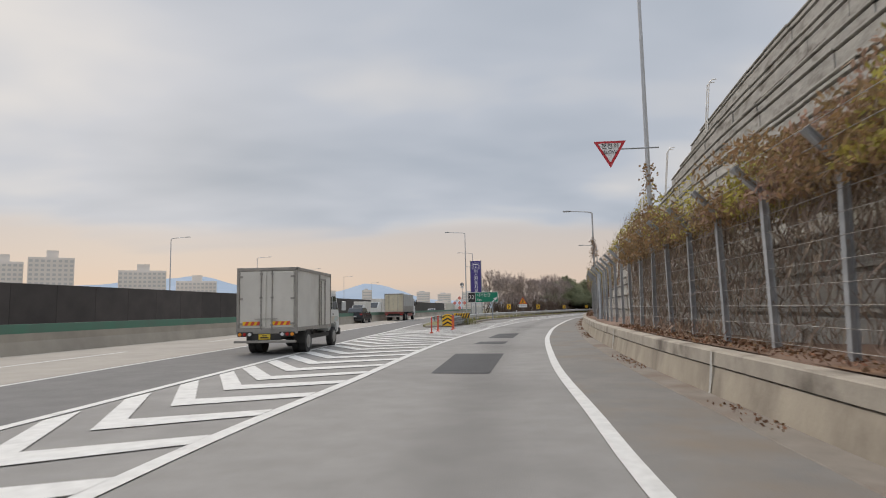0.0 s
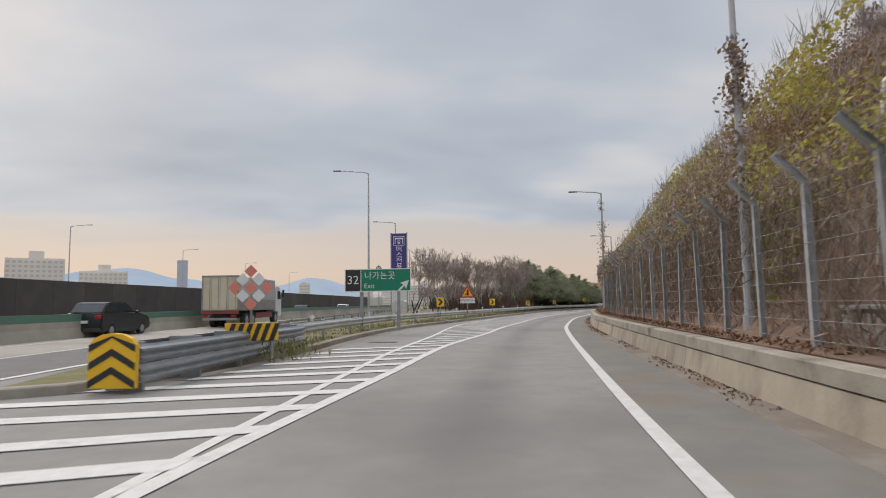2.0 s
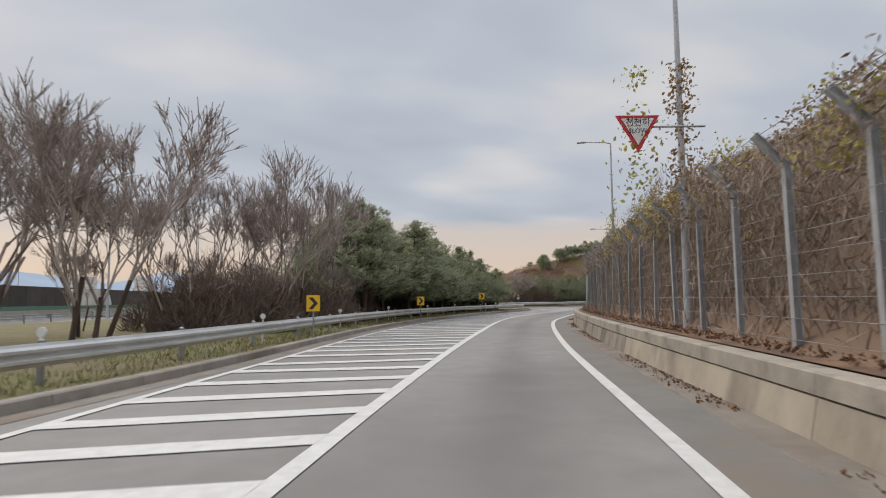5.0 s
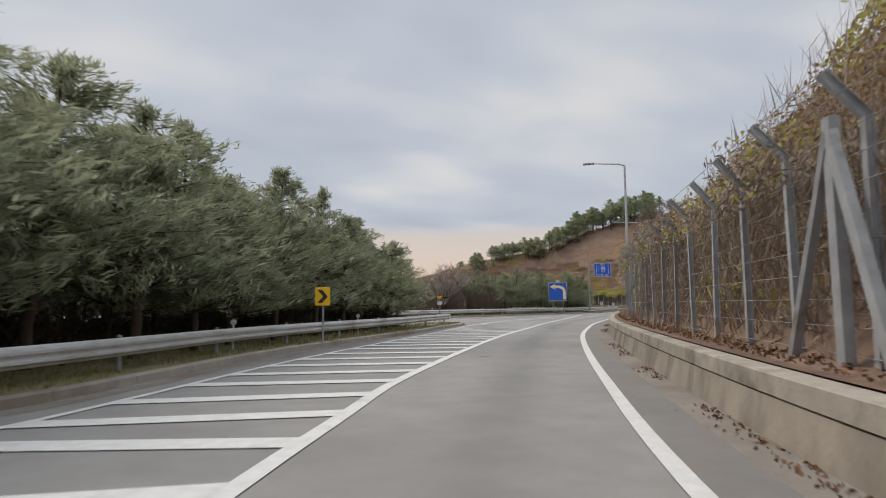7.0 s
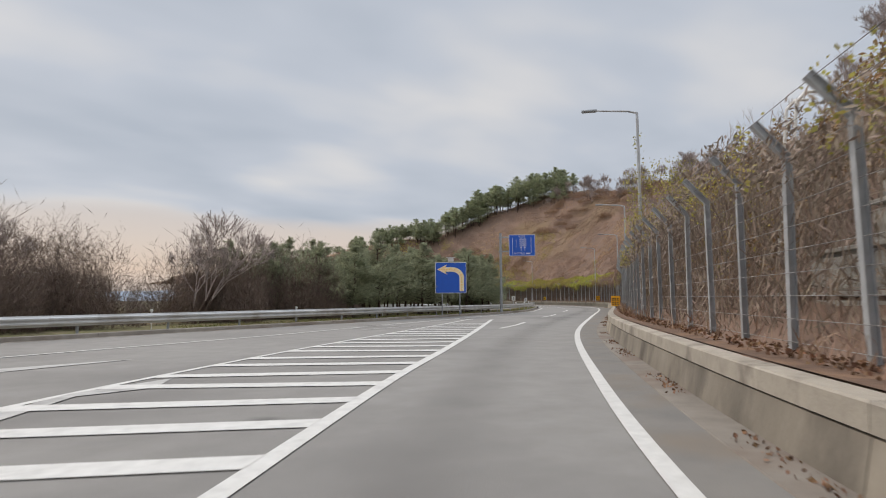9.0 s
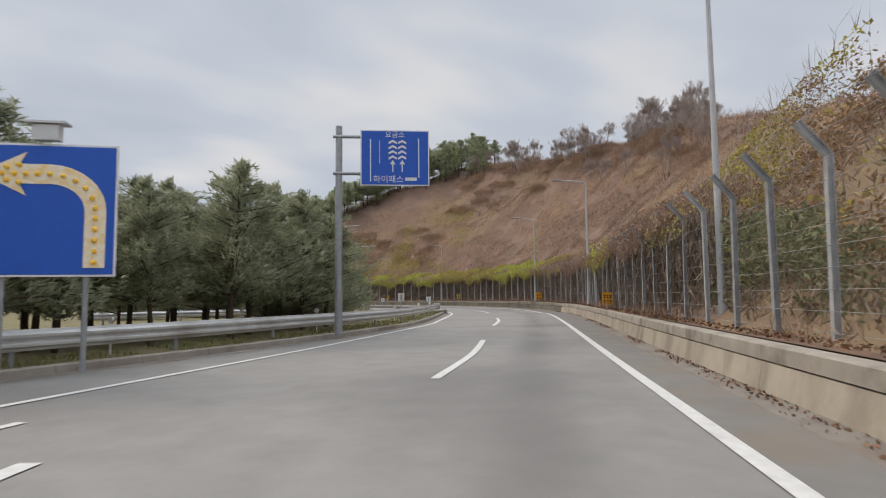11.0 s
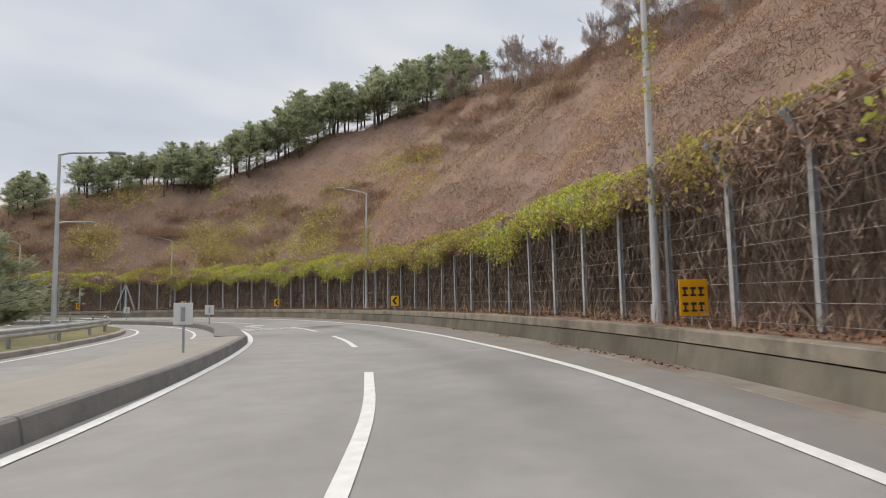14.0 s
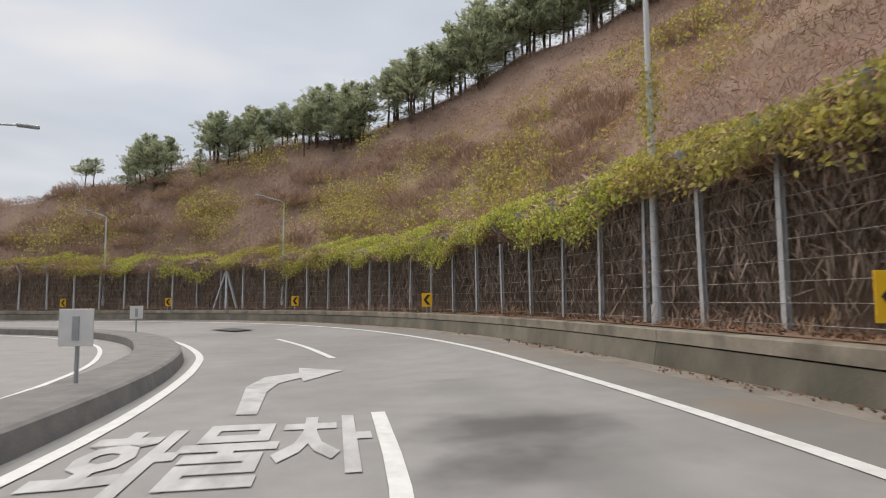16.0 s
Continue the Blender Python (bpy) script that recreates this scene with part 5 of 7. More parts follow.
M_LIME = mat("lime_drip", (0.62, 0.6, 0.55), (0.48, 0.46, 0.42), 6, 0.9, bump=0.2, bscale=30)
for s in (50.0, 60.4, 72.2, 91.3, 131.5, 158.2, 203.0, 231.6, 262.2, 271.5):
    z1 = 0.69 if s < 65 else 0.44
    w = 0.035 if s < 90 else 0.025
    vv = [at_edge(s + a, foot(s) + min(0.2 * z, 0.075) - 0.014, z) for a, z in ((-w, 0.02), (-0.7 * w, 0.3), (-w, z1), (w, z1), (0.8 * w, 0.34), (0.5 * w, 0.02))]
    part("lime_drip", mesh_of("lime_drip", vv, [(0, 1, 2, 3, 4, 5)], M_LIME), None, wall_right)

# ---- plants ----
rng = np.random.default_rng(5)
M_BARK = mat("pine_bark", (0.11, 0.075, 0.055), (0.06, 0.045, 0.035), 6, 0.95, bump=0.8, bscale=14, stretch=(1, 1, 0.3))
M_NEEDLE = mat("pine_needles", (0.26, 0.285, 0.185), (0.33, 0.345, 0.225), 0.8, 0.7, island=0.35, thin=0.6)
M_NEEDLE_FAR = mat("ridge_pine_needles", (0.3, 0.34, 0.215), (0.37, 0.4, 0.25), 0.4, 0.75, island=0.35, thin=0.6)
M_TWIG = mat("bare_twigs", (0.42, 0.355, 0.33), (0.31, 0.255, 0.235), 2, 0.95, island=0.3)
M_BRUSH = mat("brown_brush", (0.19, 0.14, 0.11), (0.13, 0.095, 0.078), 0.6, 0.95, island=0.25)
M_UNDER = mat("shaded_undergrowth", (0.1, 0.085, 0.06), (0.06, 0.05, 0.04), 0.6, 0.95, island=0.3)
M_VINEGREY = mat("grey_dry_vine", (0.36, 0.285, 0.225), (0.22, 0.17, 0.135), 0.5, 0.95, island=0.3)
M_VINE = mat("dry_vine", (0.42, 0.29, 0.21), (0.28, 0.19, 0.138), 0.3, 0.95, island=0.2, stain=(0.36, 0.235, 0.13), stain_scale=0.12)
M_TANGLE = mat("dead_tangle", (0.45, 0.305, 0.225), (0.33, 0.22, 0.16), 0.5, 0.95, island=0.3, thin=0.2)
M_TANGLE_DARK = mat("dark_dead_tangle", (0.31, 0.21, 0.155), (0.22, 0.15, 0.113), 0.5, 0.95, island=0.35, thin=0.2)
M_TANGLE_TAN = mat("tan_dead_tangle", (0.55, 0.385, 0.23), (0.44, 0.3, 0.175), 0.5, 0.95, island=0.3, thin=0.2)
M_GREENSCRUB = mat("dull_green_scrub", (0.24, 0.25, 0.14), (0.17, 0.17, 0.1), 0.8, 0.9, island=0.35, thin=0.3)
M_VINESHADE = mat("shaded_vine_mat", (0.26, 0.2, 0.16), (0.15, 0.116, 0.094), 0.8, 0.95, island=0.45)
M_RUST = mat("russet_leaves", (0.33, 0.215, 0.11), (0.23, 0.155, 0.08), 0.5, 0.85, island=0.35, thin=0.35)
M_YELLOWLEAF = mat("yellowing_leaves", (0.5, 0.42, 0.11), (0.34, 0.32, 0.09), 0.6, 0.8, island=0.4, thin=0.4)
M_GREENLEAF = mat("green_vine_leaves", (0.4, 0.45, 0.08), (0.55, 0.54, 0.12), 0.7, 0.75, island=0.3, thin=0.4)
M_BLADE = mat("grass_blades", (0.14, 0.17, 0.045), (0.27, 0.22, 0.1), 0.5, 0.9, island=0.4)
M_LITTER = mat("fallen_leaves", (0.24, 0.125, 0.065), (0.14, 0.08, 0.05), 3, 0.95, island=0.45)


def limb_mesh(name, segs, material, sides=4):
    """One mesh of tapered limbs from rows (a, b, ra, rb)."""
    v, f = [], []
    ang = [2 * math.pi * k / sides for k in range(sides)]
    for a, b, ra, rb in segs:
        w = (b - a).normalized()
        u = w.orthogonal().normalized()
        t = w.cross(u)
        o = len(v)
        for c, r in ((a, ra), (b, rb)):
            v += [c + (u * math.cos(g) + t * math.sin(g)) * r for g in ang]
        f += [(o + k, o + (k + 1) % sides, o + sides + (k + 1) % sides, o + sides + k) for k in range(sides)]
    return mesh_of(name, v, f, material, True)


def pine_meshes(seed, h, low, wide, tufts, needle, material, per=5):
    """Trunk with limbs, and a crown of needle tufts in uneven whorls."""
    r = random.Random(seed)
    g = np.random.default_rng(seed)
    segs, pts = [], []
    lean = Vector((r.uniform(-0.06, 0.06), r.uniform(-0.06, 0.06), 0))
    prev = Vector((0, 0, -0.2))
    n = 7
    spine = [Vector((0, 0, -0.2))]
    for k in range(1, n + 1):
        z = h * k / n
        spine.append(Vector((lean.x * z + r.uniform(-0.05, 0.05), lean.y * z + r.uniform(-0.05, 0.05), z)))
        segs.append((spine[-2], spine[-1], 0.13 * h / 7 * (1 - 0.85 * (k - 1) / n), 0.13 * h / 7 * (1 - 0.85 * k / n)))
    z = h * low
    dirs = []
    while z < h * 0.985:
        f = (z - h * low) / (h * (1 - low))
        reach = wide * (1 - f) ** 0.75 * r.uniform(0.65, 1.15) + 0.22
        for q in range(r.choice((3, 4, 4, 5))):
            if r.random() < 0.12:
                continue
            a = r.uniform(0, 2 * math.pi)
            rise = r.uniform(0.05, 0.42) * reach
            c = Vector((lean.x * z, lean.y * z, z))
            L = reach * r.uniform(0.6, 1.1)
            e = c + Vector((math.cos(a) * L, math.sin(a) * L, rise))
            segs.append((c, e, 0.028 + 0.012 * (1 - f), 0.008))
            m = max(4, int(tufts * L))
            for t in range(m):
                u = 0.25 + 0.8 * (t + r.random()) / m
                p = c.lerp(e, u) + Vector((r.gauss(0, 0.17), r.gauss(0, 0.17), r.gauss(0.06, 0.1))) * (0.5 + 0.6 * L)
                pts.append(p)
                dirs.append((math.cos(a), math.sin(a), 0.55))
        z += r.uniform(0.22, 0.42) * h / 7
    for k in range(tufts * 2):
        pts.append(Vector((lean.x * h, lean.y * h, h - 0.6 * r.random())) + Vector((r.gauss(0, 0.08), r.gauss(0, 0.08), 0.2 * r.random())))
        dirs.append((0, 0, 1.0))
    c = np.repeat(np.array([tuple(p) for p in pts]), per, 0)
    d = np.repeat(np.array(dirs), per, 0)
    c = c + g.normal(size=c.shape) * 0.075
    return limb_mesh("trunk", segs, M_BARK, 5), leaf_cloud("crown", c, needle, material, g, 6.0, d, 1.3)


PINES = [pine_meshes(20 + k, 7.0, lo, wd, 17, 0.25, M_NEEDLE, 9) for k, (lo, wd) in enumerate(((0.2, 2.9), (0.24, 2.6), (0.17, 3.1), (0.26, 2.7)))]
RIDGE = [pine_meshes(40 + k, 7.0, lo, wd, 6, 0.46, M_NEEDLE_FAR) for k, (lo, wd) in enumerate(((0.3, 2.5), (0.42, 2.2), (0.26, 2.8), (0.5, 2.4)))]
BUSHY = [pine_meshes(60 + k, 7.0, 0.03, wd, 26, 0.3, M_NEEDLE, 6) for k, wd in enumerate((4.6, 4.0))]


def put_tree(kind, meshes, label, x, y, z, h, spin, group, sx=1.0):
    g = thing(kind, label, "tree", group, loc=(x, y, z), yaw=spin)
    k = h / 7.0
    for me, nm in zip(meshes, ("trunk", "crown")):
        ob = part(nm, me, None, g)
        ob.scale = (k * sx, k * sx, k)
    return g


def bare_meshes(seed, h, spread=0.55, depth=7):
    r = random.Random(seed)
    segs = []

    def grow(a, w, L, rad, lev):
        b = a + w * L
        segs.append((a, b, rad, rad * 0.76))
        if lev == 0:
            return
        for q in range(2 if lev > 5 else r.choice((2, 3, 3))):
            t = Vector((r.gauss(0, 1), r.gauss(0, 1), r.gauss(0.25, 0.7)))
            w2 = (w + t.normalized() * spread * r.uniform(0.6, 1.3)).normalized()
            w2.z = abs(w2.z) * 0.95 + 0.16 if lev > 1 else w2.z + 0.1
            grow(a.lerp(b, r.uniform(0.6, 1.0)), w2.normalized(), L * r.uniform(0.66, 0.9), rad * 0.64, lev - 1)

    for q in range(r.choice((2, 3, 3))):
        grow(Vector((r.uniform(-0.25, 0.25), r.uniform(-0.25, 0.25), -0.1)), Vector((r.uniform(-0.4, 0.4), r.uniform(-0.4, 0.4), 1)).normalized(), h * r.uniform(0.13, 0.19), 0.045 * h / 7, depth)
    big = [s for s in segs if s[2] > 0.03]
    thin = [s for s in segs if s[2] <= 0.03]
    return limb_mesh("trunk", big, M_BARK, 5), limb_mesh("twigs", [(a, b, max(ra, 0.0075), max(rb, 0.0055)) for a, b, ra, rb in thin], M_TWIG, 3)


BARE = [bare_meshes(60 + k, 7.0, sp) for k, sp in enumerate((0.46, 0.56, 0.5, 0.6))]

PINE_L = "dark green pine with uneven whorled branches"
rt = random.Random(9)


def stand(kind, meshes, label, group, spots, hs, z=0.1):
    for x, y in spots:
        put_tree(kind, rt.choice(meshes), label, x, y, z, rt.uniform(*hs), rt.uniform(0, 360), group, rt.uniform(0.9, 1.15))


# pine belt behind the guardrail
spots = []
s0, s1 = KERB_L.near(27.5, 122) + 4, KERB_L.near(51.5, 157.6)
for row, d0 in enumerate((-2.6, -4.6, -6.8)):
    s = s0 + 1.3 * row
    while s < s1 - 1.5 * row:
        p = KERB_L.at(s, d0 + rt.uniform(-0.5, 0.5))
        spots.append((p.x, p.y))
        s += rt.uniform(2.2, 3.1)
for x, y in spots:
    u = (y - 122) / 36.0
    put_tree("pine_tree", rt.choice(PINES), PINE_L + " behind the guardrail", x, y, 0.1, rt.uniform(7.2, 8.8) * (1 - 0.38 * min(1.0, max(0.0, u))), rt.uniform(0, 360), "pine belt", rt.uniform(1.0, 1.25))
# bare trees and scrub between ramp and motorway
spots = [(10.5, 107), (12.4, 112), (14.5, 116), (16.0, 110), (17.8, 115), (19.5, 120), (21.5, 117.5), (22.5, 123), (25, 126), (13, 121), (17.5, 126), (21, 130), (8.5, 116), (25.2, 132)]
stand("bare_tree", BARE, "leafless tree with fine grey-brown twigs on the verge", "bare verge trees", spots[:8] + spots[12:13], (11.2, 13.6))
stand("bare_tree", BARE, "low leafless tree with fine grey-brown twigs", "bare verge trees", spots[8:12] + spots[13:], (6.0, 7.5))


def brush(name, label, spots, size, count, material, height, group, seed, aspect=22, wide=1.6, category="shrub"):
    """Rounded thickets of thin stalks, each one a thing of its own that shares the mesh."""
    g = np.random.default_rng(seed)
    a = g.uniform(0, 2 * math.pi, count)
    q = np.sqrt(g.uniform(0, 1, count)) * wide
    top = height * np.clip(1.05 - (q / wide) ** 2 * 0.75, 0.2, 1) * g.uniform(0.25, 1.0, count)
    c = np.stack([np.cos(a) * q, np.sin(a) * q, top * g.uniform(0.15, 1.0, count)], 1)
    along = np.stack([np.cos(a) * 0.45, np.sin(a) * 0.45, np.ones(count) * 0.9], 1)
    me = leaf_cloud(name, c, size, material, g, aspect, along, 1.4)
    for k, (x, y, z) in enumerate(spots):
        ob = tagged(new(name, me), label, category, group)
        ob.matrix_basis = pose(x, y, z, 0, 0, 47.0 * k) @ Matrix.Diagonal((1 + 0.2 * math.sin(k * 2.1), 1 + 0.2 * math.cos(k * 1.3), 0.85 + 0.3 * abs(math.sin(k * 1.7)), 1))


spots = []
for k in range(36):
    u = rt.random()
    p = KERB_L.at(KERB_L.near(20.5, 106) + 7 + u * 17, -3.0 - rt.uniform(0, 7))
    spots.append((p.x, p.y, 0.1))
brush("thicket", "brown leafless thicket behind the guardrail", spots, 0.75, 1300, M_BRUSH, 3.2, "verge thickets", 71)
# brush added to fill the space under the pines, its colour darkened as shade
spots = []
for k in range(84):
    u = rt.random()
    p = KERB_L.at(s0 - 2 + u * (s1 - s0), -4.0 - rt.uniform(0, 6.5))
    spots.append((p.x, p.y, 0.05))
brush("thicket", "added undergrowth below the pines, coloured dark as shade", spots, 0.5, 1100, M_UNDER, 2.3, "pine undergrowth", 70, 14, 2.0)
# wood beyond the merging lane: bare on the west, evergreen towards the signs
spots = []
for k in range(110):
    u = rt.random()
    p = MERGE_L.at(14 + u * 64, -3.2 - rt.uniform(0, 10))
    spots.append((p.x, p.y, 0.1))
brush("thicket", "brown leafless thicket beyond the merging lane", spots, 0.62, 3400, M_BRUSH, 5.6, "far thickets", 72, 34)
spots = []
for k in range(20):
    p = MERGE_L.at(10 + 52 * k / 20 + rt.uniform(-1, 1), -4.5 - rt.uniform(0, 9))
    spots.append((p.x, p.y))
stand("bare_tree", BARE, "leafless tree beyond the merging lane", "far bare trees", spots, (8.0, 10.5))
put_tree("bare_tree", BARE[1], "spreading leafless tree beyond the merging lane", *MERGE_L.at(66, -4.5)[:2], 0.1, 9.5, 30, "far bare trees", 1.2)
spots = []
for row, d0 in enumerate((-2.4, -4.4, -6.6, -9)):
    s = 77.0 - 1.5 * row
    while s < MERGE_L.near(97, 200.5) + 1.0 * row:
        p = MERGE_L.at(s, d0 + rt.uniform(-0.6, 0.6))
        if (Vector((p.x, p.y)) - Vector((83.0, 191.8))).length > 1.6 and (Vector((p.x, p.y)) - Vector((92.5, 197.4))).length > 1.6:
            spots.append((p.x, p.y))
        s += rt.uniform(2.2, 3.4)
stand("pine_tree", PINES, PINE_L + " by the blue signs", "evergreen wood", spots, (4.6, 6.2))
stand("pine_tree", BUSHY, "low bushy evergreen on the verge", "verge evergreens", [(97.2, 206.6), (94.0, 205.0), (98.6, 209.0), (96.0, 208.8)], (4.2, 4.8))
spots = [(98 + 1.7 * k + rt.uniform(-0.8, 0.8), 219.5 + 2.3 * k + rt.uniform(-1, 1) + (k % 3) * 2.2) for k in range(8)] + [(92 + 2.4 * k, 222 + 1.6 * k + (k % 2) * 3) for k in range(7)] + [(111.5, 231.5), (113.5, 236.5), (108, 231)]
stand("pine_tree", BUSHY, "broad dense evergreen by the loop road", "loop evergreens", [(114, 239), (116, 243), (117.4, 246.5), (118.6, 250), (115, 246), (117, 254), (113.6, 250), (119.4, 251.8), (112.5, 243.5), (116.5, 240.2)], (4.9, 5.7))
stand("pine_tree", BUSHY, "low bushy dark evergreen on the loop island", "loop evergreens", spots, (3.2, 4.0))
brush("thicket", "brown leafless thicket on the loop island", [(x - 1.5, y + 2.5, 0.1) for x, y in spots[:12]], 0.7, 1400, M_BRUSH, 2.4, "loop thickets", 73)

# ---- the overgrown bank ----
HG = np.array(v_hill).reshape(len(ss), len(ds), 3)
SS, DS = np.array(ss), np.array(ds)


def on_bank(n, s0, s1, d0, d1, g, lift=(0.0, 0.3)):
    s, d = g.uniform(s0, s1, n), g.uniform(d0, d1, n)
    i = np.clip(np.searchsorted(SS, s) - 1, 0, len(SS) - 2)
    j = np.clip(np.searchsorted(DS, d) - 1, 0, len(DS) - 2)
    a, b = ((s - SS[i]) / (SS[i + 1] - SS[i]))[:, None], ((d - DS[j]) / (DS[j + 1] - DS[j]))[:, None]
    p = HG[i, j] * (1 - a) * (1 - b) + HG[i + 1, j] * a * (1 - b) + HG[i, j + 1] * (1 - a) * b + HG[i + 1, j + 1] * a * b
    p[:, 2] += g.uniform(*lift, n)
    return p, s, d


def patchy(p, scale, cut, seed):
    """Keep the points that fall in the patches of a noise field."""
    return np.array([noise.noise(Vector((q[0] * scale, q[1] * scale, q[2] * scale + seed))) > cut for q in p])


def stuff(name, me, label, category):
    return tagged(new(name, me), label, category, kind="stuff")


def edge_points(n, s0, s1, d, z, g):
    """Random points about the fence line: d and z are (low, high), d from the fence."""
    s = g.uniform(s0, s1, n)
    k = np.array([tuple(EDGE.at(t, fence_d(t))) + (EDGE.way(t)[1], -EDGE.way(t)[0], bank(t, 3.0)) for t in np.arange(s0, s1 + 0.5, 0.5)])
    u = np.arange(s0, s1 + 0.5, 0.5)[:len(k)]
    c = np.stack([np.interp(s, u, k[:, q]) for q in range(6)], 1)
    dd, zz = g.uniform(*d, n), g.uniform(*z, n)
    return np.stack([c[:, 0] + c[:, 3] * dd, c[:, 1] + c[:, 4] * dd, zz + c[:, 5]], 1), s


down = np.array([0.0, 0.0, -1.0])
p, s, d = on_bank(145000, 256, 400, 1.8, 40, rng, (-0.05, 0.16))
stuff("bank_vines", leaf_cloud("bank_vines", p, 0.32, M_VINE, rng, 11, np.tile(down * 0.7, (len(p), 1)), 1.2), "dry brown vines matted over the bank", "vines")


def field(p, scale, seed):
    """A smooth noise field at the given points."""
    return np.array([noise.noise(Vector((q[0] * scale, q[1] * scale, q[2] * scale + seed))) for q in p])


# waist-high tangle in mounds and hollows, in three tones that run into one another
p, s, d = on_bank(470000, 256, 400, 1.8, 40, rng, (0.0, 0.05))
mound = 0.5 * field(p, 0.42, 11) + 0.35 * field(p, 0.16, 12) + 0.22 * field(p, 1.1, 13)
tone = field(p, 0.07, 14) + 0.7 * field(p, 0.35, 15) + rng.normal(0, 0.16, len(p))
keep = mound + rng.normal(0, 0.08, len(p)) > -0.12
p[:, 2] += np.clip(mound + 0.2, 0.05, 1.0) * rng.uniform(0.25, 1.0, len(p)) * 1.9
for lo, hi, mt, lab in ((-9, -0.2, M_TANGLE_DARK, "dark brown tangle of dead growth on the bank"), (-0.2, 0.17, M_TANGLE, "brown tangle of dead growth on the bank"), (0.17, 9, M_TANGLE_TAN, "tan tangle of dry growth on the bank")):
    q = p[keep & (tone > lo) & (tone <= hi)]
    stuff("bank_tangle", leaf_cloud("bank_tangle", q, 0.32, mt, rng, 9, np.tile(-down * 0.35, (len(q), 1)), 1.3), lab, "scrub")
p, s, d = on_bank(9000, 262, 400, 2.4, 38, rng, (0.3, 1.5))
p = p[patchy(p, 0.3, 0.02, 19)]
stuff("dry_stems", leaf_cloud("dry_stems", p, 1.0, M_TWIG, rng, 60, np.tile(-down * 0.9, (len(p), 1)), 0.9), "grey dry stems sticking out of the tangle", "stems")
p, s, d = on_bank(120000, 84, 262, 0.2, 9, rng, (-0.02, 0.5))
stuff("bank_vines", leaf_cloud("bank_vines", p, 0.36, M_VINEGREY, rng, 12, np.tile(down * 0.7, (len(p), 1)), 1.2), "dry brown vines on the bank above the fence", "vines")
# russet and yellow scrub in patches
p, s, d = on_bank(52000, 86, 200, 1.2, 9, rng, (0.1, 1.5))
p = p[patchy(p, 0.16, 0.02, 4)]
stuff("russet_scrub", leaf_cloud("russet_scrub", p, 0.14, M_RUST, rng, 2.0), "russet autumn scrub on the bank", "scrub")
p, s, d = on_bank(60000, 300, 385, 4, 36, rng, (0.0, 0.6))
p = p[patchy(p, 0.11, 0.16, 8)]
stuff("russet_scrub", leaf_cloud("russet_scrub", p, 0.13, M_RUST, rng, 3.5), "russet scrub on the bank of the bend", "scrub")
p, s, d = on_bank(70000, 338, 386, 2.5, 15, rng, (0.1, 3.0))
p = p[(field(p, 0.2, 15) + 0.5 * field(p, 0.8, 16) + rng.normal(0, 0.06, len(p))) > 0.2]
stuff("yellow_scrub", leaf_cloud("yellow_scrub", p, 0.18, M_YELLOWLEAF, rng, 1.7), "yellowing scrub low on the bank", "scrub")

p, s, d = on_bank(60000, 160, 262, 0.6, 7, rng, (0.1, 1.6))
p = p[patchy(p, 0.2, 0.0, 6)]
stuff("russet_scrub", leaf_cloud("russet_scrub", p, 0.14, M_RUST, rng, 2.2), "russet scrub above the fence", "scrub")
p, s, d = on_bank(16000, 88, 262, 0.4, 6, rng, (0.2, 1.6))
p = p[patchy(p, 0.25, 0.18, 16)]
stuff("yellow_scrub", leaf_cloud("yellow_scrub", p, 0.15, M_YELLOWLEAF, rng, 1.7), "yellowing scrub above the fence", "scrub")
# dead vine mat hanging on the fence, with bare stretches; the bend's mat has shade in its colour
mats = []
for s0, s1, n in ((256, 410, 85000),):
    q, s = edge_points(n, s0, s1, (0.02, 0.55), (0.7, 3.55), rng)
    keep = rng.uniform(0, 1, len(q)) < np.clip((q[:, 2] - 0.4) / 2.2, 0.35, 1)
    mats.append(q[keep])
p = np.vstack(mats)
stuff("fence_vines", leaf_cloud("fence_vines", p, 0.5, M_VINESHADE, rng, 14, np.tile(down * 0.9, (len(p), 1)), 1.0), "dead vines hanging through the fence, coloured darker as shade", "vines")
mats = []
for s0, s1, n in ((0, 63, 48000), (83, 196, 62000), (212, 237, 13000)):
    q, s = edge_points(n, s0, s1, (0.02, 0.6), (0.7, 3.6), rng)
    mats.append(q[rng.uniform(0, 1, len(q)) < np.clip((q[:, 2] - 0.4) / 2.2, 0.4, 1)])
p = np.vstack(mats)
stuff("fence_vines", leaf_cloud("fence_vines", p, 0.36, M_VINEGREY, rng, 17, np.tile(down * 0.9, (len(p), 1)), 1.0), "dry brown vines hanging through the fence", "vines")
# roll of growth lying over the fence top
q, s = edge_points(95000, 0, 62, (-0.45, 1.3), (2.85, 4.1), rng)
keep = ((q[:, 2] - 3.3) < 0.75 + 0.35 * np.sin(s * 0.9) + 0.2 * np.sin(s * 2.3)) & (patchy(q, 0.7, -0.12, 2))
stuff("fence_top_vines", leaf_cloud("fence_top_vines", q[keep], 0.12, M_RUST, rng, 3, np.tile(down * 0.4, (int(keep.sum()), 1))), "brown vines rolled over the fence top", "vines")
q, s = edge_points(140000, 82, 262, (-0.4, 1.5), (2.95, 4.2), rng)
keep = ((q[:, 2] - 3.2) < 0.8 + 0.35 * np.sin(s * 0.7) + 0.25 * np.sin(s * 1.9)) & (patchy(q, 0.6, -0.1, 2)) & ((s < 237.5) | (s > 257))
stuff("fence_top_vines", leaf_cloud("fence_top_vines", q[keep], 0.14, M_VINEGREY, rng, 4, np.tile(down * 0.4, (int(keep.sum()), 1))), "brown vines rolled over the fence top", "vines")
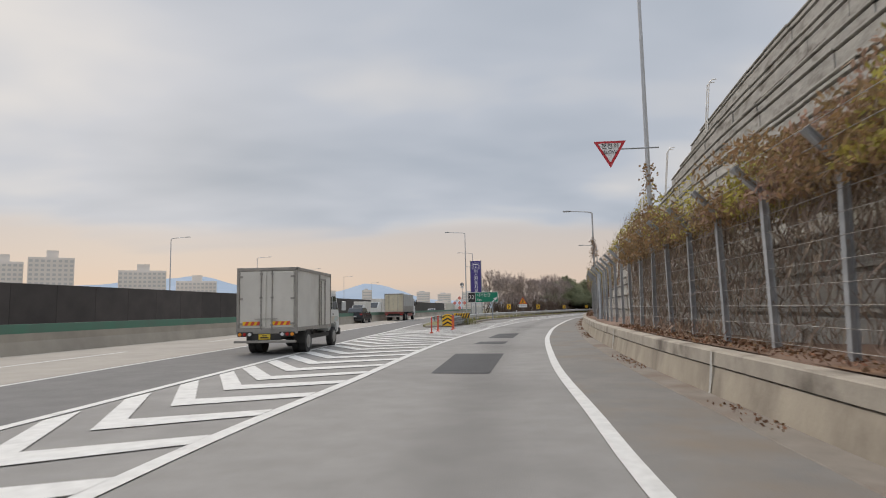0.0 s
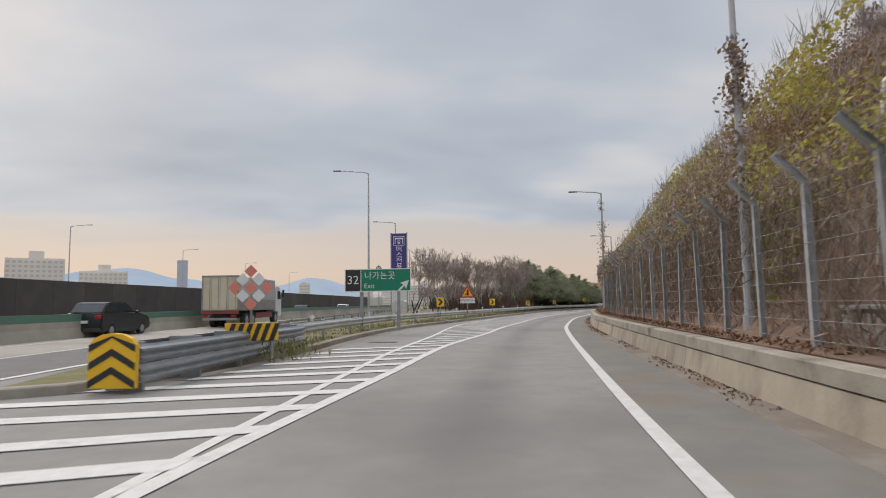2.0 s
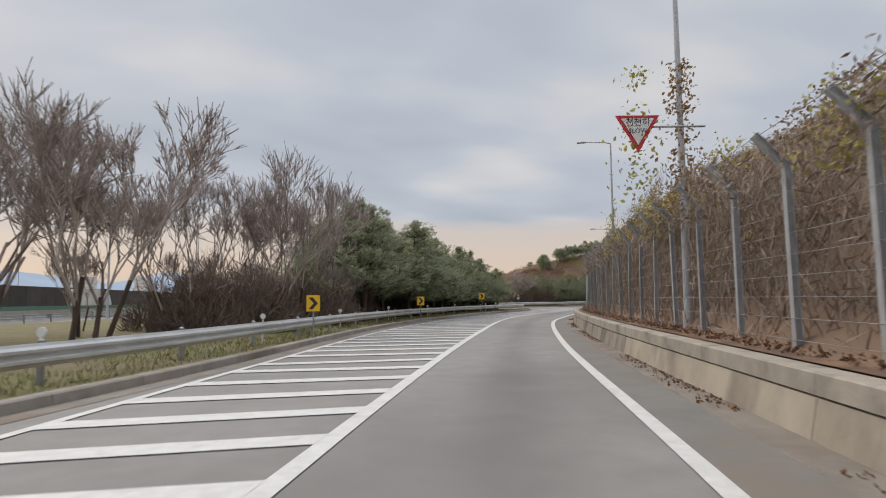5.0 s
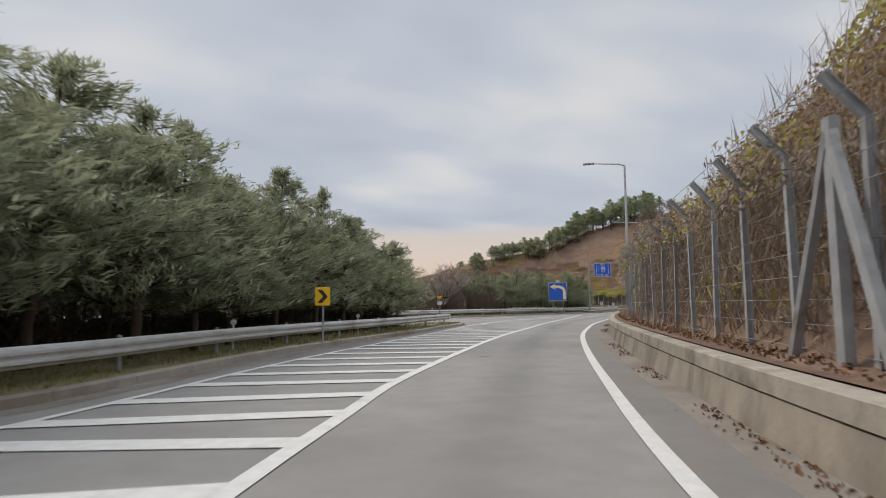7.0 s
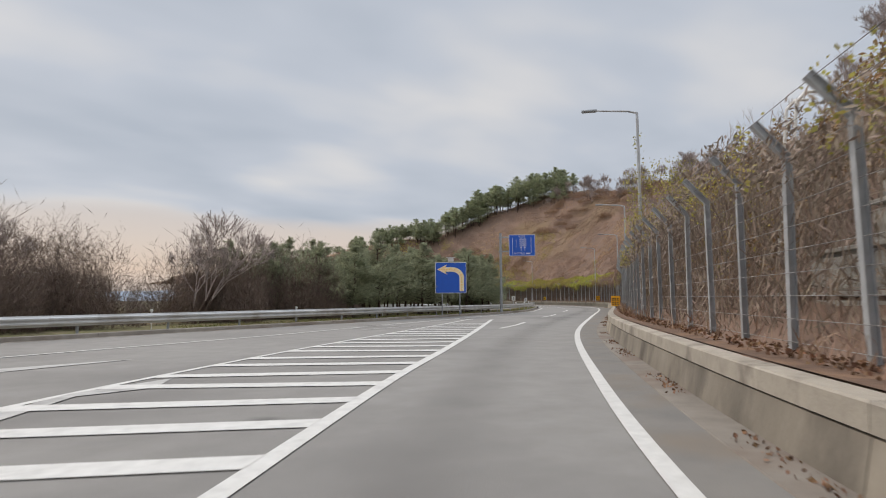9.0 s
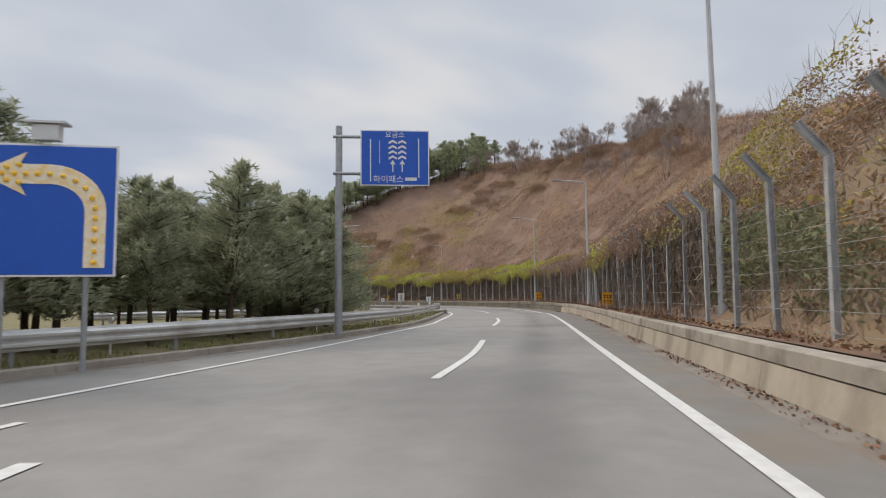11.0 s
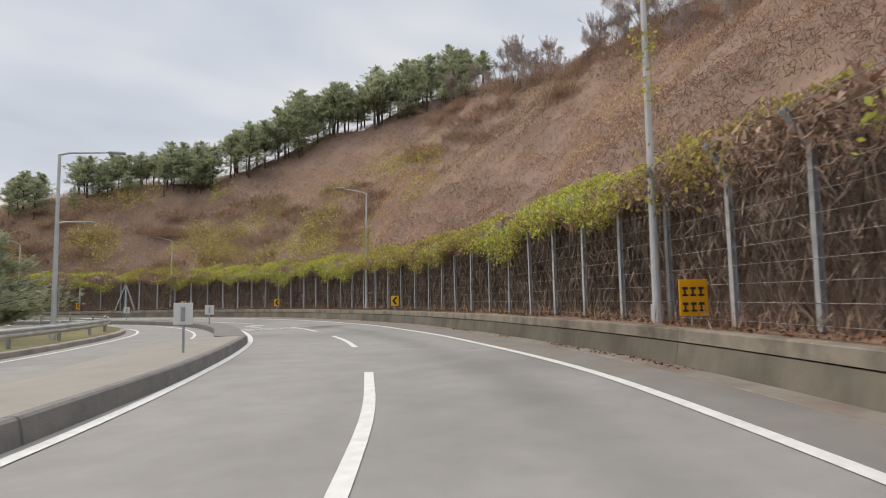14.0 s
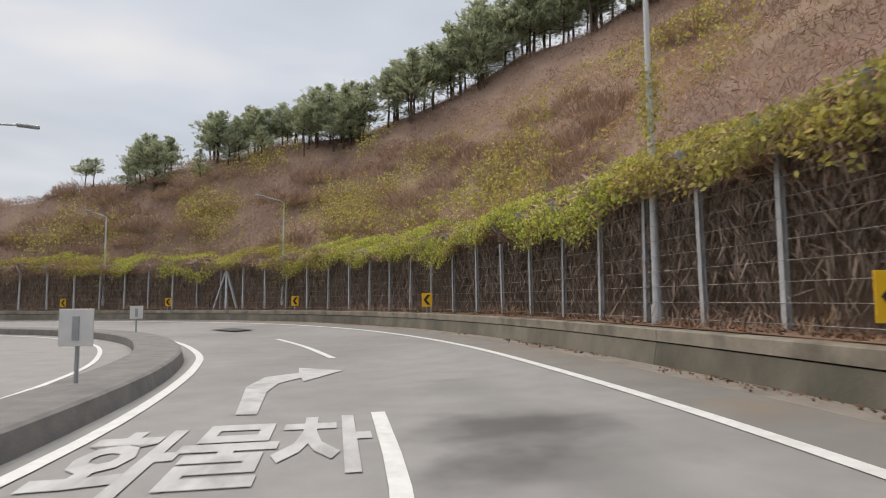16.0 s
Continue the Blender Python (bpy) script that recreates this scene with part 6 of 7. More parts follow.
q, s = edge_points(100000, 40, 262, (-0.4, 1.6), (3.0, 4.1), rng)
keep = patchy(q, 0.45, 0.2, 21) & ((s < 62) | (s > 82)) & ((s < 238) | (s > 257))
stuff("fence_top_leaves", leaf_cloud("fence_top_leaves", q[keep], 0.085, M_YELLOWLEAF, rng, 1.6), "yellowing leaves along the fence top", "vines")

# leafy bush grown over the fence before the gap
q, s = edge_points(20000, 224, 238, (-0.3, 2.6), (3.2, 7.2), rng)
keep = (q[:, 2] < 4.2 + 2.7 * np.exp(-((s - 231.5) / 4.0) ** 2) + 0.6 * np.sin(s * 2.3)) & patchy(q, 0.7, 0.0, 31)
stuff("fence_bush", leaf_cloud("fence_bush", q[keep], 0.095, M_YELLOWLEAF, rng, 1.8), "leafy yellow-green bush over the fence top", "shrub")
q, s = edge_points(2600, 224, 238, (-0.2, 2.6), (2.8, 6.4), rng)
keep = q[:, 2] < 3.8 + 2.4 * np.exp(-((s - 231.5) / 4.0) ** 2)
stuff("bush_stems", leaf_cloud("bush_stems", q[keep], 0.8, M_TWIG, rng, 45, np.tile(-down * 0.8, (int(keep.sum()), 1)), 1.0), "thin bare stems of the bush over the fence", "stems")
q, s = edge_points(42000, 239, 262, (0.3, 2.6), (0.8, 3.3), rng)
keep = (q[:, 2] < 1.9 + 0.9 * np.sin(s * 0.5) ** 2 + 0.05 * (s - 239)) & patchy(q, 0.6, -0.1, 33)
stuff("green_scrub", leaf_cloud("green_scrub", q[keep], 0.16, M_GREENSCRUB, rng, 3.0), "dull green scrub behind the fence", "scrub")


def drape(n, s0, s1, d0, d1, g):
    """Points in a thick blanket of vines that lies over the fence's bent tops and hangs down in front."""
    s, d = g.uniform(s0, s1, n), g.uniform(d0, d1, n)
    u = np.arange(s0, s1 + 0.5, 0.5)
    k = np.array([tuple(EDGE.at(a, fence_d(a))) + (EDGE.way(a)[1], -EDGE.way(a)[0], bank(a, 3.0) + 2.5 * (tall(a) - 1.15)) for a in u])
    c = np.stack([np.interp(s, u, k[:, q]) for q in range(6)], 1)
    fold = 3.95 + 0.38 * d + 0.2 * np.sin(s * 0.8) + 0.13 * np.sin(s * 2.1 + d)
    hem = np.where(d < 0.0, g.uniform(0, 1, n) ** 1.5 * np.clip(0.5 + 0.35 * np.sin(s * 0.55) + 0.3 * np.sin(s * 1.7), 0.1, 1.2), 0.0)
    return np.stack([c[:, 0] + c[:, 3] * d, c[:, 1] + c[:, 4] * d, fold + g.uniform(-0.18, 0.32, n) - hem + c[:, 5]], 1), s


q, s = drape(190000, 258, 404, -0.62, 2.4, rng)
for mt, cut, lab in ((M_VINE, 0.0, "dry brown vines draped over the fence top"), (M_TANGLE_DARK, 0.5, "dark dead vines draped over the fence top")):
    pick = q[(np.arange(len(q)) % 2 == 0) == (cut == 0.0)]
    stuff("fence_top_vines", leaf_cloud("fence_top_vines", pick, 0.19, mt, rng, 8, np.tile(down * 0.5, (len(pick), 1)), 1.1), lab, "vines")
q, s = drape(270000, 270, 400, -0.66, 2.2, rng)
q[:, 2] += rng.uniform(-0.02, 0.16, len(q))
thick = np.interp(s, [270, 278, 279, 297, 304, 340, 352, 372, 400], [0.36, 0.36, 0.02, 0.06, 0.8, 0.85, 0.6, 0.5, 0.34])
keep = (field(q, 0.55, 5) + 0.5 * field(q, 1.6, 6) + 1.5 * thick - 0.75 + rng.normal(0, 0.12, len(q))) > 0
kk = q[keep]
green = field(kk, 0.16, 30) + 0.3 * field(kk, 0.9, 31) + rng.normal(0, 0.1, len(kk)) > 0.08
stuff("fence_top_leaves", leaf_cloud("fence_top_leaves", kk[green], 0.115, M_GREENLEAF, rng, 1.7, np.tile(down * 0.3, (int(green.sum()), 1))), "green vine leaves draped over the fence top", "vines")
stuff("fence_top_leaves", leaf_cloud("fence_top_leaves", kk[~green], 0.115, M_YELLOWLEAF, rng, 1.7, np.tile(down * 0.3, (int((~green).sum()), 1))), "yellow vine leaves draped over the fence top", "vines")
z = rng.uniform(0, 1, 120000) ** 1.3 * 4.2
q, s = edge_points(120000, 22, 56, (-0.3, 1.0), (3.0, 3.01), rng)
out = np.array([EDGE.way(a) for a in s])
q += np.stack([out[:, 1] * z * 0.5, -out[:, 0] * z * 0.5, z], 1)
q = q[(z < np.clip(0.35 + 0.3 * (53 - s), 0.35, 4.2) + 0.8 * field(q, 0.5, 51)) & (field(q, 0.6, 52) > -0.25)]
tone = field(q, 0.4, 53) + rng.normal(0, 0.12, len(q))
for lo, hi, mt, lab in ((-9, 0.02, M_TANGLE, "brown vines hanging over the block wall"), (0.02, 0.2, M_RUST, "russet vines hanging over the block wall"), (0.2, 9, M_YELLOWLEAF, "yellowing vines hanging over the block wall")):
    r = q[(tone > lo) & (tone <= hi)]
    stuff("wall_vines", leaf_cloud("wall_vines", r, 0.13, mt, rng, 2.6, np.tile(down * 0.4, (len(r), 1))), lab, "vines")
# taller tangles standing over the fence, russet with yellow and green among them
for s0, s1, top, n in ((88, 118, 3.3, 60000), (171, 186, 3.2, 22000), (196, 206, 1.4, 7000), (226, 236, 2.4, 14000), (257, 266, 3.0, 14000)):
    p, s, d = on_bank(n, s0, s1, 0.3, 5.0, rng, (0.2, top))
    p = p[patchy(p, 0.3, -0.12, s0)]
    a = patchy(p, 0.35, 0.0 if s0 < 90 else 0.12, s0 + 7)
    stuff("russet_scrub", leaf_cloud("russet_scrub", p[~a], 0.13, M_RUST, rng, 2.8), "tall russet tangle leaning over the fence", "scrub")
    stuff("yellow_scrub", leaf_cloud("yellow_scrub", p[a], 0.15, M_YELLOWLEAF, rng, 1.7), "yellow-green leaves in a tall tangle over the fence", "scrub")
    p, s, d = on_bank(n // 12, s0, s1, 0.3, 5.0, rng, (0.3, top + 0.6))
    stuff("dry_stems", leaf_cloud("dry_stems", p, 0.8, M_TWIG, rng, 45, np.tile(-down * 0.9, (len(p), 1)), 0.9), "grey dry stems sticking out of the scrub", "stems")
# bushes on the bank of the bend
spots = []
for k in range(60):
    a, b = rt.uniform(343, 386), rt.uniform(4, 15)
    spots.append(hill_point(a, b))
for k in range(46):
    a = rt.uniform(300, 350)
    spots.append(hill_point(a, rt.uniform(19, 30)))
brush("bank_bush", "tangled leafless bush on the bank", [(x, y, z - 0.25) for x, y, z in spots], 0.6, 1200, M_VINE, 1.5, "bank bushes", 77, 16, 2.1)
# leaf litter on the soil strip and along the gutter
q, s = edge_points(30000, 30, 380, (-0.55, 0.3), (0.74, 0.8), rng)
q = q[(s < 62) | (s > 84)]
stuff("leaf_litter", leaf_cloud("leaf_litter", q, 0.075, M_LITTER, rng, 1.8), "brown fallen leaves behind the wall", "leaf litter")
q, s = edge_points(16000, 30, 380, (-0.5, 0.3), (0.74, 1.05), rng)
keep = patchy(q, 0.45, 0.05, 44) & ((s < 62) | (s > 84))
stuff("weeds", leaf_cloud("weeds", q[keep], 0.3, M_VINE, rng, 14, np.tile(-down * 0.8, (int(keep.sum()), 1))), "dry weeds behind the wall", "weeds")
g2 = []
for t in rng.uniform(44, 390, 11000):
    c = at_edge(t, foot(t) - abs(rng.normal(0, 0.16)) - 0.03, 0.045)
    g2.append(tuple(c))
q = np.array(g2)
q = q[patchy(q, 0.3, 0.0, 9)]
stuff("gutter_leaves", leaf_cloud("gutter_leaves", q, 0.055, M_LITTER, rng, 1.5), "dead leaves and grit in the gutter", "leaf litter")

# vines climbing the lamp posts


def post_vine(x, y, z0, z1, n, material, r=0.35, label="withered vine climbing a lamp post"):
    z = rng.uniform(z0, z1, n)
    a = rng.uniform(0, 2 * math.pi, n)
    q = np.abs(rng.normal(0, r, n)) * (1.1 - 0.6 * (z - z0) / (z1 - z0)) + 0.08
    c = np.stack([x + np.cos(a) * q, y + np.sin(a) * q, z], 1)
    c = c[patchy(c, 1.3, -0.12, 27)]
    stuff("post_vine", leaf_cloud("post_vine", c, 0.11, material, rng, 1.7), label, "vine")


post_vine(7.15, 20.1, 2.5, 6.3, 600, M_RUST, 0.22)
post_vine(12.12, 47.3, 3.0, 6.9, 900, M_TWIG, 0.17)
post_vine(12.12, 47.3, 3.2, 6.7, 700, M_RUST, 0.26)
post_vine(20.2, 77.2, 3.0, 8.8, 700, M_RUST, 0.2)
post_vine(30.35, 102.05, 3.2, 7.2, 900, M_RUST, 0.35)
post_vine(28.9, 101.7, 3.6, 6.6, 380, M_YELLOWLEAF, 0.32)
post_vine(44.6, 127, 3.0, 8.0, 1100, M_YELLOWLEAF, 0.42)
post_vine(77.5, 169.3, 3.5, 9.0, 330, M_YELLOWLEAF, 0.16, "yellow vine climbing a lamp post")
post_vine(128.65, 218.8, 3.4, 8.9, 620, M_YELLOWLEAF, 0.24, "yellow vine climbing a lamp post")
post_vine(140.3, 246.75, 3.6, 7.2, 900, M_YELLOWLEAF, 0.22, "yellow vine climbing a lamp post")
pv = EDGE.at(360.4, fence_d(360) + 0.4)
post_vine(pv.x, pv.y, 2.5, 8.0, 1100, M_YELLOWLEAF, 0.45, "yellow vine climbing a lamp post")
pv = EDGE.at(375.6, fence_d(375) + 0.4)
post_vine(pv.x, pv.y, 2.5, 7.0, 800, M_YELLOWLEAF, 0.5, "yellow vine climbing a lamp post")

# dead vines roofing the gap between fence and bank round the bend
q, s = edge_points(64000, 258, 410, (-0.25, 3.1), (0.0, 0.3), rng)
lift = rng.uniform(0, 1, len(q))
q[:, 2] += 3.6 + 0.3 * lift + 0.25 * np.sin(s * 0.55) + 0.15 * np.sin(s * 1.7)
stuff("vine_roof", leaf_cloud("vine_roof", q, 0.42, M_VINE, rng, 5.5, None, 1.0), "dense dead vines roofing the gap behind the fence", "vines")

# trees on the crest
def crest_d(s):
    """How far behind the fence the bank of the bend reaches its crest."""
    return (crest_z(s) - 3.66) / 0.9 + 2.7


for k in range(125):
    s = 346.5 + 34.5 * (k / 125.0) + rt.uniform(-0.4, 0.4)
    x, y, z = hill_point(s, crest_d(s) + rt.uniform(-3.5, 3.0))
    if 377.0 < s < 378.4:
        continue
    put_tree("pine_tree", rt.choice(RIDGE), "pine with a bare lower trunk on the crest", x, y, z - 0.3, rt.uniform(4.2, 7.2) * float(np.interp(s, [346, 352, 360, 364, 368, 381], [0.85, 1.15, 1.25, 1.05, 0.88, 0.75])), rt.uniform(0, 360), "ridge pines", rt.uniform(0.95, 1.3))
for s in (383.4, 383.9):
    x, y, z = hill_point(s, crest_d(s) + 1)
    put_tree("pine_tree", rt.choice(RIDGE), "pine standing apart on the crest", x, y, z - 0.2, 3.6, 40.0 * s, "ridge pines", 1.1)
for k in range(58):
    s = rt.uniform(300, 350)
    x, y, z = hill_point(s, crest_d(s) + rt.uniform(-3, 3))
    put_tree("bare_tree", rt.choice(BARE), "leafless tree on the crest of the bank", x, y, z - 0.2, rt.uniform(4.0, 6.5) if k % 4 else rt.uniform(8.0, 10.5), rt.uniform(0, 360), "crest bare trees", 0.9)
fringe = []
for k in range(60):
    s = rt.uniform(285, 352)
    x, y, z = hill_point(s, crest_d(s) + rt.uniform(-4, 2))
    fringe.append((x, y, z - 0.3))
brush("crest_thicket", "grey-brown leafless thicket along the crest", fringe, 0.6, 1300, M_VINE, 1.7, "crest thickets", 79, 34, 2.2)
for k in range(13):
    s = 296 + 2.1 * k + rt.uniform(-0.8, 0.8)
    x, y, z = hill_point(s, crest_d(s) + rt.uniform(-7, 1))
    put_tree("bare_tree", rt.choice(BARE), "tall leafless tree near the crest of the bank", x, y, z - 0.2, rt.uniform(6.0, 9.0), rt.uniform(0, 360), "crest bare trees", 0.9)
for s, d, h in ((123, 6.5, 4.2), (128, 5.5, 4.6), (132, 4.0, 3.4)):
    x, y, z = hill_point(s, d)
    put_tree("pine_tree", rt.choice(RIDGE), "pine on the bank above the fence", x, y, z - 0.3, h, rt.uniform(0, 360), "bank pines")
for s, d, h in ((88, 4, 2.6), (92, 5, 3.2), (97, 5.5, 3.4), (104, 6, 3.2), (112, 7, 3.6), (188, 6, 3.5), (222, 6, 4), (228, 7, 4.2), (236, 6, 4), (252, 8, 4), (258, 9, 4.5), (264, 10, 4.5), (270, 12, 5)):
    x, y, z = hill_point(s, d)
    put_tree("bare_tree", rt.choice(BARE), "leafless sapling on the bank", x, y, z - 0.2, h, rt.uniform(0, 360), "bank saplings", 0.9)

# grass on the verges near the kerbs
for line, s0, s1, w, nm in ((KERB_L, 8, KERB_L.length - 4, 2.6, "verge"), (MERGE_L, 62, MERGE_END - 0.4, 1.7, "merge")):
    n = int((s1 - s0) * 130)
    s = rng.uniform(s0, s1, n)
    k = np.array([tuple(line.at(t, 0))[:2] + (line.way(t)[1], -line.way(t)[0]) for t in np.arange(s0, s1 + 0.5, 0.5)])
    u = np.arange(s0, s1 + 0.5, 0.5)[:len(k)]
    c = np.stack([np.interp(s, u, k[:, q]) for q in range(4)], 1)
    dd = -0.3 - rng.uniform(0, 1, n) ** 1.3 * w
    q = np.stack([c[:, 0] + c[:, 2] * dd, c[:, 1] + c[:, 3] * dd, np.full(n, 0.2)], 1)
    q = q[patchy(q, 0.6, -0.25, 3)]
    stuff("verge_grass", leaf_cloud("verge_grass", q, 0.17, M_BLADE, rng, 9, np.tile(-down * 1.2, (len(q), 1))), "short yellow-green grass on the verge", "grass")
q = np.stack([rng.normal(1.9, 0.5, 500), rng.normal(52.8, 0.7, 500), rng.uniform(0.05, 0.45, 500)], 1)
stuff("weeds", leaf_cloud("weeds", q, 0.28, M_BLADE, rng, 9, np.tile(-down, (500, 1))), "tuft of green weeds beside the crash cushion", "weeds")

# ---- vehicles ----
M_BOXWHITE = mat("box_body_white", (0.62, 0.6, 0.55), (0.54, 0.52, 0.475), 0.9, 0.55, stain=(0.42, 0.39, 0.35), stain_scale=0.6, stain_at=(0.55, 0.8))
M_ALU = mat("dull_aluminium_trim", (0.36, 0.34, 0.31), (0.26, 0.245, 0.225), 3, 0.5, 0.4)
M_CABWHITE = mat("cab_white", (0.66, 0.67, 0.66), (0.58, 0.59, 0.58), 1.5, 0.35)
M_CHASSIS = mat("chassis_black", (0.03, 0.03, 0.03), (0.05, 0.045, 0.04), 3, 0.8)
M_GLASSDARK = mat("dark_window_glass", (0.025, 0.03, 0.035), (0.035, 0.04, 0.045), 2, 0.08)
M_RIM = mat("wheel_rim", (0.35, 0.34, 0.32), (0.25, 0.24, 0.22), 3, 0.5, 0.4)
M_LIGHTRED = mat("tail_light_red", (0.4, 0.02, 0.02), (0.35, 0.02, 0.02), 3, 0.25)
M_LIGHTAMB = mat("tail_light_amber", (0.75, 0.28, 0.03), (0.7, 0.25, 0.03), 3, 0.25)
M_PLATEYEL = mat("plate_yellow", (0.7, 0.5, 0.05), (0.62, 0.45, 0.05), 3, 0.5)
M_CREAM = mat("cream_wing_body", (0.62, 0.57, 0.43), (0.52, 0.475, 0.36), 0.9, 0.55, stain=(0.38, 0.33, 0.25), stain_scale=0.7, stain_at=(0.52, 0.78))
M_GREYTARP = mat("grey_wing_side", (0.45, 0.45, 0.43), (0.38, 0.38, 0.365), 0.8, 0.55)
M_REDFRAME = mat("dull_red_frame", (0.25, 0.06, 0.045), (0.17, 0.045, 0.035), 2, 0.6)
M_CARBLACK = mat("car_black", (0.02, 0.021, 0.024), (0.025, 0.026, 0.03), 1, 0.2)
M_CARGREY = mat("car_grey", (0.11, 0.105, 0.1), (0.13, 0.125, 0.12), 1, 0.25, 0.3)
M_CARWHITE = mat("car_white", (0.7, 0.7, 0.7), (0.66, 0.66, 0.66), 1, 0.25)


def wheel(g, x, y, r=0.4, w=0.24, sgn=1):
    t = part("tyre", tube(bmesh.new(), (x - w / 2, y, r), (x + w / 2, y, r), r, n=24), M_RUBBER, g)
    bm = bmesh.new()
    for a, b in ((0.62, 0.012), (0.36, 0.03)):
        bmesh.ops.create_cone(bm, cap_ends=True, segments=20, radius1=r * a, radius2=r * a * 0.92, depth=0.02, matrix=Matrix.Translation((x + sgn * (w / 2 + b / 2), y, r)) @ Matrix.Rotation(radians(90 * sgn), 4, "Y"))
    part("rim", bm, M_RIM, t)


def hull(pts, x0, x1, bevel=0.03):
    """A side outline (y, z) spread between x0 and x1 with rounded edges."""
    bm = bmesh.new()
    a = [bm.verts.new((x0, y, z)) for y, z in pts]
    b = [bm.verts.new((x1, y, z)) for y, z in pts]
    bm.faces.new(a)
    bm.faces.new(b[::-1])
    n = len(pts)
    for k in range(n):
        bm.faces.new((a[k], b[k], b[(k + 1) % n], a[(k + 1) % n]))
    bmesh.ops.recalc_face_normals(bm, faces=bm.faces)
    bmesh.ops.bevel(bm, geom=bm.edges[:], offset=bevel, segments=2, affect="EDGES")
    return bm


def box_truck(x, y, yaw):
    """Light truck with a refrigerated box; its origin is under the rear end, it points along +y."""
    g = thing("box_truck", "white refrigerated box truck with worn steel trim", "truck", loc=(x, y, 0), yaw=yaw)
    part("box", box(bmesh.new(), -1.02, 1.02, 0.0, 4.4, 0.86, 2.92, 0.02), M_BOXWHITE, g)
    rows = [(-1.05, -0.95, -0.04, 0.06, 0.8, 2.95), (0.95, 1.05, -0.04, 0.06, 0.8, 2.95), (-1.05, 1.05, -0.04, 0.06, 2.84, 2.95), (-1.05, 1.05, -0.05, 0.06, 0.72, 0.9)]
    for r in rows:
        part("rear_frame", box(bmesh.new(), *r, 0.012), M_ALU, g)
    for sx in (-1.03, 1.03):
        part("side_rail", box(bmesh.new(), sx - 0.02, sx + 0.02, 0.0, 4.42, 2.84, 2.95, 0.01), M_ALU, g)
        part("side_rail", box(bmesh.new(), sx - 0.02, sx + 0.02, 0.0, 4.42, 0.78, 0.92, 0.01), M_ALU, g)
        part("corner_post", box(bmesh.new(), sx - 0.02, sx + 0.02, 4.34, 4.42, 0.8, 2.93, 0.01), M_ALU, g)
    for k, (a, b) in enumerate(((-0.93, -0.03), (0.03, 0.93))):
        d = part("rear_door", box(bmesh.new(), a, b, -0.035, 0.0, 0.92, 2.82, 0.012), M_BOXWHITE, g)
        xr = b - 0.16 if k == 0 else a + 0.16
        part("lock_rod", tube(bmesh.new(), (xr, -0.06, 0.86), (xr, -0.06, 2.86), 0.02, n=8), M_ALU, d)
        part("handle", boxes((xr - 0.2, xr + 0.2, -0.085, -0.06, 1.2, 1.225), (xr - 0.03, xr + 0.03, -0.08, -0.05, 1.1, 1.22)), M_ALU, d)
        for z in (1.9, 2.7, 0.98):
            part("rod_guide", boxes((xr - 0.04, xr + 0.04, -0.08, -0.03, z, z + 0.06)), M_ALU, d)
        xe = a + 0.03 if k == 0 else b - 0.03
        for z in (1.02, 1.86, 2.6):
            part("hinge", boxes((xe - 0.07, xe + 0.07, -0.07, -0.03, z, z + 0.07)), M_ALU, d)
        s0 = -0.82 if k == 0 else 0.2
        strip = part("reflective_strip", boxes((s0, s0 + 0.62, -0.045, -0.037, 1.0, 1.13)), M_YELLOW, d)
        for q in range(3):
            u = s0 + 0.06 + 0.2 * q
            bm = prism([(u, 1.0), (u + 0.1, 1.0), (u + 0.17, 1.13), (u + 0.07, 1.13)], 0.006)
            bmesh.ops.translate(bm, vec=(0, -0.05, 0), verts=bm.verts)
            part("stripe", bm, M_DEL, d)
    sd = part("side_door", box(bmesh.new(), 1.02, 1.05, 2.75, 3.45, 0.92, 2.62, 0.012), M_BOXWHITE, g)
    for r in ((1.03, 1.075, 2.68, 2.75, 0.86, 2.82), (1.03, 1.075, 3.45, 3.52, 0.86, 2.7), (1.03, 1.07, 2.75, 3.45, 2.62, 2.69)):
        part("door_frame", boxes(r), M_ALU, sd)
    for yy in (2.86, 3.36):
        part("lock_rod", tube(bmesh.new(), (1.08, yy, 0.9), (1.08, yy, 2.6), 0.018, n=8), M_ALU, sd)
    part("underframe", boxes((-0.42, 0.42, 0.1, 6.1, 0.5, 0.78), (-0.95, 0.95, 0.9, 1.1, 0.62, 0.8), (-0.95, 0.95, 2.4, 2.5, 0.66, 0.8)), M_CHASSIS, g)
    part("bumper_bar", box(bmesh.new(), -1.05, 1.05, -0.2, -0.08, 0.42, 0.5, 0.01), M_ALU, g)
    part("plate_holder", boxes((-0.5, 0.5, -0.04, 0.0, 0.5, 0.74)), M_CHASSIS, g)
    pl = part("number_plate", boxes((-0.26, 0.14, -0.06, -0.045, 0.53, 0.7)), M_PLATEYEL, g)
    part("plate_bar", boxes((-0.2, 0.08, -0.068, -0.06, 0.57, 0.61), (-0.14, 0.02, -0.068, -0.06, 0.64, 0.665)), M_CHASSIS, pl)
    for sx in (-1, 1):
        h = part("light_cluster", boxes((sx * 0.72 - 0.26, sx * 0.72 + 0.26, -0.08, 0.0, 0.62, 0.78)), M_CHASSIS, g)
        for q, mm in enumerate((M_LIGHTAMB, M_LIGHTRED, M_WHITE)):
            cx = sx * (0.9 - 0.17 * q)
            part("lens", tube(bmesh.new(), (cx, -0.08, 0.7), (cx, -0.1, 0.7), 0.06, 0.055, 14), mm, h)
        for w in (0.0, 0.26):
            wheel(g, sx * (0.92 - w), 1.35, 0.39, 0.22, sx)
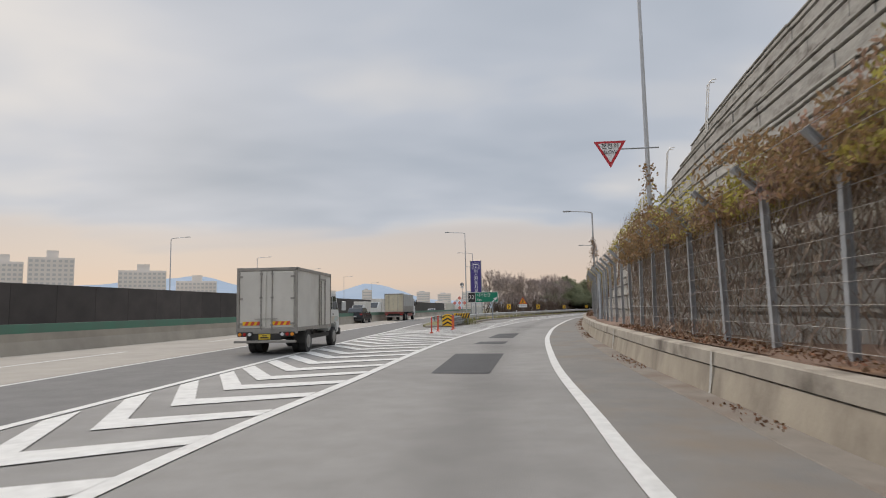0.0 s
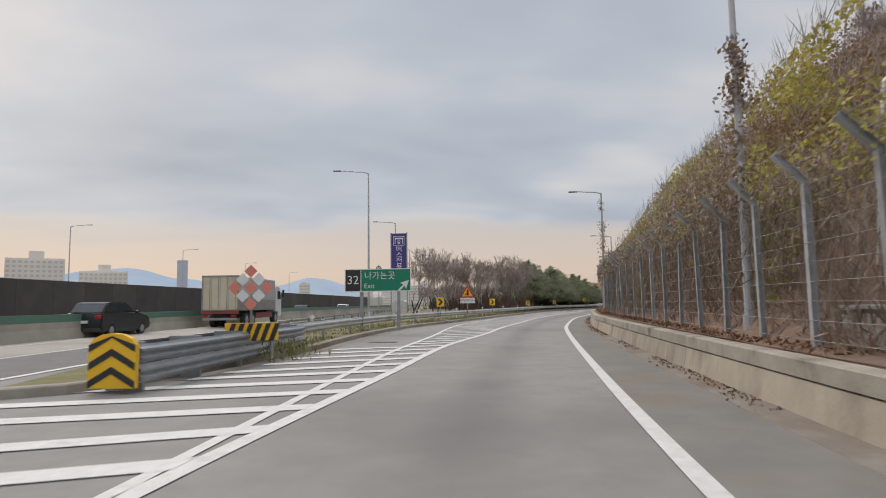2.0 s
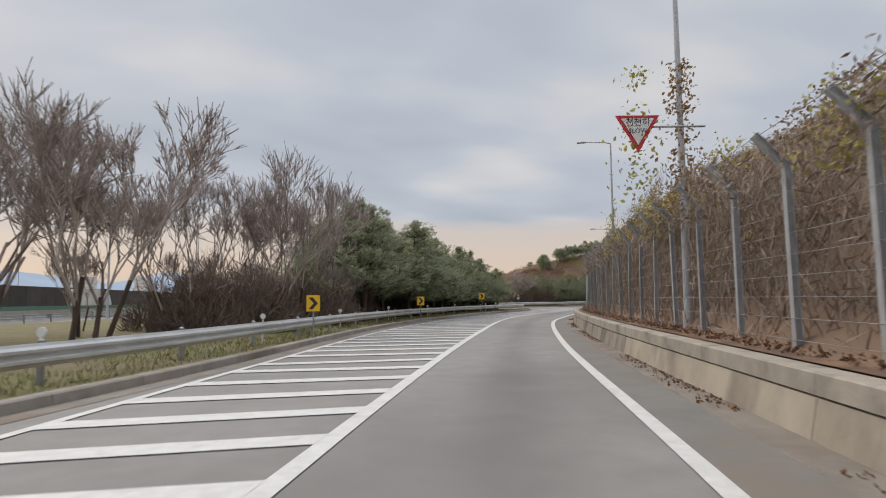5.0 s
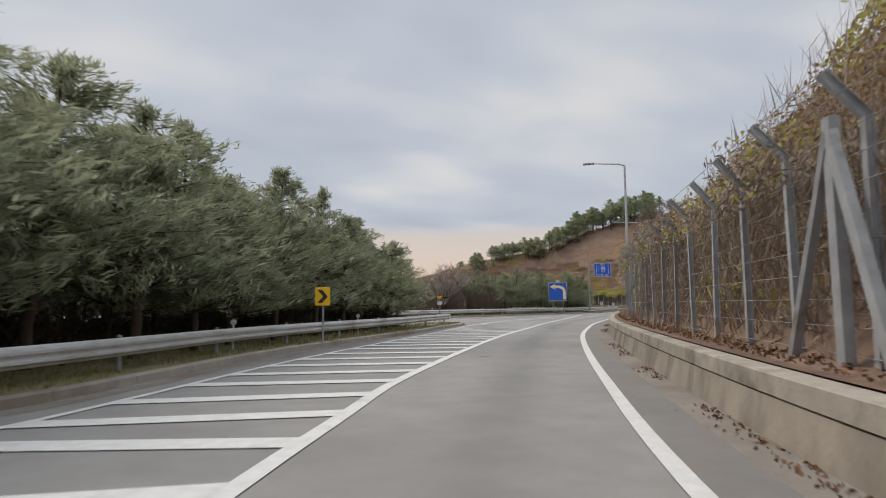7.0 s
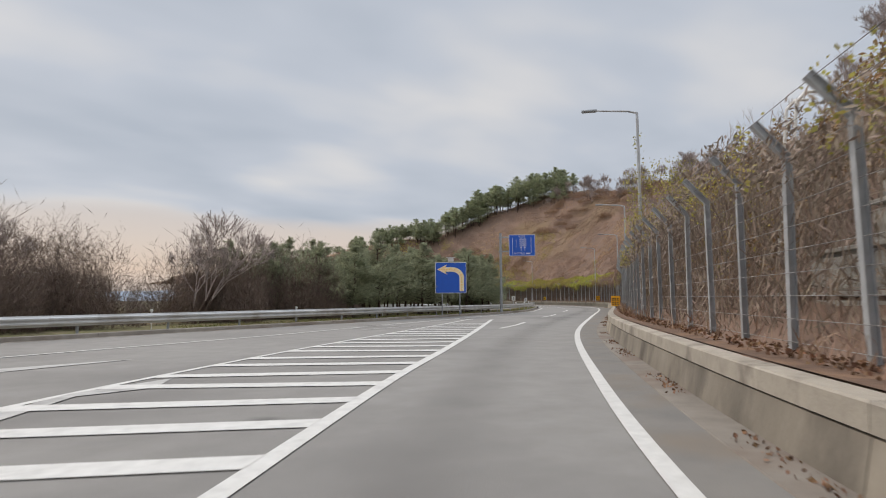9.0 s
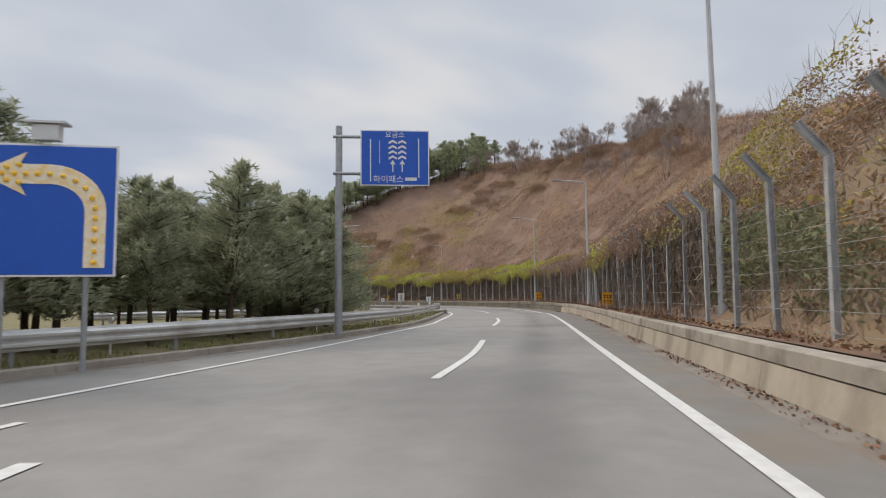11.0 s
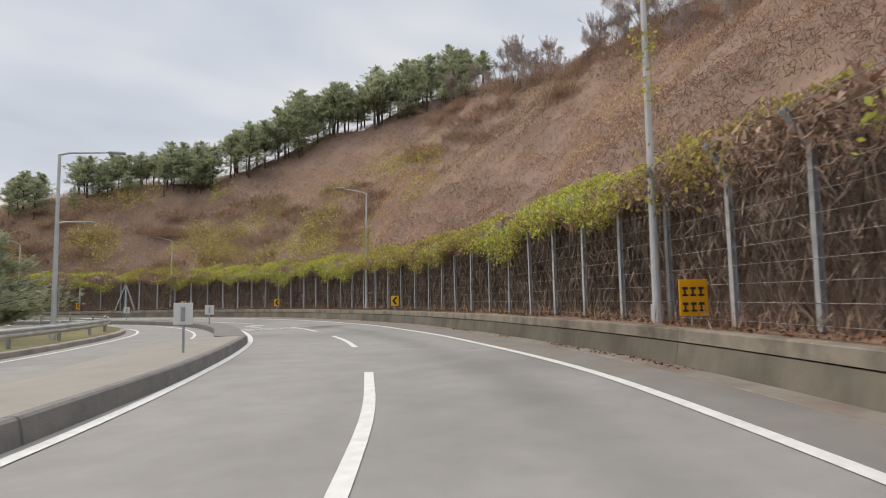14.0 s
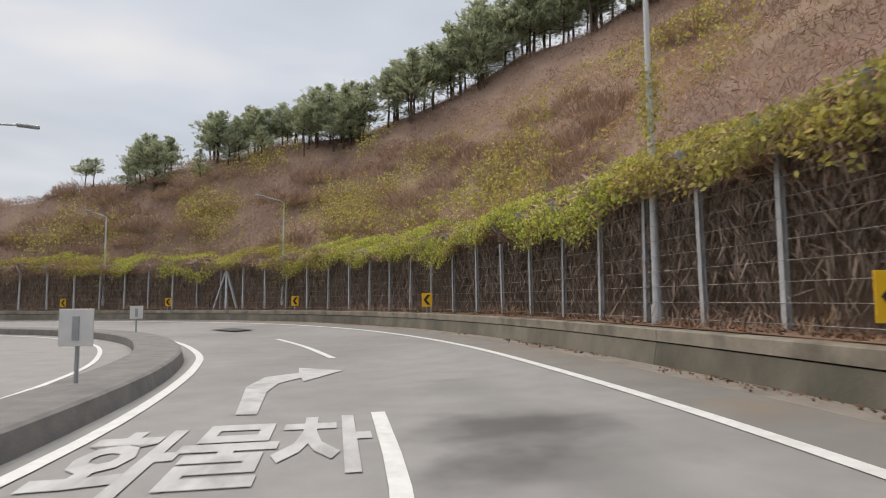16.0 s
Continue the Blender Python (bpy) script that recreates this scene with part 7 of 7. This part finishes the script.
        part("mudguard", hull([(0.85, 0.35), (0.85, 0.75), (1.0, 0.82), (1.75, 0.82), (1.88, 0.75), (1.9, 0.6), (1.75, 0.76), (1.0, 0.76), (0.9, 0.7), (0.89, 0.35)], sx * 0.85 - 0.2, sx * 0.85 + 0.2, 0.008), M_CHASSIS, g)
        wheel(g, sx * 0.86, 5.15, 0.39, 0.24, sx)
        part("side_guard", boxes((sx * 0.9 - 0.03, sx * 0.9 + 0.03, 2.0, 4.5, 0.45, 0.6)), M_CHASSIS, g)
    part("cab", hull([(4.5, 0.62), (4.5, 2.1), (4.62, 2.22), (5.55, 2.2), (6.05, 1.5), (6.12, 1.2), (6.12, 0.55), (5.75, 0.5), (5.6, 0.85), (5.4, 0.93), (4.9, 0.93), (4.72, 0.8), (4.65, 0.62)], -0.96, 0.96, 0.05), M_CABWHITE, g)
    for sx in (-0.965, 0.965):
        part("side_window", hull([(4.98, 1.5), (4.98, 2.05), (5.45, 2.06), (5.86, 1.5)], sx - 0.008, sx + 0.008, 0.004), M_GLASSDARK, g)
        part("quarter_window", hull([(4.62, 1.5), (4.64, 2.02), (4.86, 2.04), (4.86, 1.5)], sx - 0.008, sx + 0.008, 0.004), M_GLASSDARK, g)
        mi = part("mirror", box(bmesh.new(), sx * 1.22 - 0.09, sx * 1.22 + 0.09, 6.05, 6.14, 1.45, 1.85, 0.03), M_CABWHITE, g)
        part("mirror_arm", tube(bmesh.new(), (sx, 5.95, 1.75), (sx * 1.2, 6.08, 1.8), 0.015), M_CHASSIS, mi)
        part("door_handle", boxes((sx - 0.015, sx + 0.015, 5.0, 5.12, 1.28, 1.33)), M_CHASSIS, g)
        part("livery_band", boxes((sx - 0.004, sx + 0.004, 4.7, 5.9, 1.0, 1.22)), mat("faded_livery", (0.35, 0.5, 0.52), (0.6, 0.42, 0.3), 3, 0.4), g, "faded blue and orange livery")
    part("windscreen", hull([(5.62, 2.1), (5.64, 2.12), (6.06, 1.52), (6.04, 1.5)], -0.85, 0.85, 0.003), M_GLASSDARK, g)
    part("front_bumper", box(bmesh.new(), -1.0, 1.0, 5.95, 6.22, 0.42, 0.72, 0.04), M_CHASSIS, g)
    return g


box_truck(-5.95, 20.2, -4)


def cargo_truck(x, y, yaw):
    g = thing("cargo_truck", "cream wing-body cargo truck with a dull red frame", "truck", loc=(x, y, 0), yaw=yaw)
    part("body", box(bmesh.new(), -1.22, 1.22, 0, 8.2, 1.12, 3.45, 0.05), M_GREYTARP, g)
    for k in range(4):
        a = -1.16 + 0.58 * k
        d = part("rear_panel", box(bmesh.new(), a + 0.012, a + 0.568, -0.04, 0.0, 1.2, 3.36, 0.015), M_CREAM, g)
        part("lock_rod", tube(bmesh.new(), (a + 0.46, -0.06, 1.2), (a + 0.46, -0.06, 3.34), 0.016, n=6), M_ALU, d)
    for r in ((-1.25, -1.15, -0.05, 0.05, 1.1, 3.5), (1.15, 1.25, -0.05, 0.05, 1.1, 3.5), (-1.25, 1.25, -0.05, 0.05, 3.38, 3.5)):
        part("rear_frame", box(bmesh.new(), *r, 0.012), M_ALU, g)
    part("tail_beam", box(bmesh.new(), -1.25, 1.25, -0.06, 0.1, 0.92, 1.14, 0.01), M_REDFRAME, g)
    part("rear_bumper", box(bmesh.new(), -1.15, 1.15, -0.08, 0.02, 0.5, 0.66, 0.01), M_ALU, g)
    part("lower_side", boxes((-1.24, -1.2, 0.1, 8.2, 1.14, 1.9), (1.2, 1.24, 0.1, 8.2, 1.14, 1.9)), M_ALU, g)
    part("underframe", boxes((-0.5, 0.5, 0.2, 10, 0.6, 1.1)), M_CHASSIS, g)
    for sx in (-1, 1):
        for yy in (1.7, 2.95, 8.4):
            wheel(g, sx * 1.05, yy, 0.48, 0.34, sx)
        part("tail_light", boxes((sx * 0.95 - 0.18, sx * 0.95 + 0.18, -0.09, -0.06, 0.74, 0.86)), M_LIGHTRED, g)
        part("side_guard", boxes((sx * 1.14 - 0.03, sx * 1.14 + 0.03, 3.7, 7.6, 0.55, 0.95)), M_REDFRAME, g)
        part("mirror", box(bmesh.new(), sx * 1.38 - 0.08, sx * 1.38 + 0.08, 9.9, 10.0, 2.1, 2.75, 0.03), M_CHASSIS, g)
    part("cab", hull([(8.35, 0.8), (8.35, 2.9), (8.5, 3.0), (9.7, 2.95), (10.05, 2.0), (10.08, 0.6), (9.2, 0.6), (9.1, 0.95), (8.6, 0.95), (8.45, 0.8)], -1.2, 1.2, 0.06), M_CABWHITE, g)
    for sx in (-1.205, 1.205):
        part("side_window", hull([(8.9, 1.95), (8.9, 2.6), (9.6, 2.62), (9.9, 1.95)], sx - 0.008, sx + 0.008, 0.004), M_GLASSDARK, g)
    return g


cargo_truck(-6.3, 77.0, -6)


def car(kind, label, x, y, yaw, paint_m, length=4.5, width=1.8, height=1.45, boxy=0.0):
    g = thing(kind, label, "car", "motorway cars", loc=(x, y, 0), yaw=yaw)
    L, H = length, height
    tail = 0.08 + 0.12 * (1 - boxy)
    side = [(0.05, 0.3), (0.0, 0.62), (0.08, H * 0.66), (tail * L * 0.55, H * 0.69), (L * 0.78, H * 0.66), (L * 0.97, H * 0.55), (L, 0.5), (L * 0.98, 0.28), (L * 0.9, 0.22), (0.1 * L, 0.22)]
    part("body", hull(side, -width / 2, width / 2, 0.07), paint_m, g)
    a = 0.05 * L if boxy > 0.5 else 0.14 * L
    cab = [(a, H * 0.68), (a + 0.1 * L, H * 0.97), (a + 0.17 * L, H), (L * 0.52, H * 0.99), (L * 0.72, H * 0.68)]
    part("cabin", hull(cab, -width * 0.43, width * 0.43, 0.05), paint_m, g)
    win = [(a + 0.05 * L, H * 0.71), (a + 0.12 * L, H * 0.94), (L * 0.51, H * 0.95), (L * 0.66, H * 0.71)]
    for sx in (-1, 1):
        part("side_window", hull(win, sx * width * 0.435 - 0.006, sx * width * 0.435 + 0.006, 0.003), M_GLASSDARK, g)
        for yy in (0.19 * L, 0.81 * L):
            wheel(g, sx * (width / 2 - 0.1), yy, 0.32, 0.2, sx)
        part("tail_light", box(bmesh.new(), sx * width * 0.4 - 0.14, sx * width * 0.4 + 0.14, -0.02, 0.08, H * 0.52, H * 0.62, 0.02), M_LIGHTRED, g)
        part("mirror", box(bmesh.new(), sx * (width / 2 + 0.08) - 0.08, sx * (width / 2 + 0.08) + 0.08, L * 0.64, L * 0.68, H * 0.66, H * 0.74, 0.02), paint_m, g)
    part("rear_window", hull([(a + 0.01 * L, H * 0.72), (a + 0.09 * L, H * 0.94), (a + 0.095 * L, H * 0.94), (a + 0.02 * L, H * 0.72)], -width * 0.38, width * 0.38, 0.002), M_GLASSDARK, g)
    part("number_plate", boxes((-0.26, 0.26, -0.02, 0.02, H * 0.4, H * 0.48)), M_WHITE, g)
    part("bumper", box(bmesh.new(), -width * 0.47, width * 0.47, -0.04, 0.2, 0.26, 0.46, 0.04), M_CHASSIS, g)


car("suv", "black sport utility vehicle on the motorway", -9.9, 66.5, -6, M_CARBLACK, 4.7, 1.9, 1.72, 1.0)
car("sedan", "dark grey sedan on the motorway", -6.4, 112.0, -6, M_CARGREY)
car("hatchback", "white hatchback on the motorway", -2.6, 131.0, -6, M_CARWHITE, 4.2, 1.8, 1.5, 1.0)


def van_truck(x, y, yaw, label, length=6.0, h=2.9):
    g = thing("small_truck", label, "truck", "distant trucks", loc=(x, y, 0), yaw=yaw)
    part("box", box(bmesh.new(), -1.1, 1.1, 0, length * 0.7, 0.8, h, 0.04), M_BOXWHITE, g)
    part("cab", hull([(length * 0.72, 0.5), (length * 0.72, h * 0.8), (length * 0.9, h * 0.8), (length, h * 0.5), (length, 0.5)], -1.0, 1.0, 0.06), M_CABWHITE, g)
    part("windscreen", hull([(length * 0.905, h * 0.76), (length * 0.915, h * 0.78), (length * 1.002, h * 0.53), (length * 0.992, h * 0.51)], -0.85, 0.85, 0.003), M_GLASSDARK, g)
    part("underframe", boxes((-0.5, 0.5, 0.1, length * 0.9, 0.45, 0.8)), M_CHASSIS, g)
    for sx in (-1, 1):
        for yy in (length * 0.18, length * 0.83):
            wheel(g, sx * 0.92, yy, 0.4, 0.25, sx)
        part("tail_light", boxes((sx * 0.9 - 0.12, sx * 0.9 + 0.12, -0.04, 0.0, 0.65, 0.8)), M_LIGHTRED, g)


van_truck(1.8, 165, -7, "white box truck far ahead on the motorway")
van_truck(-14.6, 112, 174, "white box van on the opposite carriageway", 6.0, 3.0)
van_truck(-12.6, 128, 174, "white articulated truck on the opposite carriageway", 11.0, 3.7)

# ---- motorway median and far side ----
M_MEDIAN = mat("median_concrete", (0.38, 0.34, 0.28), (0.3, 0.27, 0.225), 0.8, 0.85, stain=(0.24, 0.21, 0.18))
M_MEDGREEN = mat("faded_green_band", (0.08, 0.2, 0.14), (0.1, 0.17, 0.13), 1, 0.7)
M_NOISE = mat("brown_noise_panel", (0.05, 0.043, 0.04), (0.07, 0.06, 0.055), 0.6, 0.8, rand=0.15)
MEDIAN = Line([(-20.5, -30), (-18.5, 0), (-16, 23), (-12.3, 50), (-8.9, 75.4), (-4.8, 105), (1.5, 150), (9, 205), (16, 260)])
v, f = sweep(MEDIAN, 0, MEDIAN.length, [(-0.3, 0), (-0.14, 0.5), (-0.12, 0.8), (0.12, 0.8), (0.14, 0.5), (0.3, 0)], 4)
structure("median_barrier", mesh_of("median_barrier", v, f, M_MEDIAN), "stained concrete median barrier of the motorway", "median barrier")
v, f = sweep(MEDIAN, 0, MEDIAN.length, [(-0.12, 0.802), (-0.12, 1.15), (0.12, 1.15), (0.12, 0.802)], 4)
structure("median_screen", mesh_of("median_screen", v, f, M_MEDGREEN), "faded green band along the top of the median", "median screen")
noise_wall = thing("noise_wall", "dark brown noise barrier along the far side", "noise barrier", kind="structure")
s = 0.0
while s < MEDIAN.length - 5:
    part("panel", mesh_of("panel", *sweep(MEDIAN, s, s + 3.97, [(-15.1, 0), (-15.1, 3.7), (-14.95, 3.7), (-14.95, 0)], 4), M_NOISE), None, noise_wall)
    s += 4.0

# white pylon beside the far lanes
g = thing("pylon", "tall plain pale advertising pylon", "pylon", loc=(-34.7, 154, 0), yaw=20)
part("shaft", box(bmesh.new(), -0.95, 0.95, -0.3, 0.3, 0, 10.3, 0.05), mat("pale_pylon", (0.5, 0.55, 0.62), (0.46, 0.51, 0.58), 0.5, 0.5), g)

# ---- town and mountains ----
M_APT = mat("apartment_render", (0.82, 0.77, 0.72), (0.76, 0.71, 0.67), 0.05, 0.85)
M_APTWIN = mat("apartment_window", (0.56, 0.55, 0.54), (0.62, 0.61, 0.6), 0.2, 0.3)


def tower(x, y, yaw, w, d, floors, bays, label):
    g = thing("apartment_block", label, "building", "apartment blocks", loc=(x, y, 0), yaw=yaw)
    h = 2.9 * floors
    part("wall", box(bmesh.new(), -w / 2, w / 2, 0, d, 0, h), M_APT, g)
    part("roof", boxes((-w * 0.12, w * 0.14, 2, d - 2, h, h + 5.5), (-w / 2, w / 2, 0.3, 0.6, h, h + 0.9)), M_APT, g)
    wm = bpy.data.meshes.new("window")
    bm = box(bmesh.new(), -0.9, 0.9, -0.12, 0.02, 0, 1.5)
    bm.to_mesh(wm)
    bm.free()
    wm.materials.append(M_APTWIN)
    for fl in range(1, floors):
        for b in range(bays):
            part("window", wm, None, g, m=Matrix.Translation((-w / 2 + (b + 0.5) * w / bays, 0, 2.9 * fl + 0.7)))


tower(-216, 428, 26, 31, 14, 11, 10, "pale apartment block with rows of small windows")
tower(-196, 474, 22, 30, 14, 9, 10, "pale apartment block beyond the noise barrier")
tower(-249, 378, 33, 25, 14, 13, 8, "pale apartment block at the edge of town")
tower(-272, 368, 36, 20, 14, 12, 7, "pale apartment block at the edge of town")
rb = random.Random(31)
for k in range(22):
    az = radians(rb.uniform(-4, 16))
    D = rb.uniform(700, 1000)
    w, h = rb.uniform(10, 30), rb.choice((7, 9, 12, 14, 22, 26))
    g = thing("town_building", "small pale building in the distant town", "building", "distant town", loc=(-math.sin(az) * D, math.cos(az) * D, 0), yaw=math.degrees(az))
    part("wall", box(bmesh.new(), -w / 2, w / 2, 0, 12, 0, h), M_APT, g)
    part("roof", boxes((-w * 0.3, w * 0.1, 2, 8, h, h + 1.6)), M_APTWIN, g)
    for r in range(int(h / 3.5)):
        part("window_band", boxes((-w * 0.44, w * 0.44, -0.15, 0.0, 3.5 * r + 1.2, 3.5 * r + 2.6)), M_APTWIN, g)

# distance haze is painted on the mountains as a faint blue glow
M_MOUNT = bpy.data.materials.new("mountain_haze_glow")
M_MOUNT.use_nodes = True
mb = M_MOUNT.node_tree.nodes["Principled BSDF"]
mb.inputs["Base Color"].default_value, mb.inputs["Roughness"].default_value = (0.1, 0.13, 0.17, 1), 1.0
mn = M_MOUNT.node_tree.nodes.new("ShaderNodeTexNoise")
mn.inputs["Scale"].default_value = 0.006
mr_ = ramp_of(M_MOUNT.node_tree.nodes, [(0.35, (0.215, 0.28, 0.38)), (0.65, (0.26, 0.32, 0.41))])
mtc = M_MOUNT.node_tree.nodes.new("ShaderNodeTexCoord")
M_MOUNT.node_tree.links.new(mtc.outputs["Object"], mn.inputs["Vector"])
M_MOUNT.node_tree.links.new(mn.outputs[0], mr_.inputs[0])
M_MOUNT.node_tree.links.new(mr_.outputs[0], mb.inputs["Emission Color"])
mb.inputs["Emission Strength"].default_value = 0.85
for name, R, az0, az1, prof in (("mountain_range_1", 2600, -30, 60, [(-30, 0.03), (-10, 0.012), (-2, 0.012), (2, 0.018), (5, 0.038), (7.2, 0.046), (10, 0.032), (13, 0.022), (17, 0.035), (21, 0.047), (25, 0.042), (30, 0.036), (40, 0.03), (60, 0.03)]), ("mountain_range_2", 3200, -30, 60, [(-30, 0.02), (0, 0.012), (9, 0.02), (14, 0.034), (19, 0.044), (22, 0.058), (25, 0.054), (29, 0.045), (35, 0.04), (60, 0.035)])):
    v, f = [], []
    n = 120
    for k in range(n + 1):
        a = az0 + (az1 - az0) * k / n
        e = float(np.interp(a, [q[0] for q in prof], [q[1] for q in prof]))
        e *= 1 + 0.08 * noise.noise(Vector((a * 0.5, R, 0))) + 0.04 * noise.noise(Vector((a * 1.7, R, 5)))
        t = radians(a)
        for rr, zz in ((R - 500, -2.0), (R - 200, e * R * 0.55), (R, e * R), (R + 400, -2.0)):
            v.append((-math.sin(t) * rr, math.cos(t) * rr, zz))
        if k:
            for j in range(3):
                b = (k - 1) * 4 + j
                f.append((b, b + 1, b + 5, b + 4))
    structure(name, mesh_of(name, v, f, M_MOUNT, True), "mountain range on the horizon with blue haze painted in", "backdrop")
